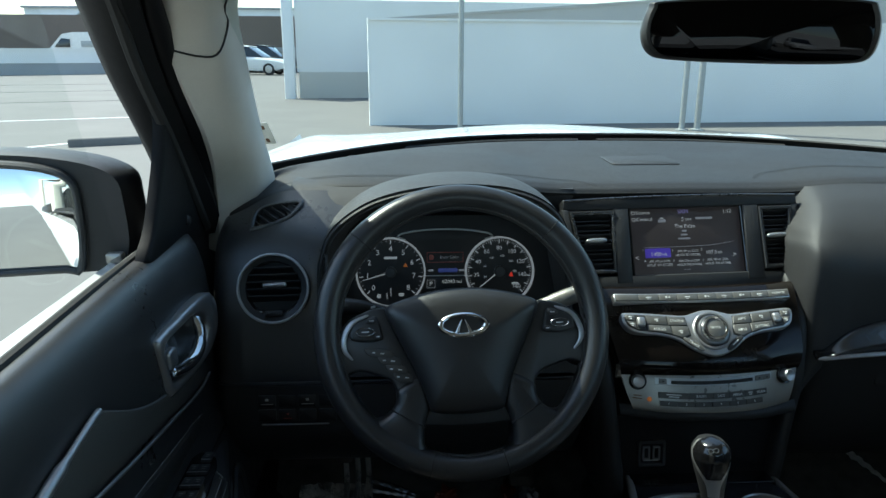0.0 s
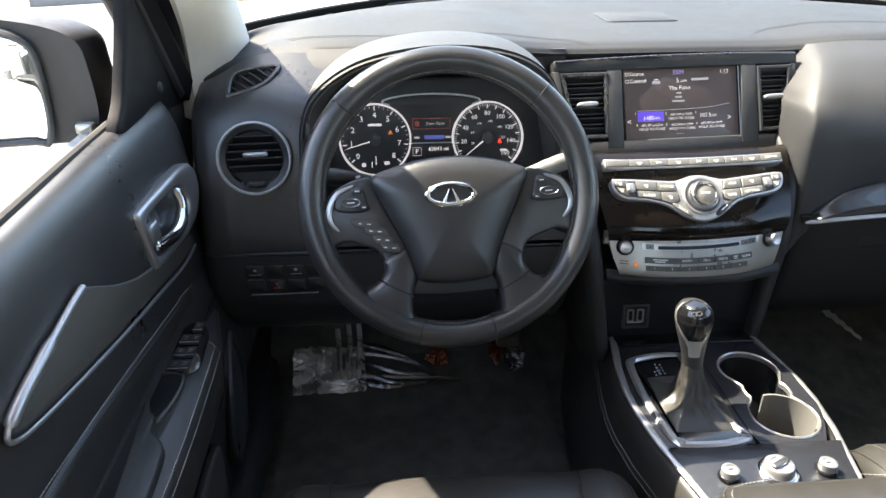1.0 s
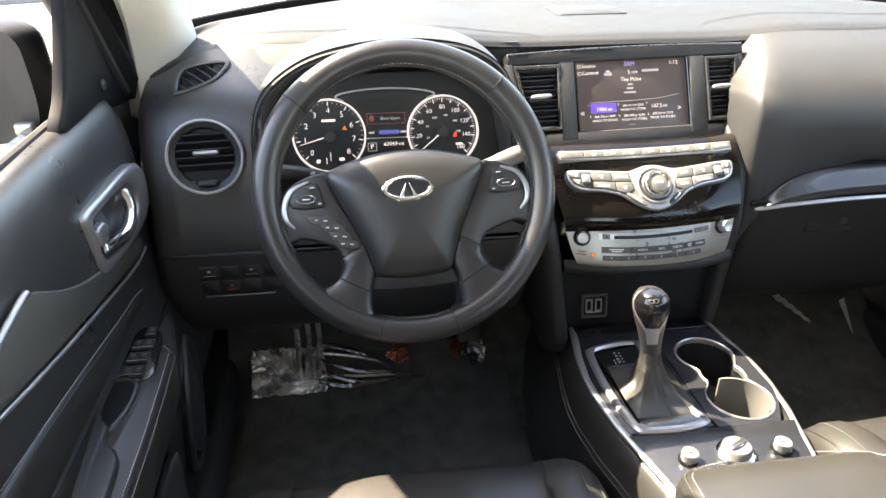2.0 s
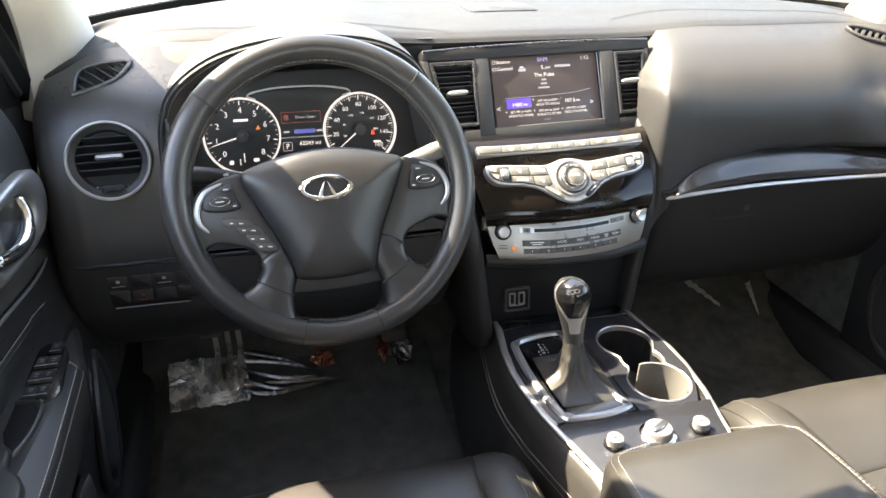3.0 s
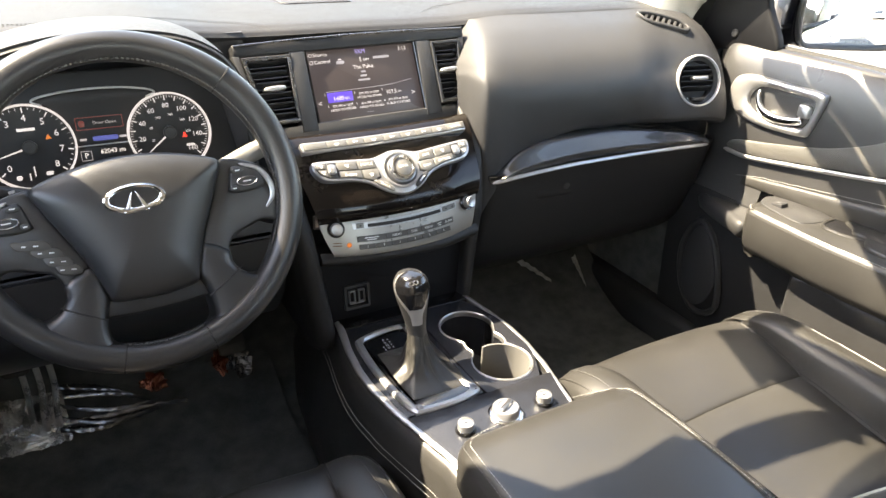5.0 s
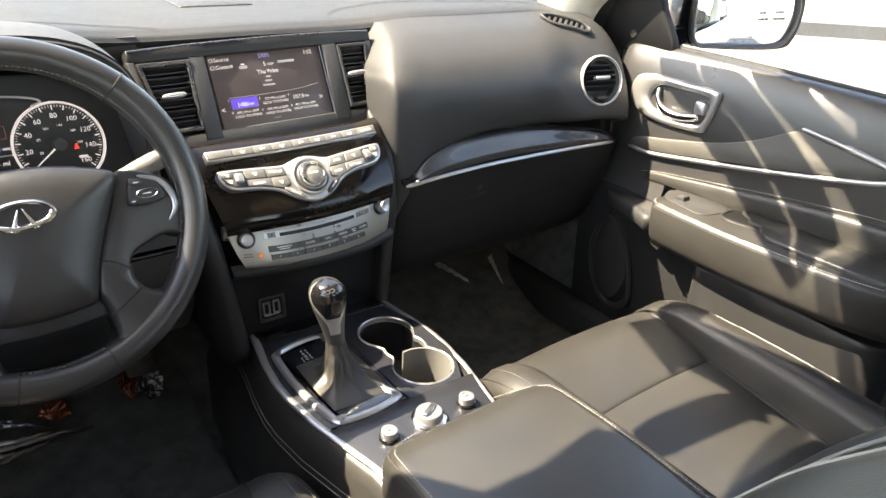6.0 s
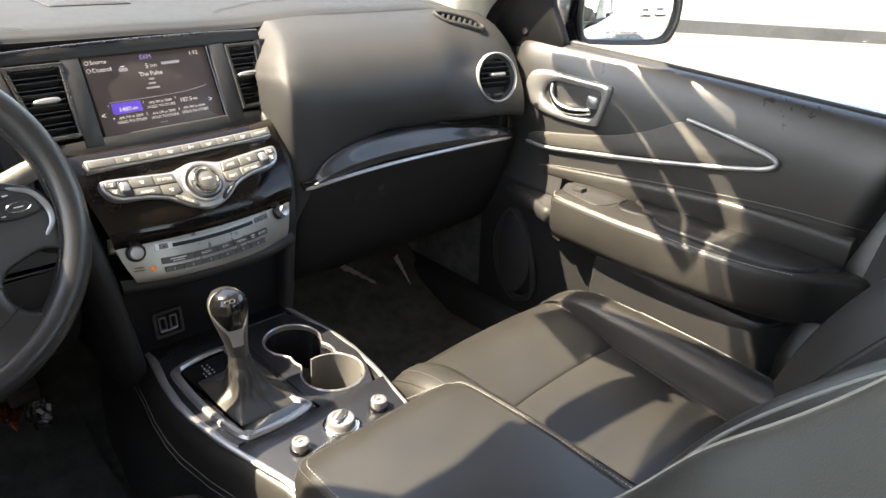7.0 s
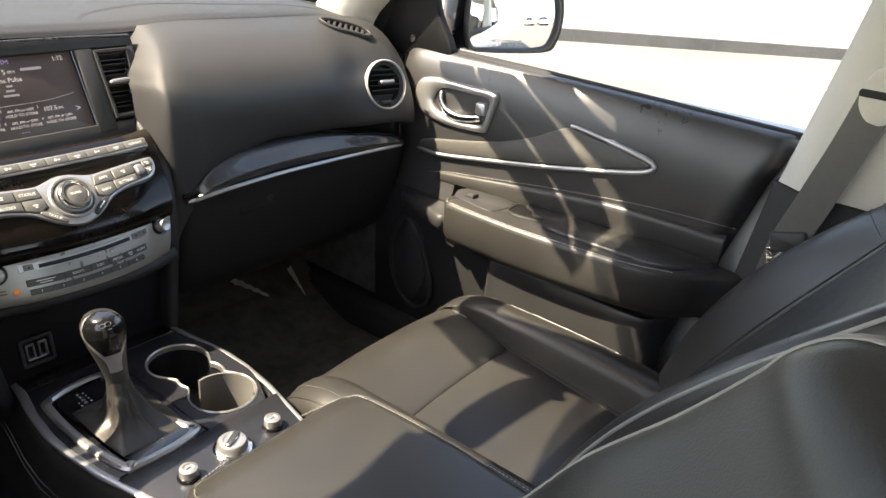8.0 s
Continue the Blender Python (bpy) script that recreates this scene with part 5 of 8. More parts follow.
part("push_key", bm, BUTTON, dial)
lettering("ENTER", MD @ Matrix.Translation((0, 0, 0.0266)), 0.0048, KEYINK, dial)
# silver audio panel
SAG = 0.0118
bm = bmesh.new()
rows = []
for v, hw, dz in ((0.0225, 0.1368, -0.010), (0.0212, 0.1362, -0.001), (0.017, 0.1352, 0.003), (0.0, 0.1320, 0.004), (-0.022, 0.1262, 0.004), (-0.040, 0.1195, 0.003), (-0.0438, 0.1175, -0.002), (-0.0455, 0.1160, -0.010)):
    rows.append([S3 @ V(hw * s, v - SAG * (1 - s * s), dz - 0.012 * abs(s) ** 3) for s in (-1, -0.6, -0.2, 0.2, 0.6, 1)])
grid = surf(rows, 20, 28)
shell(bm, [list(r) for r in zip(*grid)], -0.02)
audio = part("audio_panel", bm, SILVER, stack, "silver audio panel with disc slot", 60)


def s3(u, v):
    return S3 @ Matrix.Translation((u, v - SAG * (1 - (u / 0.13) ** 2), 0.004 - 0.012 * min(1, abs(u) / 0.13) ** 3)) @ Matrix.Rotation(math.atan(2 * SAG * u / 0.13 ** 2), 4, 'Z') @ Matrix.Rotation(math.atan(0.277 * (u / 0.13) ** 2) * (1 if u > 0 else -1), 4, 'Y')


def s3_slab(bm, u0, u1, v0, v1, z0, z1, n=7):
    """A slab that follows the bowed face of the panel."""
    us = [u0 + (u1 - u0) * k / (n - 1) for k in range(n)]
    ring = [[s3(u, v) @ V(0, 0, z) for v, z in ((v0, z0), (v0, z1 - 0.0006), (v0 + 0.0006, z1), (v1 - 0.0006, z1), (v1, z1 - 0.0006), (v1, z0))] for u in us]
    return loft(bm, ring)


for sx in (-1, 1):
    m = s3(sx * 0.1115, 0.0015)
    bm = bmesh.new()
    lathe(bm, m, [(0.0130, -0.004), (0.0130, 0.0022), (0.0122, 0.0032), (0.0092, 0.0022)], 36)
    kn = part("knob", bm, PIANO, audio, "rotary knob in a dark collar")
    bm = bmesh.new()
    lathe(bm, m, [(0.0094, 0.0), (0.0088, 0.0125), (0.0078, 0.0140), (0.0062, 0.0134), (0.0, 0.0130)], 36)
    part("cap", bm, SATIN, kn, "silver knob cap")
bm = bmesh.new()
s3_slab(bm, -0.0870, 0.0890, -0.0005, 0.0100, -0.001, 0.0014, 15)
part("slot_plate", bm, SATIN, audio)
bm = bmesh.new()
s3_slab(bm, -0.0640, 0.0590, 0.0014, 0.0066, -0.001, 0.0020, 13)
part("disc_slot", bm, RUBBER, audio, "black disc slot")
for u in (-0.0755, 0.0690, 0.0810):
    bm = bmesh.new()
    s3_slab(bm, u - 0.0062, u + 0.0052, 0.0010, 0.0085, 0.0, 0.0028, 3)
    part("key", bm, BUTTON, audio)
    bars(s3(u, 0.0045), [(0, 0, 0.003, 0.0026)], INK, audio, depth=0.0030)
u = -0.0838
for w, word in ((0.0455, ""), (0.0350, "RADIO"), (0.0250, "DISC"), (0.0250, "MEDIA"), (0.0140, ""), (0.0190, "SCAN")):
    bm = bmesh.new()
    s3_slab(bm, u + 0.0005, u + w - 0.0005, -0.0200, -0.0112, -0.001, 0.0024, 4)
    part("key", bm, AUDIOKEY, audio)
    mk = s3(u + w / 2, -0.0156)
    if word:
        lettering(word, mk @ Matrix.Translation((0, 0, 0.0025)), 0.0050, KEYINK, audio)
    else:
        bars(mk, [(0, 0.0014, w * 0.5, 0.0013), (0, -0.0016, w * 0.35, 0.0013)], KEYINK, audio, depth=0.0028)
    u += w
for k in range(6):
    u = -0.0822 + 0.0258 * k
    bm = bmesh.new()
    s3_slab(bm, u + 0.0005, u + 0.0253, -0.0312, -0.0240, -0.001, 0.0024, 4)
    part("key", bm, AUDIOKEY, audio)
    lettering(str(k + 1), s3(u + 0.0129, -0.0276) @ Matrix.Translation((0, 0, 0.0025)), 0.0048, KEYINK, audio)
bm = bmesh.new()
prism(bm, s3(-0.0960, -0.0235), ellipse(0.0036, 0.0036, 12), 0.0, 0.0006, 0.0002)
part("warning_lamp", bm, AMBER, audio, "orange passenger airbag lamp")
bars(s3(-0.1130, -0.0230), [(0, 0.003, 0.012, 0.0015), (0, -0.001, 0.014, 0.0015)], TAGINK, audio)
# cheeks at both sides, flowing down to the console
for sx in (-1, 1):
    bm = bmesh.new()
    outl = [(0.262, 1.062), (0.24, 1.05), (0.205, 1.02), (0.155, 0.985), (0.115, 0.945), (0.092, 0.90), (0.078, 0.855), (0.074, 0.80), (0.068, 0.74), (0.066, 0.70), (0.075, 0.675), (0.33, 0.55), (0.33, 1.0)]
    c = cr(outl[:11], 40)
    ring = [Vector((p[0], p[1])) for p in c] + [Vector((0.33, 0.675)), Vector((0.33, 1.05))]
    rings = []
    for dx, off in ((0.0, 0.012), (0.004, 0.004), (0.012, 0.0), (0.024, 0.004), (0.036, 0.02)):
        r = []
        for k, p in enumerate(ring):
            t = max(0.0, min(1.0, (1.10 - p.y) / 0.4))
            xx = (0.176 if sx > 0 else 0.186) - 0.066 * t ** 0.8 + dx * (0.8 if sx > 0 else 1.0)
            r.append(V(sx * xx, p.x + (off + (0.020 if sx > 0 else 0.004) if k < 40 else 0), p.y))
        rings.append(r)
    loft(bm, rings)
    part("cheek", bm, GLOVEBLACK, stack, "soft black cheek beside the controls", 60)
# ledge under the audio panel and tray with sockets
bm = bmesh.new()
rows = [[V(x, y + 0.02 * (abs(x) / 0.13) ** 3, z) for x in (-0.135, -0.07, 0, 0.07, 0.135)] for y, z in ((0.070, 0.838), (0.062, 0.829), (0.066, 0.819), (0.092, 0.811), (0.16, 0.81))]
grid = surf(rows, 14, 14)
shell(bm, [list(r) for r in zip(*grid)], -0.008)
part("ledge", bm, GLOVEBLACK, stack, "black ledge under the audio panel", 60)
# the tray's shade is put into its near-black colour
bm = bmesh.new()
prism(bm, plane_at((0, 0.112, 0.755), (1, 0, 0), (0, 0.15, 1)), rrect(0.27, 0.105, 0.01), -0.02, 0.0, 0.003)
part("tray_back", bm, BLACKTRIM, stack)
MU = plane_at((-0.072, 0.110, 0.741), (1, 0, 0), (0, 0.15, 1))
bm = bmesh.new()
bezel(bm, MU, rrect(0.044, 0.042, 0.004), rrect(0.034, 0.032, 0.002), 0.0, 0.005, 0.001)
usb = part("socket_panel", bm, PLASTIC, stack, "black socket panel with two ports")
for dx in (-0.008, 0.008):
    bm = bmesh.new()
    bezel(bm, MU, rrect(0.011, 0.022, 0.001, dx), rrect(0.007, 0.017, 0.0008, dx), 0.0, 0.004, 0.0006)
    part("port", bm, SATIN, usb)
bars(MU, [(0, -0.0125, 0.024, 0.0016)], WHITEINK, usb, depth=0.0006)

# ---- instrument cluster ----
CM = plane_at((-0.392, 0.172, 1.022), (1, 0, 0), (0, 0.22, 0.975))
clu = thing("instrument_cluster", (-0.392, 0.172, 0.96), "black instrument cluster with two white-marked dials", "instruments")
bm = bmesh.new()
prism(bm, CM, rrect(0.36, 0.185, 0.05, 0, -0.005, 8), -0.03, -0.008, 0.003)
part("face", bm, GLOVEBLACK, clu)
for uc, top, name in ((-0.083, 8, "tachometer"), (0.083, 160, "speedometer")):
    m = CM @ Matrix.Translation((uc, 0.0, 0))
    bm = bmesh.new()
    lathe(bm, m, [(0.0, -0.007), (0.050, -0.007), (0.0505, -0.006)], 48)
    gauge = part(name, bm, SLAT, clu, "round black dial with white figures")
    bm = bmesh.new()
    lathe(bm, m, [(0.0505, -0.008), (0.0505, 0.002), (0.0515, 0.003), (0.0528, 0.002), (0.0532, -0.008)], 64)
    part("ring", bm, DIALMARK, gauge, "thin lit dial ring")
    bm = bmesh.new()
    n = 8 if top == 8 else 16
    start, span = radians(222), radians(264)
    for k in range(n * 4 + 1):
        a = start - span * k / (n * 4)
        major = k % 4 == 0 if top == 8 else k % 4 == 0
        r1, r0 = 0.0488, 0.0425 if major else 0.046
        w = 0.0007 if major else 0.0003
        c, s_ = math.cos(a), math.sin(a)
        prism(bm, m, [(c * r0 - s_ * w, s_ * r0 + c * w), (c * r0 + s_ * w, s_ * r0 - c * w), (c * r1 + s_ * w, s_ * r1 - c * w), (c * r1 - s_ * w, s_ * r1 + c * w)], -0.0068, -0.0062, 0.0001)
    tagged(part("tick", bm, DIALMARK, gauge), kind="stuff")
    for k in range(0, n + 1, 1 if top == 8 else 2):
        a = start - span * k / n
        val = k if top == 8 else k * 10
        if top != 8 and val == 0:
            continue
        lettering(str(val), m @ Matrix.Translation((math.cos(a) * 0.0355, math.sin(a) * 0.0355, -0.0064)), 0.0115 if top == 8 else 0.0088, DIALMARK, gauge)
    if top != 8:
        for k in range(1, 13, 2):
            a = start - span * k / 13
            lettering(str(k * 20), m @ Matrix.Translation((math.cos(a) * 0.0235, math.sin(a) * 0.0235, -0.0064)), 0.0045, DIALMARK, gauge)
    a = radians(196) if top == 8 else radians(219)
    bm = bmesh.new()
    c, s_ = math.cos(a), math.sin(a)
    prism(bm, m, [(c * 0.004 - s_ * 0.0011, s_ * 0.004 + c * 0.0011), (c * 0.004 + s_ * 0.0011, s_ * 0.004 - c * 0.0011), (c * 0.044 + s_ * 0.0004, s_ * 0.044 - c * 0.0004), (c * 0.044 - s_ * 0.0004, s_ * 0.044 + c * 0.0004)], -0.005, -0.003, 0.0004)
    nd = part("needle", bm, DIALMARK, gauge, "white needle")
    bm = bmesh.new()
    lathe(bm, m, [(0.0085, -0.006), (0.0085, 0.0), (0.007, 0.0015), (0, 0.002)], 24)
    part("hub", bm, HARD, nd)
    if top == 8:
        bars(m, [(0, 0.022, 0.020, 0.0032)], DIALMARK, gauge, depth=-0.0061)
        bm = bmesh.new()
        prism(bm, m, [(0.019, 0.008), (0.026, 0.008), (0.0225, 0.014)], -0.0066, -0.0058, 0.0002)
        part("warning_lamp", bm, AMBER, gauge, "amber triangle lamp")
        bars(m, [(-0.018, -0.036, 0.006, 0.005), (-0.006, -0.036, 0.0012, 0.008), (0.016, -0.034, 0.008, 0.004), (0.0, -0.030, 0.0012, 0.012)], DIALMARK, gauge, depth=-0.0061)
    else:
        bm = bmesh.new()
        prism(bm, m, [(0.0155, -0.0085), (0.0215, -0.0085), (0.0195, -0.002), (0.0175, -0.002)], -0.0066, -0.0058, 0.0002)
        part("warning_lamp", bm, REDLAMP, gauge, "red warning lamp")
        bars(m, [(0.024, -0.019, 0.010, 0.0028), (0.027, -0.038, 0.009, 0.0026)], DIALMARK, gauge, depth=-0.0061)
# central info display
bm = bmesh.new()
o = cr([(-0.060, 0.0495), (-0.071, 0.0540), (-0.063, 0.0590), (-0.035, 0.0635), (0.0, 0.0650), (0.035, 0.0635), (0.063, 0.0590), (0.071, 0.0540), (0.060, 0.0495)], 50)
sweep(bm, [CM @ V(p.x, p.y, 0.002) for p in [Vector((q[0], q[1])) for q in o]], 0.0014, 6)
part("arch_line", bm, PALESILVER, clu, "thin silver arch between the dials")
bm = bmesh.new()
prism(bm, CM, [(-0.029, -0.012), (0.029, -0.012), (0.029, 0.004), (0.033, 0.02), (0.043, 0.036), (0.055, 0.047), (0.067, 0.053), (0.060, 0.059), (0.034, 0.063), (0.0, 0.0645), (-0.034, 0.063), (-0.060, 0.059), (-0.067, 0.053), (-0.055, 0.047), (-0.043, 0.036), (-0.033, 0.02), (-0.029, 0.004)], -0.008, -0.006, 0.0005)
info = part("info_display", bm, SLAT, clu, "dark information display")
MI = CM @ Matrix.Translation((0, 0, -0.0058))
bm = bmesh.new()
bezel(bm, MI, rrect(0.056, 0.016, 0.001, 0, 0.022), rrect(0.054, 0.014, 0.001, 0, 0.022), -0.0003, 0.0003, 0.0001)
part("warning_frame", bm, REDDIM, info)
lettering("Door Open", MI @ Matrix.Translation((0.006, 0.022, 0.0)), 0.0058, SCRDIM, info)
bars(MI, [(-0.021, 0.022, 0.007, 0.008)], REDDIM, info)
bars(MI, [(0.004, 0.002, 0.030, 0.006)], DIALBLUE, info)
bars(MI, [(-0.022, 0.002, 0.008, 0.003), (0.025, 0.002, 0.009, 0.003)], SCRDIM, info)
bm = bmesh.new()
sweep(bm, [MI @ V(-0.034, -0.006, 0), MI @ V(0.034, -0.006, 0)], 0.0009, 5)
part("line", bm, PALESILVER, info)
bm = bmesh.new()
bezel(bm, MI, rrect(0.013, 0.0125, 0.001, -0.022, -0.0185), rrect(0.0115, 0.011, 0.0008, -0.022, -0.0185), 0.001, 0.0022, 0.0002)
part("gear_frame", bm, SCRDIM, info)
lettering("P", MI @ Matrix.Translation((-0.022, -0.0185, 0.002)), 0.0095, SCRTEXT, info)
lettering("62043 mi", MI @ Matrix.Translation((0.010, -0.0150, 0.002)), 0.0080, SCRTEXT, info)
bars(MI, [(0.012, -0.0235, 0.012, 0.004)], SCRTEXT, info)
bm = bmesh.new()
prism(bm, MI, rrect(0.066, 0.022, 0.002, 0, -0.0185), -0.004, 0.0015, 0.0004)
part("odometer_panel", bm, SLAT, info)
# hood over the cluster
ARCH = [(-0.582, 0.93), (-0.580, 1.0), (-0.574, 1.055), (-0.556, 1.098), (-0.509, 1.134), (-0.450, 1.153), (-0.375, 1.161), (-0.300, 1.155), (-0.250, 1.135), (-0.222, 1.102), (-0.212, 1.05), (-0.205, 0.98), (-0.20, 0.93)]
hood = thing("cluster_hood", (-0.392, 0.2, 1.0), "black arched hood over the instrument cluster", "dashboard hood")
bm = bmesh.new()
arc = cr([(x, 0, z) for x, z in ARCH], 60)
cx, cz = -0.392, 1.03
grid = []
for p in arc:
    col = []
    for y, sc, dz in ((0.205, 0.86, -0.006), (0.17, 0.90, -0.004), (0.135, 0.955, -0.001), (0.124, 0.985, 0.0), (0.128, 1.0, 0.0), (0.145, 1.012, 0.0), (0.20, 1.02, 0.0), (0.27, 1.03, -0.006), (0.36, 1.03, -0.022)):
        low = 0.04 * max(0.0, (1.05 - p.z) / 0.12)
        col.append(V(cx + (p.x - cx) * sc, y + low * 0.3, cz + (p.z - cz) * sc + dz))
    grid.append(cr(col, 24))
shell(bm, grid, 0.008)
part("cowl", bm, DASH, hood, "", 60)
for sx, x in ((-1, -0.566), (1, -0.217)):
    bm = bmesh.new()
    prism(bm, plane_at((x, 0.128, 1.052), (0.2, sx * 0.4, -0.1 * sx), (0, 0.2, 1)), rrect(0.016, 0.026, 0.004), 0, 0.004, 0.001)
    part("dimmer_key", bm, HARD, hood)

# ---- steering wheel ----
WC = plane_at((-0.3824, -0.030, 1.0123), (1, 0, 0), (0, math.sin(radians(25)), math.cos(radians(25)))) @ Matrix.Rotation(radians(2.0), 4, 'Z') @ Matrix.Scale(0.963, 4)
wheel = thing("steering_wheel", (-0.3824, -0.030, 1.0123), "black leather steering wheel with silver trim and stitched rim", "steering wheel")
bm = bmesh.new()
rings = []
N = 120
for k in range(N):
    a = 2 * math.pi * k / N
    grip = 0.0014 * (math.exp(-((math.degrees(a) - 35) / 22) ** 2) + math.exp(-((math.degrees(a) - 145) / 22) ** 2))
    rr, cen = 0.0172 + grip, 0.1738
    ring = []
    for j in range(14):
        b = 2 * math.pi * j / 14
        ring.append(WC @ V(math.cos(a) * (cen + rr * math.cos(b)), math.sin(a) * (cen + rr * math.cos(b)), rr * 1.12 * math.sin(b)))
    rings.append(ring)
rs = [[bm.verts.new(p) for p in r] for r in rings]
quads(bm, rs + [rs[0]])
rim = part("rim", bm, RIM, wheel, "black leather wheel rim", 70)
for a in (45, 137, 254, 285):
    a = radians(a)
    bm = bmesh.new()
    pts = []
    for j in range(20):
        b = 2 * math.pi * j / 20
        rr = 0.0172 if a > 3.5 else 0.0184
        pts.append(WC @ V(math.cos(a) * (0.1738 + rr * math.cos(b)), math.sin(a) * (0.1738 + rr * math.cos(b)), rr * 1.12 * math.sin(b)))
    sweep(bm, pts, 0.0009, 5, closed=True)
    part("seam", bm, RUBBER, rim)


def rim_line(a0, a1, b, n):
    return [WC @ V(math.cos(radians(a0 + (a1 - a0) * k / n)) * (0.1738 + 0.0181 * math.cos(b)), math.sin(radians(a0 + (a1 - a0) * k / n)) * (0.1738 + 0.0181 * math.cos(b)), 0.0181 * 1.12 * math.sin(b)) for k in range(n + 1)]


b = radians(152)
stitching(rim_line(-30, 205, b, 150), rim, RIMTHREAD, 0.0050, 0.0034, 0.0012)
stitching(rim_line(255, 285, b, 30), rim, RIMTHREAD, 0.0050, 0.0034, 0.0012)
# hub: airbag cover
half_pad = [(0.0, 0.0525), (0.033, 0.0503), (0.064, 0.0440), (0.0885, 0.0362), (0.0975, 0.0305), (0.0978, 0.0215), (0.0905, 0.0060), (0.0785, -0.0190), (0.0640, -0.0500), (0.0545, -0.0760), (0.0490, -0.0950), (0.0435, -0.1030), (0.020, -0.1065)]
pad_o = half_pad + [(0.0, -0.1072)] + [(-u, v) for u, v in reversed(half_pad[1:])]
bm = bmesh.new()
o = ccw([(p[0], p[1]) for p in cr(pad_o, 96, True)])
rings = [ring_at(bm, WC, o, -0.03), ring_at(bm, WC, o, 0.006)]
for s, h in ((0.992, 0.0098), (0.972, 0.0135), (0.93, 0.0172), (0.84, 0.0222), (0.65, 0.0275), (0.4, 0.0302), (0.15, 0.0315)):
    rings.append(ring_at(bm, WC, [(p[0] * s, -0.02 + (p[1] + 0.02) * s) for p in o], h))
quads(bm, rings)
bm.faces.new(rings[-1])
cover = part("airbag_cover", bm, PAD, wheel, "padded black airbag cover", 60)
# faint moulded marks on the cover
bars(WC @ Matrix.Translation((0, 0, 0.0284)), [(-0.006, -0.040, 0.004, 0.004), (0.006, -0.040, 0.004, 0.004), (0.0, -0.049, 0.022, 0.003), (0.0, -0.044, 0.010, 0.002)], HARD, cover, depth=0.0004)
bars(WC @ Matrix.Translation((0, 0, 0.0205)), [(-0.074, 0.006, 0.006, 0.005)], HARD, cover, depth=0.0006)
# dark bridge under the cover
bm = bmesh.new()
prism(bm, WC, [(-0.052, -0.096), (0.052, -0.096), (0.056, -0.120), (0.02, -0.1225), (-0.02, -0.1225), (-0.056, -0.120)], -0.03, 0.002, 0.003)
part("bridge", bm, SLAT, wheel, "dark plastic bridge under the cover")
# emblem: plain chrome oval with a wedge
ME = WC @ Matrix.Translation((-0.001, 0.003, 0.0292))
bm = bmesh.new()
bezel(bm, ME, ellipse(0.032, 0.0155, 40), ellipse(0.0255, 0.0105, 40, 0, 0.0008), -0.004, 0.004, 0.0018)
em = part("emblem", bm, CHROME, cover, "plain chrome oval emblem")
bm = bmesh.new()
for sx in (-1, 1):
    prism(bm, ME, [(sx * 0.0005, 0.0095), (sx * 0.0035, 0.0095 - 0.004), (sx * 0.014, -0.0145), (sx * 0.0075, -0.016)], -0.003, 0.0034, 0.001)
part("wedge", bm, CHROME, cover)
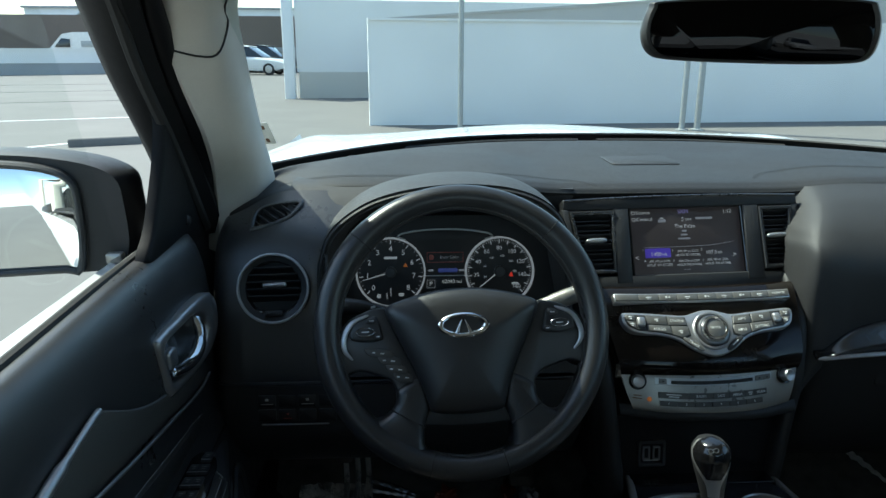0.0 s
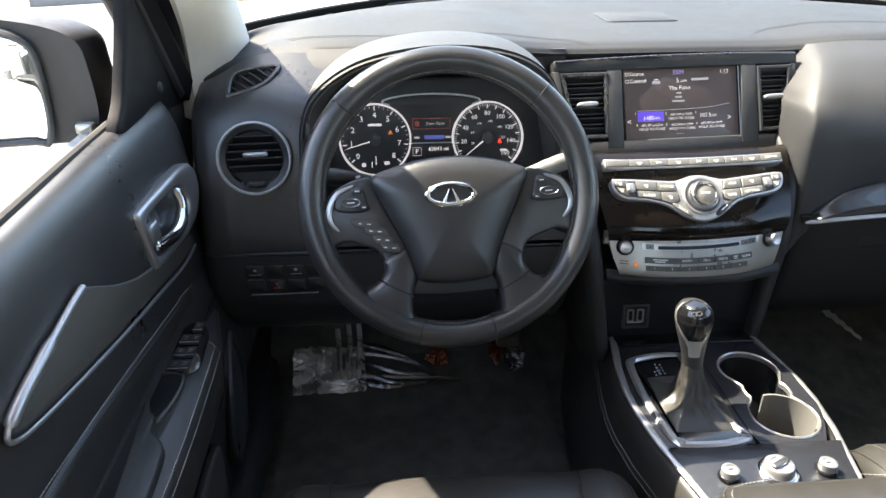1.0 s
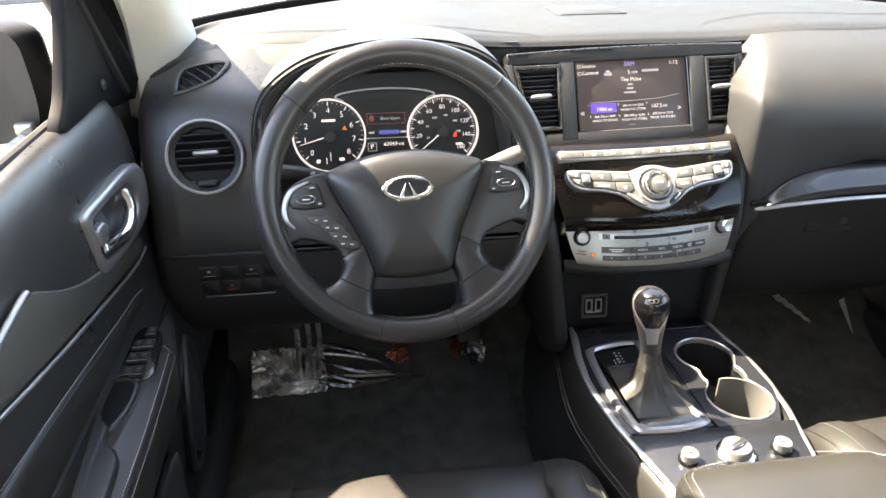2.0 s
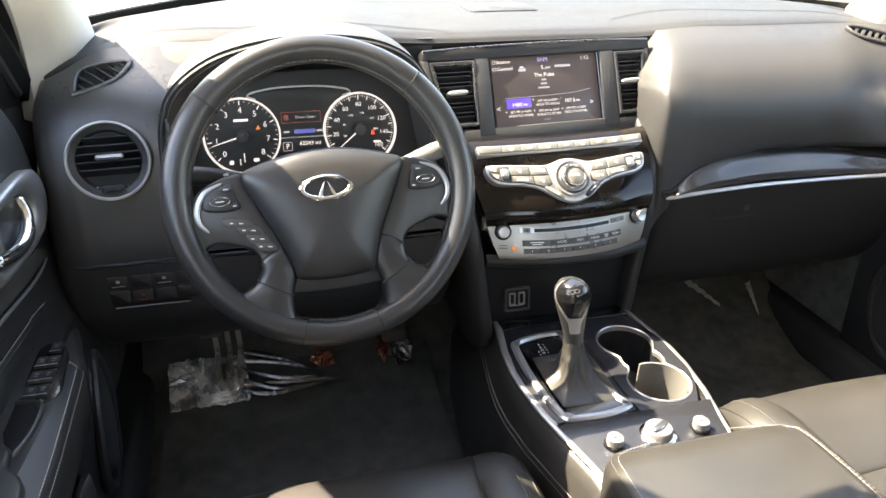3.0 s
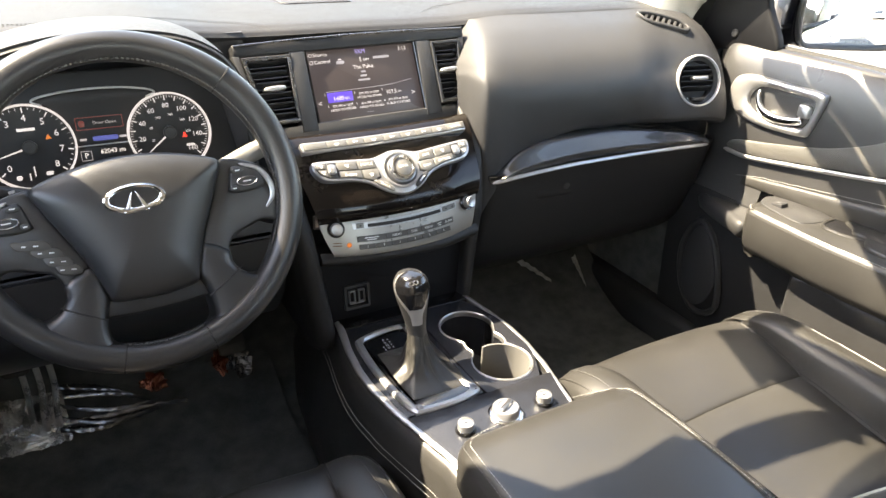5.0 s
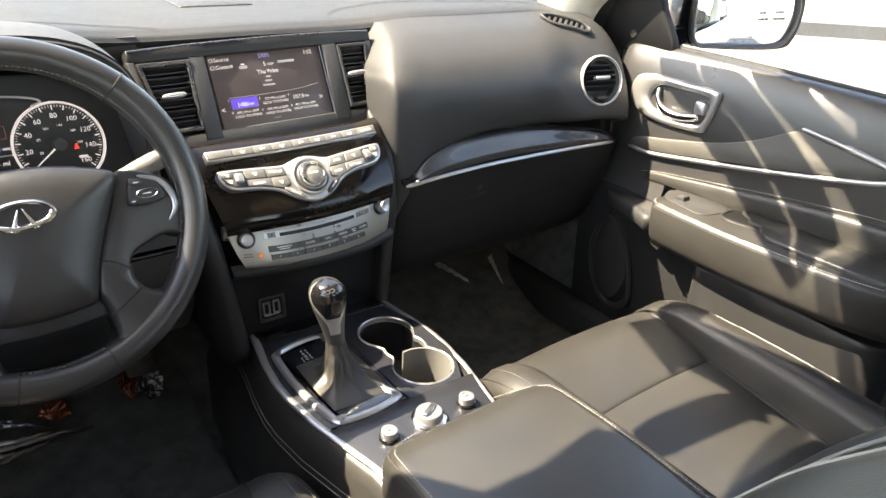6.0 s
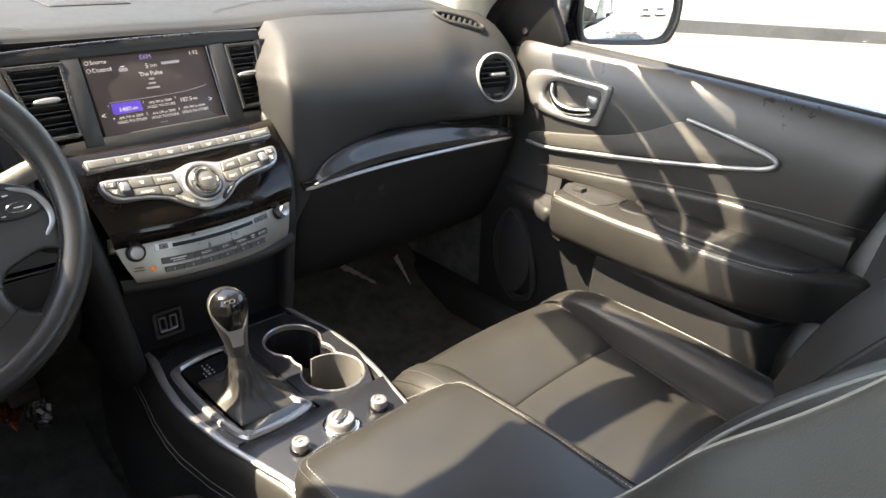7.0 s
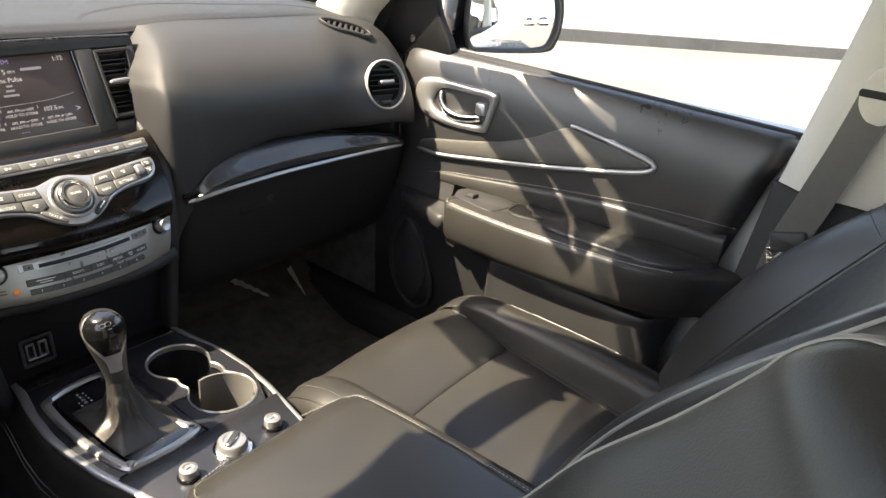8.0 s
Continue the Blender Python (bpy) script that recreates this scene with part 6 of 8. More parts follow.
# spokes
for sx in (-1, 1):
    up = [(-0.168, -0.004), (-0.158, 0.004), (-0.148, 0.0155), (-0.128, 0.0262), (-0.108, 0.0315), (-0.097, 0.028), (-0.084, -0.005), (-0.060, -0.056), (-0.060, -0.082), (-0.087, -0.083), (-0.0895, -0.071), (-0.097, -0.0605), (-0.113, -0.0535), (-0.137, -0.0475), (-0.162, -0.054)]
    o = [(p[0] * (-sx), p[1]) for p in cr(up, 60, True)]
    bm = bmesh.new()
    prism(bm, WC, o, -0.050, 0.005, 0.004)
    sp_ = part("spoke", bm, PAD, wheel, "black spoke carrying buttons", 60)
    lo = [(-0.058, -0.060), (-0.086, -0.072), (-0.0900, -0.090), (-0.101, -0.1035), (-0.121, -0.1095), (-0.141, -0.0985), (-0.151, -0.100), (-0.122, -0.134), (-0.085, -0.159), (-0.050, -0.170), (-0.043, -0.161), (-0.0545, -0.148), (-0.0555, -0.130), (-0.0525, -0.112), (-0.047, -0.092)]
    o = [(p[0] * (-sx), p[1]) for p in cr(lo, 70, True)]
    bm = bmesh.new()
    prism(bm, WC, o, -0.042, 0.011, 0.008)
    ls = part("lower_spoke", bm, RIM, wheel, "leather wrapped lower spoke", 60)
    bm = bmesh.new()
    sweep(bm, cr([WC @ V(-sx * -0.097, -0.096, 0.0105), WC @ V(-sx * -0.078, -0.108, 0.0122), WC @ V(-sx * -0.054, -0.121, 0.0105)], 12), 0.0009, 5)
    part("seam", bm, RUBBER, ls)
    # silver crescent at the spoke's outer edge
    bm = bmesh.new()
    arcp = cr([WC @ V(sx * u, v, 0.007) for u, v in ((0.120, 0.0225), (0.1415, 0.0130), (0.1520, -0.006), (0.1512, -0.0215), (0.1415, -0.0335))], 28)
    sweep(bm, arcp, [0.0008] + [0.0016 + 0.0022 * math.sin(math.pi * (k + 1) / 27) for k in range(26)] + [0.0008], 8, flat=0.7)
    part("silver_crescent", bm, SATIN, sp_, "satin silver crescent")
    # raised button pod
    pod = [(0.1085, 0.0175), (0.116, 0.0205), (0.1365, 0.0135), (0.1445, 0.002), (0.1420, -0.0085), (0.120, -0.0115), (0.1030, -0.0085), (0.1045, 0.002)]
    bm = bmesh.new()
    prism(bm, WC, [(p[0] * sx, p[1]) for p in cr(pod, 40, True)], 0.0, 0.010, 0.003)
    pd = part("button_pod", bm, HARD, sp_, "glossy dark button pod")
    for u, v, w, h in ((0.1245, 0.001, 0.023, 0.0105), (0.116, 0.0148, 0.0145, 0.0072), (0.1085, -0.0055, 0.0100, 0.0072)):
        bm = bmesh.new()
        prism(bm, WC, ellipse(w / 2, h / 2, 20, sx * u, v), 0.008, 0.0125, 0.0012)
        part("button", bm, PLASTIC, pd)
        bars(WC @ Matrix.Translation((0, 0, 0.0124)), [(sx * u, v, w * 0.4, 0.0012)], WHITEINK, pd)
    bm = bmesh.new()
    bezel(bm, WC, ellipse(0.0122, 0.0058, 24, sx * 0.1245, 0.001), ellipse(0.0108, 0.0046, 24, sx * 0.1245, 0.001), 0.009, 0.0135, 0.0006)
    part("button_ring", bm, CHROME, pd)
    if sx < 0:
        for ku, kv, kw in ((-0.1090, -0.0262, 0.036), (-0.0962, -0.0362, 0.030), (-0.0875, -0.0475, 0.027), (-0.0795, -0.0578, 0.025)):
            bm = bmesh.new()
            mk = WC @ Matrix.Translation((ku, kv, 0)) @ Matrix.Rotation(radians(-8), 4, 'Z')
            h = 0.0105
            prism(bm, mk, [(q[0], q[1]) for q in cr([(-kw / 2, 0.004), (-kw * 0.3, h / 2), (kw * 0.3, h / 2), (kw / 2, 0.001), (kw * 0.48, -h / 2), (-kw * 0.2, -h / 2), (-kw * 0.42, -0.002)], 30, True)], 0.004, 0.0105, 0.001)
            part("button", bm, AUDIOKEY, sp_)
            bars(mk @ Matrix.Translation((0, 0, 0.0105)), [(-0.006, 0, 0.004, 0.0014), (0.005, 0, 0.005, 0.0014)], WHITEINK, sp_)
# steering column shroud and stalks
bm = bmesh.new()
MC = WC @ Matrix.Rotation(radians(-2.0), 4, 'Z')
rings = []
for d, w, h in ((-0.028, 0.052, 0.046), (-0.05, 0.062, 0.052), (-0.11, 0.068, 0.056), (-0.17, 0.075, 0.06)):
    rings.append([MC @ V(u, v - 0.012, d) for u, v in rrect(2 * w, 2 * h, 0.02)])
loft(bm, rings)
col = solo("steering_column", bm, HARD, "black steering column shroud behind the wheel", "steering column")
for sx in (-1, 1):
    bm = bmesh.new()
    pts = cr([MC @ V(sx * 0.05, 0.010, -0.07), MC @ V(sx * 0.09, 0.024, -0.060), MC @ V(sx * 0.13, 0.032 + 0.005 * (sx > 0), -0.052), MC @ V(sx * 0.163, 0.035 + 0.012 * (sx > 0), -0.048)], 14)
    sweep(bm, pts, [0.006, 0.007, 0.007, 0.007, 0.0075, 0.008, 0.0085, 0.009, 0.0095, 0.0105, 0.011, 0.011, 0.0105, 0.008], 12)
    st = thing("control_stalk", pts[0], "black light stalk beside the wheel" if sx < 0 else "wiper stalk beside the wheel, sunlight put in as silver colour", "stalk")
    # sunlight on the wiper stalk is put in as a silver colour
    part("lever", bm, HARD if sx < 0 else SILVER, st)
    bm = bmesh.new()
    sweep(bm, pts[-4:], [0.0108, 0.0116, 0.0116, 0.0110], 12)
    kn = part("end_knob", bm, PLASTIC if sx < 0 else SILVER, st)
    mk = plane_at(pts[8] + MC.to_3x3() @ V(0, 0.0, 0.0092), MC.to_3x3() @ V(sx * 1, 0.25 * sx, 0.15), MC.to_3x3() @ V(0, 1, 0))
    bars(mk, [(-0.006, 0, 0.008, 0.003), (0.008, 0, 0.010, 0.0022)], WHITEINK, st)

# ---- centre console ----
con = thing("centre_console", (0, -0.2, 0.42), "black centre console with leather sides and silver edges", "console")
ZC = 0.70


CX = 0.004


def console_ring(y, w, z, wb):
    half = [(wb, 0.42), (wb, 0.55), (w + 0.016, z - 0.05), (w + 0.012, z - 0.022), (w + 0.005, z - 0.006), (w - 0.003, z), (w - 0.010, z - 0.001), (w - 0.012, 0.612)]
    return [V(CX - x, y, zz) for x, zz in half] + [V(CX + x, y, zz) for x, zz in reversed(half)]


CON = ((0.30, 0.095, 0.66, 0.13), (0.16, 0.104, 0.688, 0.15), (0.085, 0.1165, 0.699, 0.155), (0.02, 0.1275, ZC - 0.002, 0.158), (-0.03, 0.1325, ZC - 0.002, 0.158), (-0.07, 0.1320, ZC - 0.002, 0.157), (-0.13, 0.1245, ZC - 0.002, 0.150), (-0.18, 0.1135, ZC - 0.002, 0.146), (-0.24, 0.1000, ZC - 0.002, 0.142), (-0.34, 0.0950, ZC - 0.002, 0.140), (-0.72, 0.11, 0.68, 0.145))
secs = [console_ring(*a) for a in CON]
bm = bmesh.new()
loft(bm, secs)
part("body", bm, LEATHER, con, "black leather wrapped console sides", 50)
# top deck with holes for cups: outline slab split round the openings
def eight(s):
    pts = []
    for k in range(48):
        a = 2 * math.pi * k / 48
        d = Vector((math.cos(a), math.sin(a)))
        best = 0
        for c, r in ((Vector((0.0705, 0.0)), 0.0435), (Vector((0.0710, -0.1030)), 0.0455)):
            o = Vector((0.0735, -0.050)) - c
            b = o.dot(d)
            q = b * b - (o.length_squared - r * r)
            if q >= 0:
                best = max(best, -b + math.sqrt(q))
        best = max(best, 0.0325)
        pts.append((0.0735 + d.x * (best + s), -0.050 + d.y * (best + s)))
    return pts


MZ = Matrix.Translation((0, 0, ZC))
bm = bmesh.new()
hole = eight(0.0)
outer = []
for p in hole:
    d = (Vector(p) - Vector((0.0735, -0.050))).normalized()
    t = 1e9
    for ax, nx, ny in ((0.131 - 0.0735, 1, 0.0), (0.0735 - 0.010, -1, 0), (0.075 + 0.050, 0, 1), (0.155 - 0.050, 0, -1)):
        dn = d.x * nx + d.y * ny
        if dn > 1e-6:
            t = min(t, ax / dn)
    x, y = 0.0735 + d.x * t, -0.050 + d.y * t
    # the deck tapers towards both ends
    lim = 0.1325 + CX - 0.006 - 0.35 * max(0.0, y - 0.0) ** 1.1 * 1.2 - 1.4 * max(0.0, -y - 0.08) ** 1.5
    outer.append((min(x, lim), y))
bezel(bm, MZ, outer, hole, 0.0, 0.0065, 0.0002, -0.075)
deck = part("cup_deck", bm, WEAVE, con, "dark ribbed console deck round the cup holders", 40)
bm = bmesh.new()
bezel(bm, MZ, eight(0.0022), eight(-0.0018), 0.0, 0.0090, 0.0015)
part("cup_rim", bm, SATIN, con, "silver rim of the double cup holder")
for c, r in (((0.0705, 0.0), 0.043), ((0.0710, -0.1030), 0.045)):
    bm = bmesh.new()
    lathe(bm, Matrix.Translation((c[0], c[1], ZC - 0.075)), [(0.0, 0.0), (r * 0.92, 0.0), (r * 0.95, 0.004), (r * 0.6, 0.0045), (0, 0.0045)], 32)
    part("cup_floor", bm, RUBBER, con)
bm = bmesh.new()
shell(bm, [[V(0.0710 + 0.0440 * math.cos(a), -0.1030 + 0.0440 * math.sin(a), ZC - 0.07 + h) for h in (0, 0.04, 0.0785)] for a in [radians(-50 + 8 * k) for k in range(20)]], 0.003)
part("cup_insert", bm, CUPGREY, con, "pale removable cup holder insert")
# other deck pieces around the gate
bm = bmesh.new()
prism(bm, MZ, [(-0.1135, -0.1552), (0.1205, -0.1552), (0.1115, -0.185), (0.098, -0.245), (0.094, -0.30), (-0.086, -0.30), (-0.091, -0.245), (-0.104, -0.185)], 0.0, 0.0065, 0.0002)
rear_deck = part("rear_deck", bm, WEAVE, con, "dark ribbed deck with drive controls")
bm = bmesh.new()
prism(bm, MZ, [(-0.098, 0.150), (0.104, 0.150), (0.116, 0.076), (-0.110, 0.076)], 0.0, 0.0065, 0.0008)
part("front_deck", bm, PIANO, con, "gloss black deck in front of the shifter")
bm = bmesh.new()
prism(bm, MZ, [(-0.110, 0.075), (0.009, 0.075), (0.009, -0.1515), (-0.1130, -0.1515), (-0.1205, -0.11), (-0.1245, -0.06), (-0.1220, 0.01)], 0.0, 0.0055, 0.0008)
part("shifter_deck", bm, WEAVE, con)
gate_o = [(p[0], p[1]) for p in cr([(-0.1090, 0.024), (-0.1035, 0.0370), (-0.080, 0.0462), (-0.050, 0.0505), (-0.0190, 0.0475), (-0.0135, 0.036), (-0.0130, -0.02), (-0.0110, -0.07), (-0.0035, -0.115), (0.0060, -0.1370), (0.0015, -0.1490), (-0.035, -0.1575), (-0.085, -0.1562), (-0.0985, -0.1495), (-0.1060, -0.125), (-0.1115, -0.07), (-0.1120, -0.02)], 96, True)]
bm = bmesh.new()
bezel(bm, MZ, gate_o, inset(ccw(gate_o), 0.0115), 0.004, 0.0115, 0.003)
part("gate_frame", bm, SATIN, con, "silver frame round the shifter gate")
bm = bmesh.new()
prism(bm, MZ, inset(ccw(gate_o), 0.011), 0.0, 0.0085, 0.0006)
gate = part("gate_plate", bm, PIANO, con, "gloss black shifter gate plate")
mk = MZ @ Matrix.Translation((-0.066, 0.006, 0.0086))
for k, ch in enumerate("PRND"):
    lettering(ch, mk @ Matrix.Translation((0.0, 0.014 - 0.0072 * k, 0)), 0.006, WHITEINK, con)
bars(mk, [(0.0068, 0.0135 - 0.0072 * k, 0.0022, 0.0022) for k in range(4)] + [(-0.0068, -0.003 - 0.0072 * k, 0.0016, 0.003) for k in range(2)], WHITEINK, con)
# silver edge trims
side_line = []
for (y0, w0, z0, b0), (y1, w1, z1, b1) in zip(CON[1:9], CON[2:10]):
    side_line += [(y0 + (y1 - y0) * k / 10, w0 + (w1 - w0) * k / 10, z0 + (z1 - z0) * k / 10) for k in range(10)]
side_line = [tuple(q) for q in cr(side_line[::5], 110)]
for sx in (-1, 1):
    # flat broad trim on the driver's side, a slim rounded one on the other
    bm = bmesh.new()
    wid = 0.0062 if sx < 0 else 0.0042
    line = [V(CX + sx * (w - wid * 0.4), y, z + 0.0055) for y, w, z in side_line if -0.31 < y < 0.15]
    sweep(bm, line, [0.002] + [wid] * (len(line) - 2) + [0.002], 12, flat=0.5, up=(0, 0, 1))
    part("edge_trim", bm, SATIN, con, "silver edge trim of the console", 70)
    stitching([V(CX + sx * (w + 0.0185), y, z - 0.047) for y, w, z in side_line], con, PIPETHREAD)
    stitching([V(CX + sx * (w + 0.0205), y, z - 0.056) for y, w, z in side_line], con, PIPETHREAD)
# rotary switches
for x, y, r, big in ((-0.0545, -0.2085, 0.0108, 0), (0.0095, -0.2050, 0.0190, 1), (0.0705, -0.2065, 0.0108, 0)):
    kn = thing("rotary_switch", (x, y, ZC + 0.0065), "large silver rotary drive mode switch on the console" if big else "small silver rotary seat heater switch on the console", "switch", "console switches")
    bm = bmesh.new()
    lathe(bm, Matrix.Translation((x, y, ZC + 0.0065)), [(r * 1.25, 0), (r * 1.25, 0.003), (r * 1.1, 0.005), (r, 0.005)], 40)
    part("collar", bm, CHROME if big else PIANO, kn)
    bm = bmesh.new()
    lathe(bm, Matrix.Translation((x, y, ZC + 0.0065)), [(r, 0.003), (r * 0.96, 0.012 + 0.002 * (1 - big)), (r * 0.85, 0.0145), (r * 0.6, 0.015), (r * 0.55, 0.0135), (0, 0.0135)], 40)
    part("knob", bm, SATIN, kn)
    if big:
        bm = bmesh.new()
        box(bm, (x, y, ZC + 0.0215), (r * 1.5, 0.008, 0.006), Matrix.Rotation(0.5, 4, 'Z'), 0.002)
        part("grip", bm, DARKSATIN, kn)
    else:
        bars(Matrix.Translation((x, y, ZC + 0.020)), [(0, 0, 0.006, 0.002)], INK, kn)
# armrest
bm = bmesh.new()
rings = []
for y, w, z0, z1 in ((-0.280, 0.102, 0.722, 0.750), (-0.284, 0.115, 0.712, 0.764), (-0.296, 0.1235, 0.706, 0.775), (-0.325, 0.1285, 0.704, 0.783), (-0.45, 0.130, 0.704, 0.788), (-0.62, 0.122, 0.704, 0.786), (-0.70, 0.115, 0.704, 0.775), (-0.72, 0.10, 0.71, 0.76)):
    o = rrect(2 * w, z1 - z0, 0.018, 0, (z0 + z1) / 2, 6)
    rings.append([V(p[0] + 0.005, y + 0.014 * (1 - (p[0] / 0.13) ** 2), p[1] + 0.004 * (1 - (p[0] / 0.13) ** 2) * (p[1] > 0.74)) for p in o])
loft(bm, rings)
arm = thing("armrest", (0, -0.5, 0.70), "padded black leather armrest lid on the console", "armrest")
part("lid", bm, LEATHER, arm, "", 60)
for sx in (-1, 1):
    for k, (off, drop) in enumerate(((0.0, 0.0), (0.0065, -0.0035))):
        stitching(cr([(0.005 + sx * x, y + off * 0.5, z + drop) for x, y, z in ((0.050 + off, -0.272, 0.7660), (0.088 + off, -0.279, 0.7680), (0.1085 + off, -0.296, 0.7775), (0.1165 + off, -0.325, 0.7846), (0.1195 + off, -0.45, 0.7888), (0.1175 + off, -0.62, 0.7868))], 60), arm, PIPETHREAD if k == 0 else DARKTHREAD)

# ---- gear shifter ----
shift = thing("gear_shifter", (-0.045, -0.068, ZC), "gear shifter with chrome and black knob and leather boot", "gear shifter")
base_c, top_c = V(-0.045, -0.069, ZC + 0.007), V(-0.0575, -0.046, 0.858)
d = (top_c - base_c).normalized()
L = (top_c - base_c).length
right = V(1, 0, 0)
right = (right - d * right.dot(d)).normalized()
rear = right.cross(d).normalized()
if rear.y > 0:
    rear = -rear
# boot: four-sided leather skirt with creases
bm = bmesh.new()
rings = []
for f, w, dd in ((0, 0.046, 0.062), (0.015, 0.045, 0.060), (0.035, 0.039, 0.050), (0.065, 0.030, 0.037), (0.11, 0.0230, 0.0265), (0.17, 0.0190, 0.0210), (0.24, 0.0165, 0.0180), (0.30, 0.0148, 0.0155), (0.36, 0.0134, 0.014), (0.41, 0.0126, 0.013)):
    c = base_c.lerp(top_c, f)
    ring = []
    for k in range(96):
        a = 2 * math.pi * k / 96
        sq = 1 / max(abs(math.cos(a)), abs(math.sin(a))) ** (0.85 * (1 - f * 1.8))
        mid = min(1.0, 5 * f) * (1 - f / 0.45)
        fold = 1 - 0.20 * mid * (math.cos(2 * a) ** 2) ** 2 + 0.09 * mid * abs(math.sin(3.5 * a + 16 * f)) + 0.05 * mid * math.sin(11 * a - 22 * f) + 0.035 * math.sin(60 * f) * (f > 0.18) + 0.16 * mid * noise.noise(V(2.6 * math.cos(a), 2.6 * math.sin(a), 9 * f)) + 0.20 * mid * (0.35 - abs(noise.noise(V(4 * math.cos(a) + 3, 4 * math.sin(a), 12 * f + 2 * math.sin(2 * a)))))
        ring.append(c + V(w * math.cos(a) * sq * fold, dd * math.sin(a) * sq * fold, 0.002 * mid * math.sin(9 * a)))
    rings.append(ring)
cols = [cr([r[k] for r in rings], 44) for k in range(96)]
loft(bm, [[cols[k][r] for k in range(96)] for r in range(44)])
boot = part("boot", bm, LEATHER, shift, "creased black leather shifter boot", 60)
stitching([q + V(0.0, -0.002, 0.001) for q in cols[74]], boot, DARKTHREAD)
KNOB = ((0.34, 0.0122, 0.0125), (0.40, 0.0130, 0.0135), (0.50, 0.0145, 0.0155), (0.62, 0.0176, 0.0195), (0.75, 0.0218, 0.025), (0.86, 0.0240, 0.028), (0.93, 0.0226, 0.027), (0.985, 0.0170, 0.0215), (1.01, 0.0105, 0.0135), (1.02, 0.001, 0.001))


def knob_point(f, a, lift):
    for a0, a1 in zip(KNOB, KNOB[1:]):
        if a0[0] <= f <= a1[0]:
            t = (f - a0[0]) / (a1[0] - a0[0])
            w, dd = a0[1] + (a1[1] - a0[1]) * t, a0[2] + (a1[2] - a0[2]) * t
            break
    return base_c + d * (L * f + lift * max(0, (f - 0.8) * 4)) + right * ((w + lift) * math.cos(a)) + rear * ((dd + lift) * math.sin(a))


fs = [0.34 + 0.68 * k / 40 for k in range(41)]
bm = bmesh.new()
loft(bm, [[knob_point(f, 2 * math.pi * k / 36, 0) for k in range(36)] for f in fs])
knob = part("knob", bm, PAD, shift, "black leather sided shifter knob", 60)


def plate(f0, f1, half, lift, thick, ni=17, nj=22):
    bm = bmesh.new()
    grid = []
    for i in range(ni):
        s = -1 + 2 * i / (ni - 1)
        col = []
        for j in range(nj):
            t = j / (nj - 1)
            f = f0 + (f1 - f0) * t
            h = [p[1] for p in cr([(k / (len(half) - 1), q) for k, q in enumerate(half)], nj)][j]
            col.append(knob_point(f, radians(108 - s * h), lift))
        grid.append(col)
    shell(bm, grid, thick)
    return bm


part("chrome_shield", plate(0.52, 1.0195, (26, 30, 56, 78, 80), 0.0010, 0.002), SATIN, knob, "chrome face of the knob", 60)
part("black_inlay", plate(0.70, 1.0195, (24, 42, 60, 66, 64), 0.0020, 0.002), PIANO, knob, "gloss black inlay", 60)
ce = knob_point(0.955, radians(108), 0.0036)
me_ = plane_at(ce, right, d * 0.72 - rear * 0.6)
for dx in (-1, 1):
    bm = bmesh.new()
    bezel(bm, me_, ellipse(0.0042, 0.0033, 20, dx * 0.0034), ellipse(0.0028, 0.0020, 20, dx * 0.0034), -0.001, 0.0012, 0.0003)
    part("badge", bm, CHROME, knob, "small plain badge")

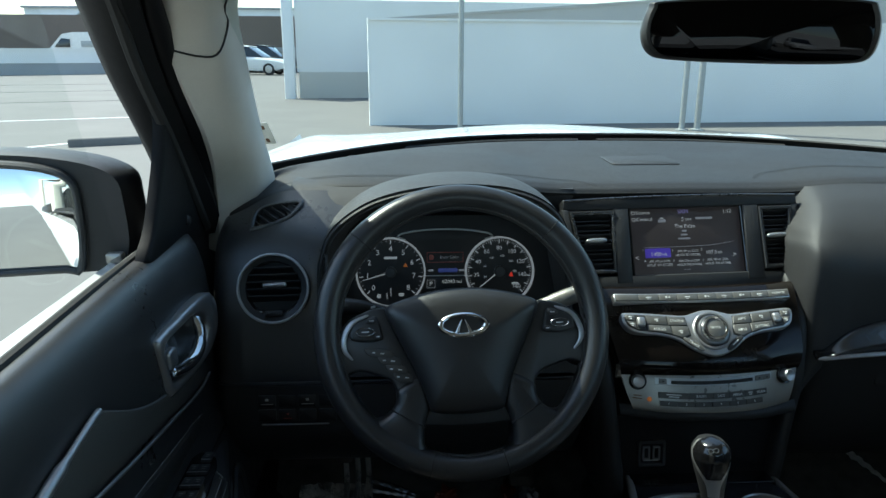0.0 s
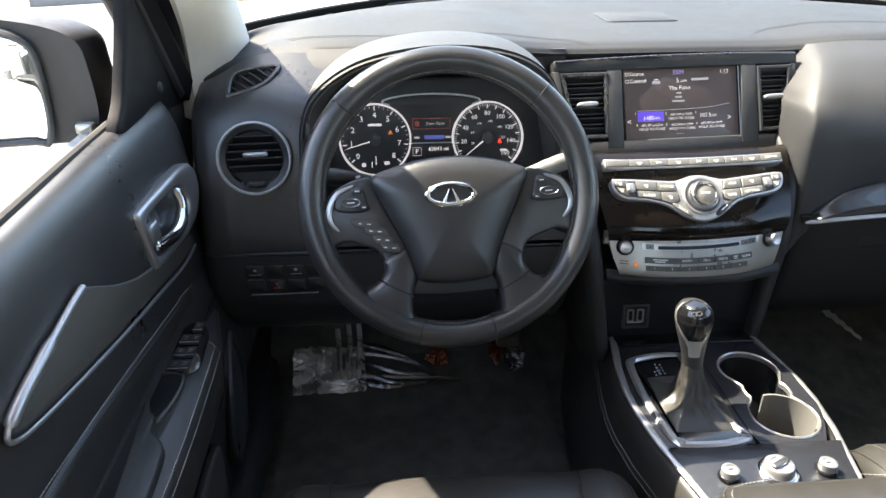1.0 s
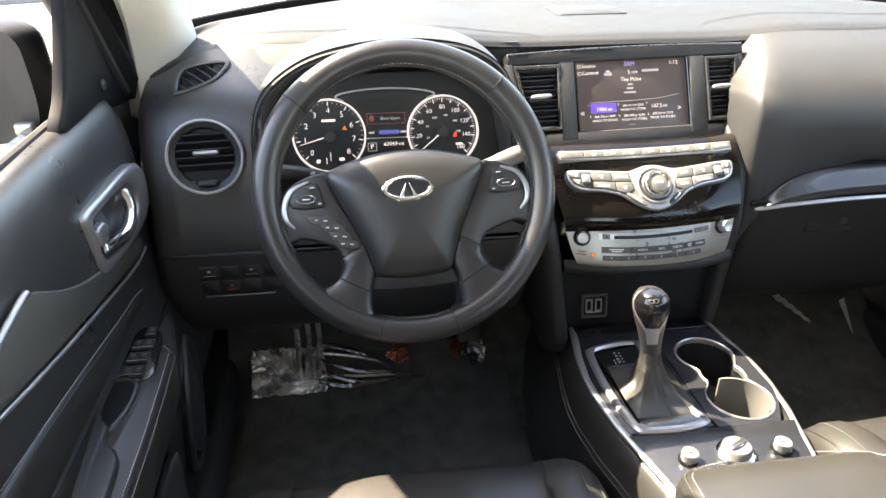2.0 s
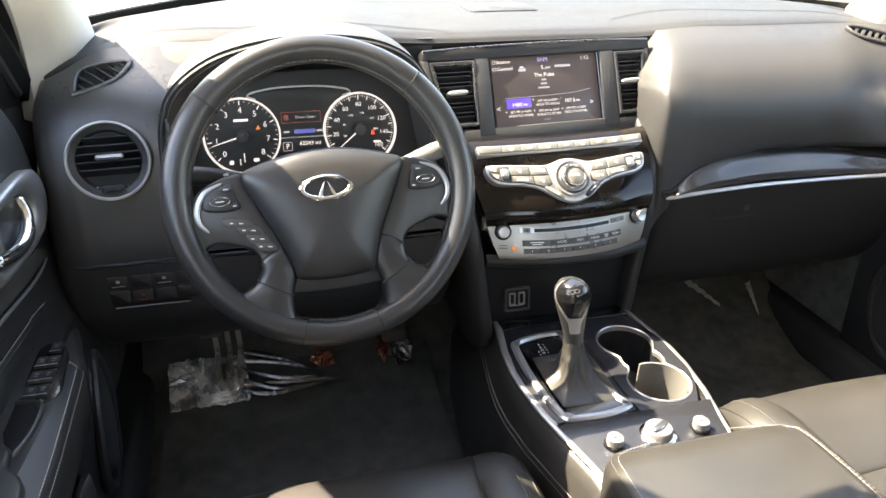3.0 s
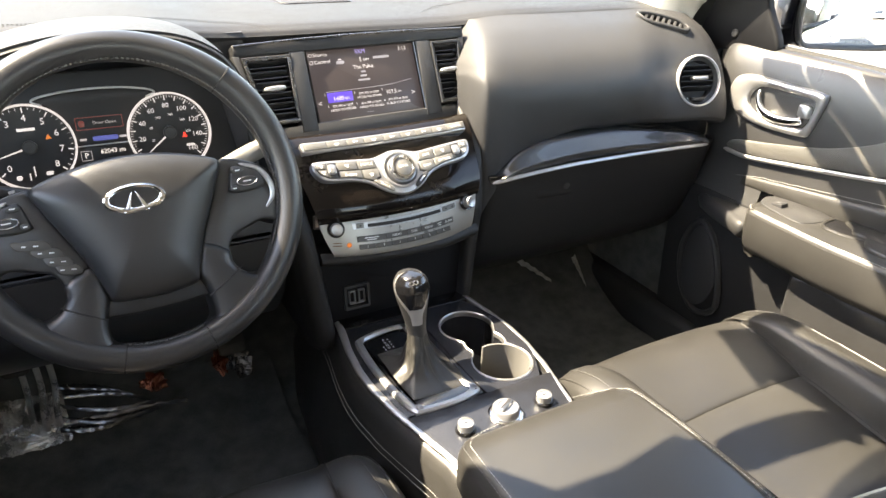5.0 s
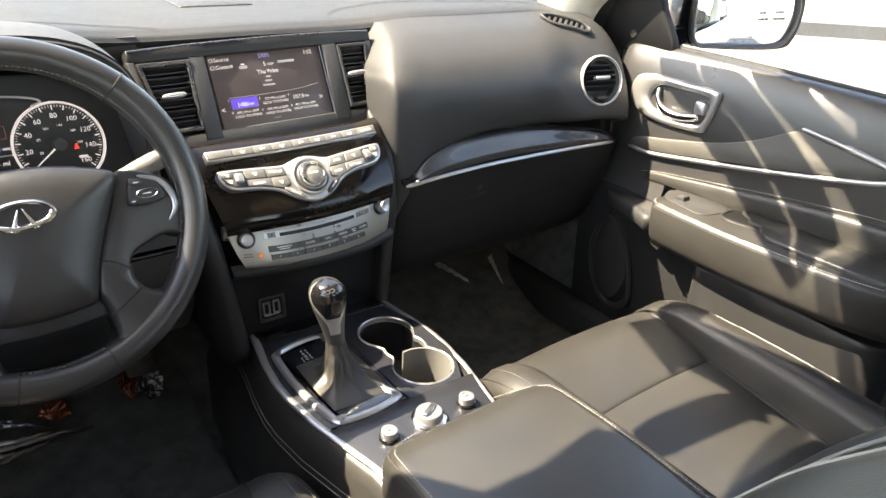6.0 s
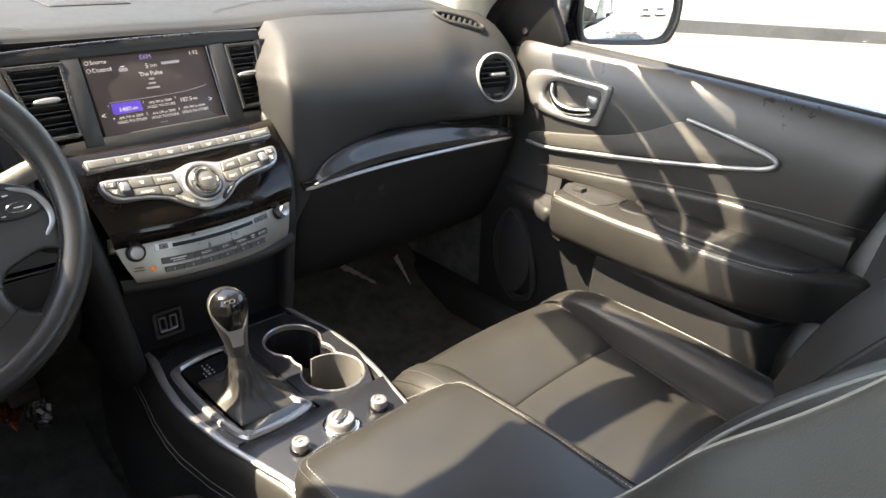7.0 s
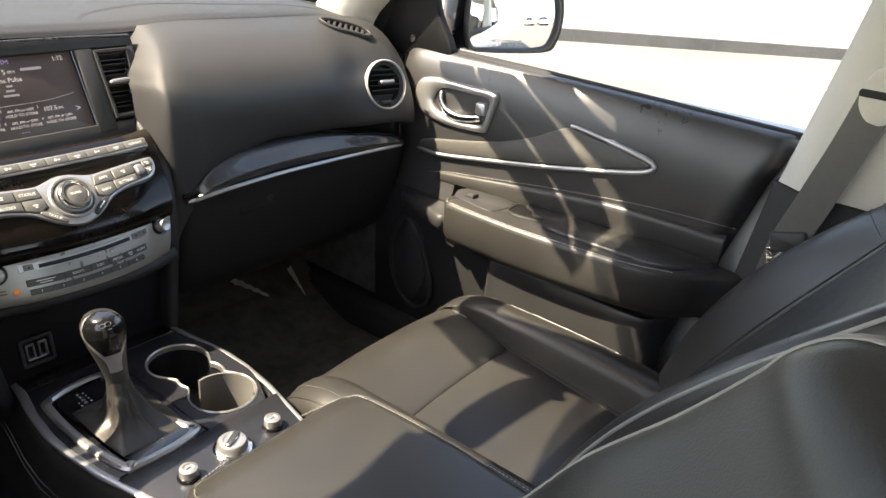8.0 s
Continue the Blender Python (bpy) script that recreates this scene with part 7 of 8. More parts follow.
# ---- front doors ----
def door(side, dz):
    s = "driver" if side < 0 else "passenger"

    def P(x, y, z):
        return V(side * x, y, z + dz)
    root = thing("door_1" if side < 0 else "door_2", P(0.76, -0.2, 0.42), "black " + s + " door panel with leather armrest and silver handle", "car door", "front doors", "structure")
    # main skin
    prof = ((0.735, 0.43), (0.725, 0.55), (0.715, 0.70), (0.725, 0.78), (0.742, 0.84), (0.747, 0.90), (0.744, 0.95), (0.746, 1.0), (0.752, 1.045), (0.762, 1.075), (0.774, 1.090), (0.788, 1.0925), (0.80, 1.088))
    secs = []
    for f in (0.0, 0.04, 0.15, 0.3, 0.45, 0.6, 0.75, 0.9, 0.97, 1.0):
        col = []
        for x, z in prof:
            yr, yf = -0.60 + (1.09 - z) * 0.27, 0.20
            y = yf + (yr - yf) * f
            zz = z - (0.018 * max(0, f - 0.3) if z > 1.03 else 0)
            col.append(P(x + (0.03 if f in (0.0, 1.0) else 0), y, zz))
        secs.append(col)
    grid = surf(secs, 40, 48)
    if side < 0:
        grid = grid[::-1]
    bm = bmesh.new()
    shell(bm, grid, 0.012)
    skin = part("panel", bm, DOORVINYL, root, "", 60)
    # weather strip along the glass
    bm = bmesh.new()
    sweep(bm, [P(0.795, y, 1.092 - 0.018 * max(0, (0.2 - y) / 0.8 - 0.3)) for y in (0.10, -0.1, -0.3, -0.45, -0.6)], 0.006, 8)
    part("window_seal", bm, RUBBER, root)
    # handle: bowl, bezel, lever, lock
    hz = -0.022 if side < 0 else 0.002
    yaw = 0.07 if side < 0 else 0.0
    MH = plane_at(P(0.7440 if side < 0 else 0.7465, 0, 1.0 + hz), (yaw, -side, 0), (side * 0.04, 0, 1)) @ Matrix.Translation((0, -1.0, 0))

    def hp(pts, n=60):
        return [(-side * y, z) for y, z in [(q[0], q[1]) for q in cr(pts, n, True)]]
    ho = [(0.135, 1.0), (0.125, 1.030), (0.09, 1.041), (0.0, 1.041), (-0.055, 1.040), (-0.066, 1.032), (-0.060, 0.995), (-0.052, 0.966), (-0.04, 0.957), (0.03, 0.953), (0.085, 0.957), (0.12, 0.972)]
    hi = [(0.088, 1.0), (0.078, 1.018), (0.055, 1.026), (0.0, 1.027), (-0.040, 1.026), (-0.050, 1.018), (-0.047, 0.995), (-0.042, 0.978), (-0.03, 0.970), (0.02, 0.967), (0.06, 0.972), (0.082, 0.984)]
    bm = bmesh.new()
    bezel(bm, MH, hp(ho), hp(hi), -0.006, 0.0095, 0.004, -0.012)
    bz = part("handle_bezel", bm, SATIN, root, "satin silver bezel of the door handle", 60)
    bm = bmesh.new()
    prism(bm, MH, hp(hi), -0.008, -0.001, 0.0005)
    part("handle_bowl", bm, HARD, root)
    bm = bmesh.new()
    lever = [q + V(yaw * q.y, 0, hz) for q in cr([P(0.745, 0.070, 1.018), P(0.737, 0.064, 1.0), P(0.734, 0.045, 0.982), P(0.735, 0.015, 0.976), P(0.738, -0.018, 0.980), P(0.742, -0.032, 0.984)], 28)]
    sweep(bm, lever, [0.005] + [0.0075] * 8 + [0.009] * 12 + [0.0085] * 6 + [0.006], 10, flat=0.7)
    part("handle_lever", bm, CHROME, root, "curved chrome door lever", 60)
    bm = bmesh.new()
    prism(bm, MH, rrect(0.024, 0.024, 0.005, side * 0.032, 1.003 - 0.001), -0.002, 0.010, 0.003)
    part("lock_tab", bm, SATIN, root)
    # wing shaped trim with silver edge
    tip = [(0.112, 0.894), (0.100, 0.912), (0.02, 0.928), (-0.08, 0.950), (-0.15, 0.975), (-0.205, 1.004), (-0.228, 1.013), (-0.25, 1.010), (-0.32, 1.0), (-0.372, 0.990), (-0.388, 0.985), (-0.380, 0.976), (-0.34, 0.966), (-0.2, 0.937), (-0.05, 0.911), (0.06, 0.894)]
    MT = plane_at(P(0.7455, 0, 0.95), (0, -side, 0), (side * 0.01, 0, 1)) @ Matrix.Translation((0, -0.95, 0))
    o = [(-side * y, z) for y, z in [(q[0], q[1]) for q in cr(tip, 90, True)]]
    bm = bmesh.new()
    prism(bm, MT, o, -0.006, 0.004, 0.002)
    part("trim_inlay", bm, INLAY, root, "dark ribbed trim inlay on the door", 50)
    bm = bmesh.new()
    edge = cr([(0.118, 0.889), (0.06, 0.888), (-0.05, 0.905), (-0.2, 0.931), (-0.34, 0.960), (-0.388, 0.974), (-0.397, 0.986), (-0.375, 0.996), (-0.32, 1.006), (-0.25, 1.0165), (-0.229, 1.018)], 70)
    sweep(bm, [P(0.741, q[0], q[1]) for q in edge], [0.002] + [0.0045 if side > 0 else 0.0024] * 44 + [0.0055] * 12 + [0.0035] * 12 + [0.001], 8, flat=1.0)
    part("silver_edge", bm, SATIN, root, "satin silver edge of the door trim", 60)
    # armrest with switch plate, pull cup and padded lid
    top = 0.820 if side < 0 else 0.838
    AM = Matrix.Translation((0, 0, 0))

    def slim(x):
        return 0.752 - (0.752 - x) * (0.60 if side < 0 else 1.0)

    def ap(pts, n=60, closed=True):
        return [(side * slim(x), y) for x, y in [(q[0], q[1]) for q in cr(pts, n, closed)]]
    ao = [(0.752, -0.018), (0.725, -0.018), (0.690, -0.022), (0.655, -0.030), (0.6415, -0.040), (0.636, -0.055), (0.631, -0.16), (0.628, -0.30), (0.632, -0.42), (0.650, -0.495), (0.69, -0.540), (0.752, -0.550)]
    bm = bmesh.new()
    o = ccw(ap(ao, 70))
    rings = []
    for z, ins in ((top - 0.092, 0.026), (top - 0.086, 0.012), (top - 0.070, 0.004), (top - 0.045, 0.001), (top - 0.010, 0.0), (top - 0.003, 0.003), (top, 0.009)):
        oo = inset(o, ins)
        rings.append([bm.verts.new(V(p[0], p[1], z + dz - 0.03 * max(0, min(1, (p[1] - 0.0) / 0.12)) + 0.012 * max(0, min(1, (-p[1] - 0.2) / 0.3)))) for p in oo])
    quads(bm, rings)
    bm.faces.new(rings[-1])
    bm.faces.new(list(reversed(rings[0])))
    arm = part("armrest", bm, LEATHER, root, "padded leather door armrest", 60)
    line = [P(slim(x) + 0.006, y, top - 0.0015 - 0.03 * max(0, min(1, y / 0.12)) + 0.012 * max(0, min(1, (-y - 0.2) / 0.3))) for x, y in [(q[0], q[1]) for q in cr(ao[3:10], 80)]]
    stitching([q + V(0, 0, 0.0006) for q in line], arm, THREAD, r=0.0008)
    line = [q + V(-side * 0.0055, 0, -0.008) for q in line]
    stitching(line, arm, THREAD if side < 0 else DARKTHREAD, r=0.0007)
    bm = bmesh.new()
    fwd = 0.034 if side < 0 else 0.0
    swo = [(x, y + fwd) for x, y in ((0.718, -0.026), (0.690, -0.030), (0.672, -0.045), (0.664, -0.08), (0.664, -0.135), (0.735, -0.140), (0.735, -0.06))]
    MA = Matrix.Translation((0, 0, top + dz))
    prism(bm, MA, ap(swo, 40), -0.004, 0.0035, 0.001)
    plate = part("switch_plate", bm, PIANO if side < 0 else PLASTIC, arm, "window switch plate")
    for k in range(4 if side < 0 else 1):
        for c in range(2 if (side < 0 and k > 0) else 1):
            bm = bmesh.new()
            y = -0.004 - 0.0285 * k if side < 0 else -0.065
            x = 0.690 + 0.021 * c + (0.004 if k == 0 else 0)
            MK = MA @ Matrix.Translation((side * slim(x), y, 0.003)) @ Matrix.Rotation(radians(-5 if side < 0 else -12), 4, 'X')
            prism(bm, MK, rrect(0.0128 if side < 0 else 0.020, 0.0225, 0.0015), -0.003, 0.0034 if side < 0 else 0.0055, 0.001)
            sw = part("window_switch", bm, HARD, plate)
            if side < 0:
                bars(MK @ Matrix.Translation((0, 0, 0.0034)), [(0, -0.0100, 0.0125, 0.0014)], SATIN, sw, "silver_lip")
            bars(MK @ Matrix.Translation((0, 0, 0.0034 if side < 0 else 0.0055)), [(0, 0.003, 0.005, 0.0018), (0, -0.002, 0.004, 0.0012)], PIPETHREAD, sw)
    bm = bmesh.new()
    cup = [(x, y + fwd * 1.3) for x, y in ((0.735, -0.150), (0.700, -0.152), (0.682, -0.165), (0.684, -0.205), (0.70, -0.240), (0.738, -0.245))]
    # raised dark slab: the recess's shade is put into its colour
    prism(bm, MA, ap(cup, 36), -0.003, 0.0042, 0.0004)
    pc = part("pull_cup_shade", bm, BLACKTRIM, arm, "raised dark slab standing in for the shaded pull cup")
    bm = bmesh.new()
    lip = [MA @ V(side * slim(x), y, 0.0036) for x, y in [(q[0], q[1]) for q in cr(cup[:5], 24)]]
    sweep(bm, lip, [0.0015] + [0.0034] * 22 + [0.0015], 8)
    part("lip", bm, LEATHER, pc)
    bm = bmesh.new()
    lid = [(x, y - (0.0 if side < 0 else 0.022 * (1 + y / 0.52))) for x, y in ((0.742, -0.178), (0.715, -0.180), (0.700, -0.192), (0.694, -0.215), (0.668, -0.235), (0.656, -0.27), (0.652, -0.42), (0.664, -0.49), (0.70, -0.515), (0.742, -0.52))]
    prism(bm, MA @ Matrix.Rotation(radians(-1.6), 4, 'X') @ Matrix.Translation((0, 0, -0.003)), ap(lid, 60), -0.008, 0.008, 0.004)
    part("padded_lid", bm, LEATHER, arm, "padded lid behind the pull cup", 60)
    # low fin running forward from the armrest
    bm = bmesh.new()
    fin = ccw(ap([(0.752, 0.150), (0.722, 0.140), (0.690, 0.085), (0.662, 0.02), (0.645, -0.030), (0.70, -0.05), (0.752, -0.05)], 50))
    fr_ = []
    for z, ins in ((0.765, 0.012), (0.772, 0.004), (0.790, 0.0), (0.799, 0.003), (0.802, 0.008)):
        fr_.append([bm.verts.new(V(p[0], p[1], z + dz - 0.10 * max(0.0, p[1]))) for p in inset(fin, ins)])
    quads(bm, fr_)
    bm.faces.new(fr_[-1])
    bm.faces.new(list(reversed(fr_[0])))
    part("armrest_fin", bm, PLASTIC, arm, "", 60)
    # stitched upper seam
    for k, (dzz, th) in enumerate(((0.0, THREAD), (-0.008, DARKTHREAD))):
        pts = cr([(0.10, 0.838), (0.03, 0.856), (-0.1, 0.876), (-0.24, 0.896), (-0.40, 0.914), (-0.555, 0.922)], 70)
        stitching([P(0.741 + 0.002 * (q[1] < 0.86), q[0], q[1] + dzz) for q in pts], skin, th)
    # ledge over the armrest (padded insert)
    bm = bmesh.new()
    ins = []
    for y in (0.06, 0.0, -0.15, -0.3, -0.45, -0.54):
        h = 0.838 + 0.055 * max(0.0, min(1, (0.10 - y) / 0.45))
        ins.append([P(0.748, y, 0.82), P(0.742, y, 0.83), P(0.739, y, h - 0.01), P(0.743, y, h + 0.006), P(0.752, y, h + 0.010)])
    g2 = surf(ins, 24, 10)
    if side < 0:
        g2 = g2[::-1]
    shell(bm, g2, 0.01)
    part("padded_insert", bm, LEATHER, root, "stitched leather door insert", 60)
    # added dark sheet over the lower front skin, ahead of the map pocket
    bm = bmesh.new()
    g4 = surf([[P(x - 0.003, y, z) for x, z in ((0.733, 0.45), (0.725, 0.55), (0.7155, 0.68), (0.7175, 0.74), (0.7245, 0.78), (0.728, 0.80))] for y in (0.198, 0.16, 0.05, -0.05, -0.13, -0.20)], 16, 24)
    if side < 0:
        g4 = g4[::-1]
    shell(bm, g4, 0.004)
    part("lower_dark_sheet", bm, GLOVEBLACK, root, "added matt black sheet over the lower door front", 60)
    # map pocket
    bm = bmesh.new()
    rows = []
    for y in (-0.125, -0.135, -0.16, -0.25, -0.35, -0.46, -0.49):
        k = 1.0 if -0.47 < y < -0.13 else 0.2
        topz = 0.735 if y < -0.13 else 0.72
        rows.append([P(0.735, y, 0.45), P(0.735 - 0.045 * k, y, 0.47), P(0.735 - 0.060 * k, y, 0.56), P(0.735 - 0.058 * k, y, (0.56 + topz) / 2), P(0.735 - 0.058 * k, y, topz - 0.008), P(0.735 - 0.052 * k, y, topz), P(0.735 - 0.046 * k, y, topz - 0.004)])
    g3 = surf(rows, 30, 22)
    if side < 0:
        g3 = g3[::-1]
    shell(bm, g3, 0.006)
    part("map_pocket", bm, HARD, root, "moulded map pocket of the door", 60)
    bm = bmesh.new()
    sweep(bm, cr([P(0.712, 0.112, 0.735), P(0.708, 0.065, 0.705), P(0.708, 0.034, 0.63), P(0.711, 0.030, 0.56), P(0.714, 0.080, 0.530), P(0.714, 0.128, 0.575), P(0.712, 0.145, 0.66)], 44, True), 0.007, 8, closed=True)
    part("pocket_rim", bm, HARD, root)
    bm = bmesh.new()
    prism(bm, plane_at(P(0.715, 0.090, 0.637), (0, -side, 0), (0, 0, 1)), ellipse(0.048, 0.095, 40), 0.0, 0.006, 0.003)
    part("speaker_grille", bm, PLASTIC, root, "round speaker grille")
    # sail panel at the mirror
    bm = bmesh.new()
    sail = [(0.015, 1.085), (0.20, 1.065), (0.33, 1.06), (0.27, 1.19), (0.18, 1.31), (0.10, 1.395), (0.085, 1.40), (0.112, 1.30), (0.102, 1.22), (0.048, 1.13)]
    if side > 0:
        sail = [(0.075, 1.085), (0.20, 1.07), (0.27, 1.07), (0.24, 1.16), (0.17, 1.27), (0.10, 1.36), (0.09, 1.36), (0.125, 1.25), (0.115, 1.17)]
    MSL = plane_at(P(0.776, 0, 1.1), (0, -side, 0), (side * -0.02, 0, 1)) @ Matrix.Translation((0, -1.1, 0))
    prism(bm, MSL, [(-side * y, z) for y, z in [(q[0], q[1]) for q in cr(sail, 50, True)]], -0.01, 0.006, 0.005)
    sp = part("sail_panel", bm, BLACKTRIM, root, "black mirror sail panel", 60)
    bm = bmesh.new()
    lathe(bm, MSL @ Matrix.Translation((-side * 0.175, 1.105, 0.006)), [(0.008, 0), (0.008, 0.002), (0.006, 0.004), (0, 0.0045)], 18)
    part("button", bm, HARD, sp)


door(-1, 0.0)
door(1, -0.008)


def wing_mirror(side):
    root = thing("wing_mirror", (side * 0.82, 0.14, 1.06), "black gloss door mirror with clear glass", "door mirror", "door mirrors")
    outline = [(-0.135, -0.055), (-0.140, 0.02), (-0.125, 0.062), (-0.05, 0.082), (0.06, 0.085), (0.128, 0.068), (0.15, 0.01), (0.14, -0.05), (0.10, -0.072), (-0.08, -0.072)]
    if side < 0:
        body, tilt = Matrix.Translation((-0.962, 0.085, 1.128)), 1.0
        glass_m = plane_at((-0.962, 0.073, 1.128), (1, 0.13, 0), (0, 0.0, 1))
        go = [(0.075, -0.058), (0.080, 0.02), (0.070, 0.055), (0.02, 0.070), (-0.06, 0.072), (-0.118, 0.058), (-0.137, 0.01), (-0.128, -0.045), (-0.09, -0.062), (0.05, -0.062)]
    else:
        body, tilt = Matrix.Translation((0.972, 0.062, 1.146)) @ Matrix.Rotation(radians(-25.5), 4, 'Z'), 0.9
        glass_m = body @ plane_at((0, -0.006, 0), (1, 0, 0), (0, 0.05, 1))
        go = [(-0.108, -0.052), (-0.116, 0.02), (-0.104, 0.056), (-0.05, 0.070), (0.04, 0.072), (0.090, 0.060), (0.110, 0.012), (0.100, -0.040), (0.066, -0.060), (-0.06, -0.063)]
    bm = bmesh.new()
    rings = []
    for y, sc, dx in ((0.0, 1.0, 0.0), (0.015, 1.03, 0.0), (0.065, 1.02, 0.0), (0.115, 0.86, -0.005), (0.15, 0.58, -0.01), (0.165, 0.25, -0.015)):
        rings.append([body @ V(side * (p[0] * sc * tilt + dx), y, p[1] * sc) for p in cr(outline, 48, True)])
    loft(bm, rings)
    part("housing", bm, SLAT if side < 0 else BLACKPAINT, root, "gloss black mirror housing", 60)
    oo = [(p[0], p[1]) for p in cr(go, 48, True)]
    bm = bmesh.new()
    prism(bm, glass_m, oo, -0.004, 0.004, 0.001)
    gl = part("mirror_glass", bm, MIRROR, root, "clear mirror glass")
    bm = bmesh.new()
    bezel(bm, glass_m, inset(ccw(oo), -0.008), ccw(oo), -0.006, 0.010, 0.003)
    part("glass_rim", bm, PLASTIC, root)
    if side > 0:
        lettering("OBJECTS IN MIRROR ARE", glass_m @ Matrix.Translation((-0.020, -0.046, 0.0043)), 0.0076, WALLGREY, gl)
        lettering("CLOSER THAN THEY APPEAR", glass_m @ Matrix.Translation((-0.020, -0.0555, 0.0043)), 0.0076, WALLGREY, gl)
    bm = bmesh.new()
    sweep(bm, [V(side * 0.80, 0.16, 1.06), V(side * 0.84, 0.16, 1.062), V(side * 0.88, 0.16, 1.075)], [0.035, 0.03, 0.03], 12)
    part("foot", bm, BLACKPAINT, root)
    if side < 0:
        bm = bmesh.new()
        prism(bm, plane_at((-0.835, 0.075, 1.080), (1, 0, 0), (0, 0, 1)), rrect(0.022, 0.014, 0.003), 0, 0.012, 0.003)
        part("side_repeater", bm, SILVER, root)


wing_mirror(-1)
wing_mirror(1)

# ---- front seats ----
# driver's backrest: height along it, half width, depth of the middle and of the bolsters, seam
DRIVER_BACK = [(-0.06, 0.20, 0.0, 0.0, 0.13), (0.02, 0.225, 0.0, 0.03, 0.135), (0.12, 0.238, -0.005, 0.046, 0.14), (0.24, 0.242, -0.008, 0.050, 0.14), (0.36, 0.242, -0.014, 0.040, 0.14), (0.425, 0.242, -0.022, 0.0263, 0.14),
               (0.47, 0.242, -0.030, 0.0166, 0.14), (0.518, 0.242, -0.042, -0.0007, 0.14), (0.555, 0.242, -0.052, -0.0114, 0.14), (0.572, 0.2415, -0.056, -0.0150, 0.14), (0.589, 0.240, -0.064, -0.0265, 0.135), (0.602, 0.230, -0.075, -0.052, 0.12)]


def seat(xs, lean, label, slide=0.0):
    root = thing("front_seat", (xs, -0.4, 0.42), label, "car seat", "front seats")

    def ring(y, w, zc, zb, z0, seam):
        """Cross-section from the left bottom over the top: bolsters zb, middle zc."""
        pts = [(-w, z0), (-w - 0.008, (z0 + zb) / 2), (-w + 0.001, zb - 0.036), (-w + 0.015, zb - 0.012), (-w + 0.042, zb), (-w + 0.078, zb - 0.005), (-seam, zc + 0.004), (-seam + 0.012, zc), (-0.06, zc + 0.006), (0.06, zc + 0.006),
               (seam - 0.012, zc), (seam, zc + 0.004), (w - 0.078, zb - 0.005), (w - 0.042, zb), (w - 0.015, zb - 0.012), (w - 0.001, zb - 0.036), (w + 0.008, (z0 + zb) / 2), (w, z0)]
        return [V(xs + x, y + slide, z) for x, z in pts]
    S = [(-0.72, 0.20, 0.62, 0.64, 0.50, 0.13), (-0.62, 0.225, 0.628, 0.672, 0.49, 0.135), (-0.45, 0.235, 0.638, 0.683, 0.48, 0.140), (-0.30, 0.238, 0.652, 0.685, 0.48, 0.145), (-0.288, 0.238, 0.648, 0.685, 0.48, 0.145), (-0.276, 0.238, 0.656, 0.684, 0.48, 0.147),
         (-0.20, 0.238, 0.668, 0.682, 0.48, 0.155), (-0.15, 0.236, 0.668, 0.676, 0.48, 0.160), (-0.122, 0.230, 0.658, 0.662, 0.48, 0.163), (-0.108, 0.222, 0.635, 0.638, 0.49, 0.165), (-0.104, 0.215, 0.60, 0.60, 0.49, 0.165), (-0.115, 0.205, 0.52, 0.52, 0.47, 0.16)]
    # the passenger cushion has fuller bolsters
    if xs > 0:
        S = [(y, w, zc, zb + 0.018 * max(0.0, min(1.0, (-0.115 - y) / 0.08)), z0, seam) for y, w, zc, zb, z0, seam in S]
    secs = [ring(*a) for a in S]
    rows = [cr(q, 46) for q in secs]
    bm = bmesh.new()
    cols = [cr([r[k] for r in rows], 60) for k in range(46)]
    rings = [[cols[k][r] for k in range(46)] for r in range(60)]
    loft(bm, rings)
    cush = part("cushion", bm, LEATHER, root, "black leather seat cushion", 70)

    def top_at(k, r0=0, r1=60):
        return [rings[r][k] + V(0, 0, 0.0012) for r in range(r0, r1)]
    # piping and seams
    for k0 in (8, 37):
        bm = bmesh.new()
        sweep(bm, [rings[r][k0] + V(0, 0, 0.0002) for r in range(6, 56)], 0.0015, 6)
        part("piping", bm, LEATHER, cush)
        stitching([rings[r][k0 + (2 if k0 == 8 else -2)] + V(0, 0, 0.0008) for r in range(6, 52)], cush, DARKTHREAD)
    for k0 in (16, 29):
        bm = bmesh.new()
        sweep(bm, [rings[r][k0] + V(0, 0, -0.0002) for r in range(4, 54)], 0.0013, 5)
        part("seam", bm, RUBBER, cush)
    rc = min(range(60), key=lambda r: abs(rings[r][22].y - slide + 0.288))
    stitching([rings[rc][k] + V(0, 0.004, 0.0012) for k in range(16, 30)], cush, DARKTHREAD)
    # base
    bm = bmesh.new()
    box(bm, (xs, -0.42 + slide, 0.46), (0.40, 0.48, 0.07), None, 0.02)
    part("seat_base", bm, PLASTIC, root)
    bm = bmesh.new()
    sgn = 1 if xs > 0 else -1
    box(bm, (xs + sgn * 0.245, -0.42 + slide, 0.545), (0.03, 0.40, 0.10), None, 0.012)
    part("side_shield", bm, PLASTIC, root)
    # backrest
    a = radians(lean)
    B = plane_at((xs, -0.548 + slide, 0.66), (1, 0, 0), (0, -math.sin(a), math.cos(a)))
    n = B.to_3x3() @ V(0, 0, 1)
    if n.y < 0:
        B = plane_at((xs, -0.548 + slide, 0.66), (-1, 0, 0), (0, -math.sin(a), math.cos(a)))
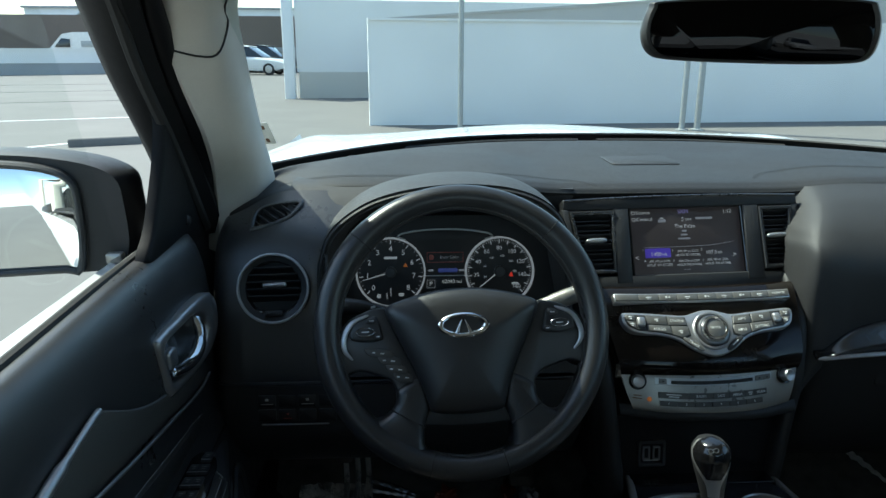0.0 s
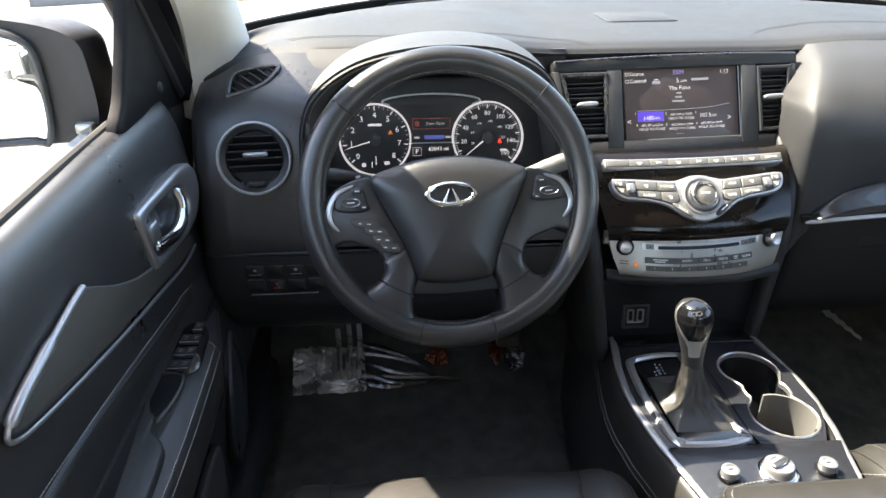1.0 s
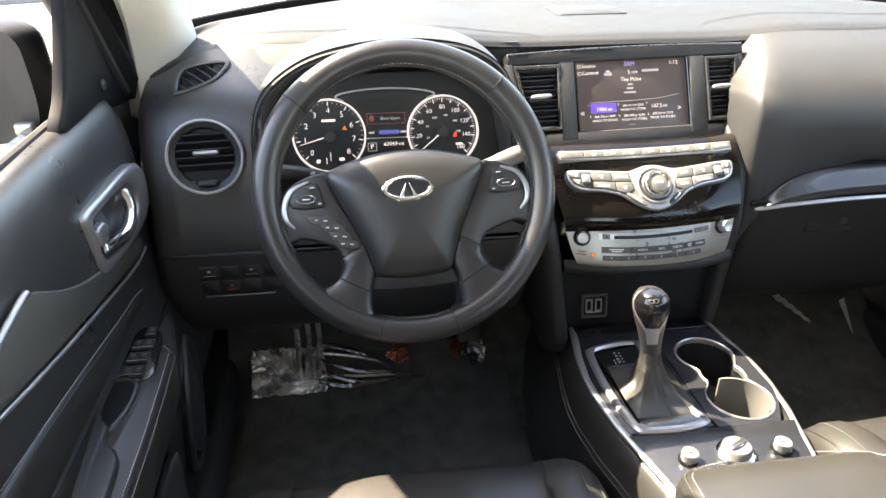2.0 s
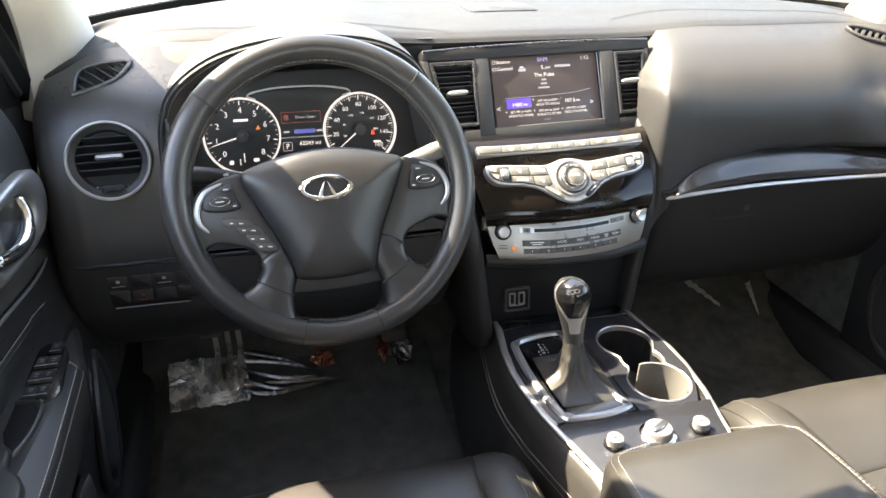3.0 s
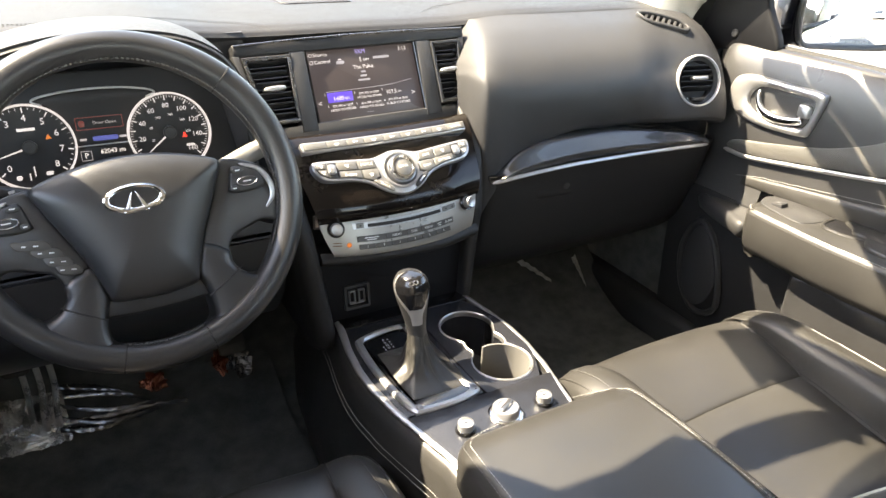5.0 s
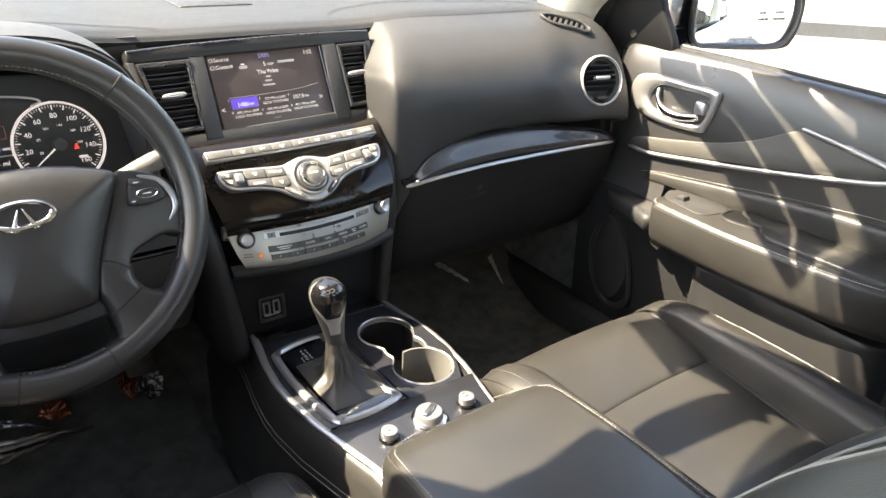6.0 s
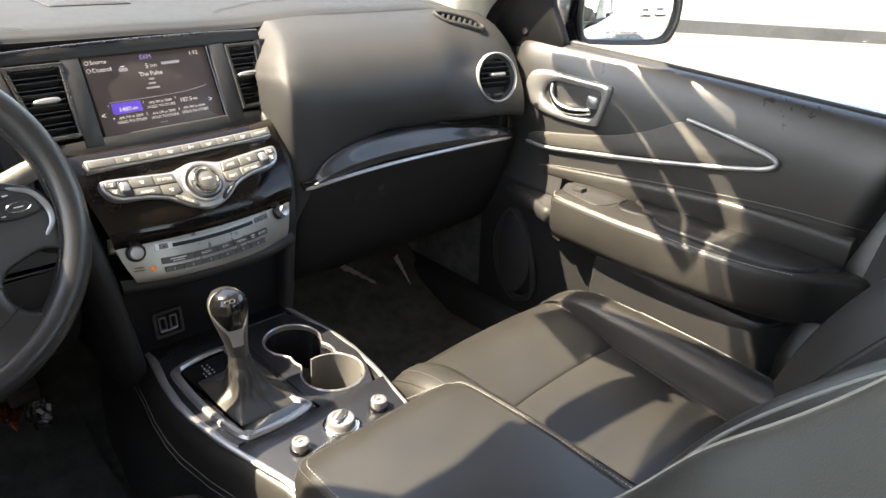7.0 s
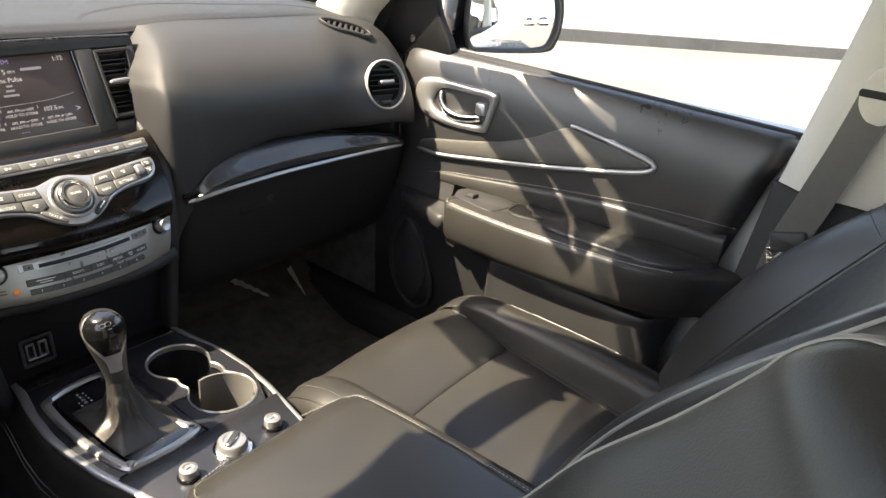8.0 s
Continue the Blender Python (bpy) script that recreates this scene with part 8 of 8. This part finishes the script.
    T = DRIVER_BACK if xs < 0 else [(-0.06, 0.20, 0.0, 0.0, 0.13), (0.02, 0.225, 0.0, 0.03, 0.135), (0.12, 0.240, 0.006, 0.058, 0.14), (0.24, 0.247, 0.008, 0.066, 0.145), (0.36, 0.245, 0.004, 0.052, 0.15), (0.46, 0.235, 0.0, 0.028, 0.15), (0.54, 0.215, -0.008, 0.004, 0.15), (0.585, 0.185, -0.022, -0.018, 0.14), (0.60, 0.15, -0.045, -0.045, 0.12)]
    rows = []
    for v, w, c, b, sm in T:
        bk = -0.12 + 0.02 * max(0, v - 0.4)
        pts = [(-w + 0.03, bk), (-w - 0.002, bk + 0.03), (-w - 0.006, (bk + b) / 2), (-w + 0.002, b - 0.016), (-w + 0.022, b), (-w + 0.055, b - 0.012), (-sm, c + 0.004), (-sm + 0.012, c), (-0.05, c + 0.004), (0.05, c + 0.004), (sm - 0.012, c), (sm, c + 0.004), (w - 0.055, b - 0.012), (w - 0.022, b), (w - 0.002, b - 0.016), (w + 0.006, (bk + b) / 2), (w + 0.002, bk + 0.03), (w - 0.03, bk)]
        rows.append(cr([B @ V(u, v, d) for u, d in pts], 52))
    cols = [cr([r[k] for r in rows], 50) for k in range(52)]
    br = [[cols[k][r] for k in range(52)] for r in range(50)]
    bm = bmesh.new()
    loft(bm, br)
    back = part("backrest", bm, LEATHER, root, "black leather seat backrest", 70)
    ridge = 10 if xs > 0 else 12
    for k0 in (ridge, 51 - ridge):
        bm = bmesh.new()
        sweep(bm, [br[r][k0] + n * 0.0006 for r in range(4, 48)], 0.0020 if xs > 0 else 0.0013, 8)
        part("piping", bm, PIPING, back, "pale grey piping")
        k1 = k0 + (2 if k0 == ridge else -2) * (1 if xs > 0 else -1)
        stitching([br[r][k1] + n * 0.0012 for r in range(4, 46)], back, DARKTHREAD if xs > 0 else PIPETHREAD, r=0.00045)
    for k0 in (18, 33):
        bm = bmesh.new()
        sweep(bm, [br[r][k0] for r in range(4, 44)], 0.0014, 5)
        part("seam", bm, RUBBER, back)
    # short double seam across the passenger seat's bolsters
    for dr in ((0, 1) if xs > 0 else ()):
        for ks in (range(11, 18), range(34, 41)):
            stitching([br[28 + dr][k] + (B.to_3x3() @ V(0, 0, 1)) * 0.0012 for k in ks], back, DARKTHREAD)
    return root


seat(0.385, 31, "black leather passenger seat with pale piping, reclined")
seat(-0.385, 19, "black leather driver seat with pale piping, reclined", -0.015)

# ---- seat belt on the centre pillar ----
belt = thing("seat_belt", (0.70, -0.67, 0.9), "grey seat belt hanging from the centre pillar", "seat belt")
bm = bmesh.new()
top_, low_ = V(0.692, -0.690, 1.165), V(0.668, -0.640, 0.93)
w1 = V(0.0, -0.024, -0.004)
grid = []
for i in range(2):
    grid.append([])
pl = cr([top_, V(0.684, -0.676, 1.09), V(0.674, -0.655, 1.0), low_, V(0.672, -0.63, 0.80), V(0.70, -0.62, 0.5)], 24)
shell(bm, [[p + w1 * s for p in pl] for s in (-1, -0.5, 0, 0.5, 1)], 0.0014)
part("webbing", bm, material("grey belt webbing", (0.14, 0.135, 0.125), 0.8, grain=0.6, grain_scale=300, wave='Z'), belt, "dark grey woven webbing")
bm = bmesh.new()
prism(bm, plane_at((0.699, -0.695, 1.165), (0, -1, 0), (0, 0, 1)), ellipse(0.030, 0.042, 28), -0.004, 0.012, 0.005)
an = part("anchor_cover", bm, LINER, belt, "beige belt anchor cover")
bm = bmesh.new()
prism(bm, plane_at((0.686, -0.690, 1.168), (0, -1, 0), (0, 0, 1)), rrect(0.050, 0.010, 0.004), -0.004, 0.004, 0.001)
part("anchor_slot", bm, RUBBER, an)
bm = bmesh.new()
prism(bm, plane_at((0.668, -0.643, 0.945), (0, -1, 0.3), (0, 0.3, 1)), rrect(0.050, 0.030, 0.005), -0.006, 0.008, 0.003)
tg = part("tongue", bm, PLASTIC, belt, "black belt tongue")
bm = bmesh.new()
prism(bm, plane_at((0.664, -0.632, 0.915), (0, -1, 0.3), (0, 0.3, 1)), rrect(0.024, 0.035, 0.004), -0.001, 0.002, 0.0005)
part("latch_plate", bm, CHROME, tg)

# ---- rear view mirror ----
rv = thing("rear_view_mirror", (-0.076, -0.084, 1.40), "black rear view mirror, dark reflection put into the glass colour", "mirror")
MR = plane_at((-0.076, -0.084, 1.365), (1, -0.10, 0.01), (0, 0.10, 1))
o = [(p[0] * 0.9, p[1] * 0.9) for p in cr([(-0.137, 0.0), (-0.130, 0.028), (-0.115, 0.036), (0.0, 0.038), (0.115, 0.035), (0.134, 0.025), (0.138, -0.005), (0.128, -0.030), (0.10, -0.036), (0.0, -0.035), (-0.10, -0.030), (-0.128, -0.022)], 60, True)]
bm = bmesh.new()
rings = [ring_at(bm, MR, [(p[0] * s, p[1] * s) for p in ccw(o)], d) for s, d in ((0.5, -0.045), (0.8, -0.04), (0.95, -0.025), (1.0, -0.008), (1.0, 0.002), (0.97, 0.006), (0.94, 0.004))]
quads(bm, rings)
bm.faces.new(list(reversed(rings[0])))
bm.faces.new(rings[-1])
part("shell", bm, HARD, rv, "", 60)
bm = bmesh.new()
prism(bm, MR, [(p[0] * 0.935, p[1] * 0.93) for p in o], 0.002, 0.0052, 0.0006)
part("glass", bm, DARKMIRROR, rv, "mirror glass, dark reflection put into its colour")
bm = bmesh.new()
sweep(bm, [MR @ V(0.04, 0.03, -0.03), MR @ V(0.04, 0.07, 0.0), V(0.01, 0.06, 1.50)], 0.011, 10)
part("stem", bm, HARD, rv)

# ---- pedals ----
for x, w, h, y, z, label in ((-0.332, 0.085, 0.055, 0.42, 0.568, "black ribbed brake pedal"), (-0.225, 0.05, 0.12, 0.40, 0.56, "black ribbed accelerator pedal"), (-0.578, 0.040, 0.032, 0.36, 0.596, "black ribbed parking brake pedal")):
    pe = thing("pedal", (x, y, z), label, "pedal")
    m = plane_at((x, y, z), (1, 0, 0), (0, 0.5, 0.86))
    bm = bmesh.new()
    prism(bm, m, rrect(w, h, 0.008), -0.008, 0.004, 0.003)
    pad = part("pad", bm, PEDALRUBBER, pe)
    for k in range(4):
        bm = bmesh.new()
        prism(bm, m, rrect(w * 0.8, h * 0.09, 0.001, 0, h * (-0.3 + 0.2 * k)), 0.003, 0.0065, 0.001)
        part("rib", bm, PEDALRUBBER, pad)
    bm = bmesh.new()
    sweep(bm, [m @ V(0, 0, -0.008), V(x, y + 0.06, z + 0.08), V(x, y + 0.13, z + 0.22)], 0.008, 8, flat=1.6)
    part("arm", bm, HARD, pe)

# ---- floor mats with protective film ----
def wrinkles(x0, x1, y0, y1, z, seed, amp, n=70, ragged=False):
    """A crumpled sheet of film: a straight-cut one, or a torn scrap with an uneven outline."""
    bm = bmesh.new()
    grid = []
    for i in range(n):
        col = []
        for j in range(n):
            u, v = i / (n - 1), j / (n - 1)
            if ragged:
                a, b = 2 * u - 1, 2 * v - 1
                a, b = a * math.sqrt(1 - b * b / 2), b * math.sqrt(1 - a * a / 2)
                k = 0.85 + 0.45 * noise.noise(V(2.2 * a, 2.2 * b, seed))
                u, v = 0.5 + a * k / 2, 0.5 + b * k / 2
            x, y = x0 + (x1 - x0) * u, y0 + (y1 - y0) * v
            q = V(x * 60 + seed + 2.2 * noise.noise(V(x * 20, y * 20, seed)), y * 60 + 2.2 * noise.noise(V(y * 16, x * 16, seed + 5)), seed)
            h = abs(noise.noise(q)) + 0.55 * abs(noise.noise(q * 2.1)) + 0.25 * abs(noise.noise(q * 4.5))
            wob = 0.010 * noise.noise(V(x * 9, y * 9, seed + 3))
            col.append(V(x + wob, y + wob, 0.012 + z + amp * h + max(0, y - 0.28) * 0.55))
        grid.append(col)
    shell(bm, grid, 0.0008)
    return bm


mat = thing("floor_mat", (-0.4, 0.15, 0.41), "black carpet mat in the driver's footwell", "floor mat")
for root, x0, x1 in ((mat, -0.68, -0.150), (thing("floor_mat", (0.4, 0.15, 0.41), "black carpet mat in the passenger footwell", "floor mat"), 0.19, 0.68)):
    bm = bmesh.new()
    shell(bm, [[V(x0 + (x1 - x0) * i / 12, -0.25 + 0.66 * j / 16, 0.412 + max(0, (-0.25 + 0.66 * j / 16) - 0.27) * 0.45) for j in range(17)] for i in range(13)], 0.006)
    part("carpet", bm, CARPET, root)
solo("plastic_film", wrinkles(-0.665, -0.522, 0.308, 0.398, 0.428, 3.0, 0.0075, 170), FILM, "crinkled clear protective film on the driver's mat", "plastic film")
solo("plastic_film", wrinkles(-0.246, -0.186, 0.335, 0.405, 0.420, 12.0, 0.011, 80, True), DARKFILM, "crinkled film scrap near the accelerator", "plastic film")
solo("plastic_film", wrinkles(-0.405, -0.350, 0.350, 0.395, 0.420, 21.0, 0.011, 60, True), REDFILM, "small film scrap, a red glint put into its colour", "plastic film")
solo("plastic_film", wrinkles(-0.266, -0.232, 0.350, 0.410, 0.420, 31.0, 0.011, 50, True), REDFILM, "small film scrap, a red glint put into its colour", "plastic film")
# sheet of film running to the right of the main one, in long folds
for ya, yb, bow, xe, w in ((0.405, 0.352, 0.010, -0.405, 0.0060), (0.385, 0.340, 0.012, -0.385, 0.0050), (0.372, 0.335, -0.010, -0.370, 0.0050), (0.350, 0.322, -0.012, -0.375, 0.0060), (0.330, 0.318, -0.006, -0.420, 0.0065), (0.336, 0.322, 0.004, -0.325, 0.0040)):
    bm = bmesh.new()
    line = [V(-0.535 + (xe + 0.535) * t, ya + (yb - ya) * t + bow * math.sin(math.pi * t), 0) for t in [k / 24 for k in range(25)]]
    strip = [[V(p.x, p.y + s * w * (0.25 + math.sin(math.pi * min(1, 0.15 + k / 26))), 0.448 + 0.50 * max(0, p.y - 0.29) + 0.007 * (1 - s * s) + 0.0015 * math.sin(2.1 * k + 3 * s)) for s in (-1, -0.5, 0, 0.5, 1)] for k, p in enumerate(line)]
    shell(bm, strip, 0.0005)
    solo("plastic_film", bm, DARKFILM, "long fold of clear film on the driver's mat", "plastic film")
for x0, x1 in ((-0.571, -0.569), (-0.549, -0.551), (-0.529, -0.531)):
    bm = bmesh.new()
    p = cr([(x0, 0.36, 0.60), (x0 + 0.002, 0.352, 0.55), (x1 - 0.002, 0.343, 0.50), (x1, 0.333, 0.452)], 16)
    shell(bm, [[q + V(0.0052 * s, 0.004 * (1 - s * s) * -1, 0.001 * math.sin(k * 1.3 + s)) for k, q in enumerate(p)] for s in (-1, -0.4, 0.2, 0.8)], 0.0008)
    solo("plastic_film", bm, FILM, "hanging fold of clear film under the parking brake pedal", "plastic film")
for pts in ([(0.481, 0.423, 0.526), (0.507, 0.39, 0.511), (0.533, 0.357, 0.494)], [(0.630, 0.399, 0.517), (0.624, 0.363, 0.498), (0.616, 0.325, 0.479)]):
    bm = bmesh.new()
    p = cr(pts, 16)
    shell(bm, [[q + V((0.0115 - 0.0005 * k) * s, 0.006 * s, (0.007 - 0.0003 * k) * abs(math.sin(k * 0.9 + 2 * s))) for k, q in enumerate(p)] for s in (-1, -0.4, 0.2, 0.8)], 0.0008)
    solo("plastic_film", bm, TORNFILM, "torn strip of clear film in the passenger footwell", "plastic film")
bm = bmesh.new()
sweep(bm, cr([(0.505, 0.30, 0.66), (0.53, 0.30, 0.635), (0.555, 0.30, 0.645), (0.565, 0.30, 0.66)], 20), 0.004, 8)
solo("cable", bm, RUBBER, "black cable loop under the glove box", "cable")

# ---- paper tag on the windscreen ----
tagp = thing("paper_tag", (-0.66, 0.45, 1.16), "white paper tag with bold marking on the windscreen", "tag")
MP = plane_at((-0.724, 0.50, 1.194), (1, -0.25, 0.06), (0, -0.45, 0.6))
bm = bmesh.new()
prism(bm, MP, rrect(0.052, 0.052, 0.002), -0.0004, 0.0004, 0.0001)
part("sheet", bm, PAPER, tagp)
for v, w, k in ((0.015, 0.011, 3), (-0.001, 0.009, 2), (-0.017, 0.009, 3)):
    bars(MP, [(-0.013 + 0.0125 * j, v, w * 0.8, 0.0100) for j in range(k)], TAGINK, tagp, depth=0.0007)
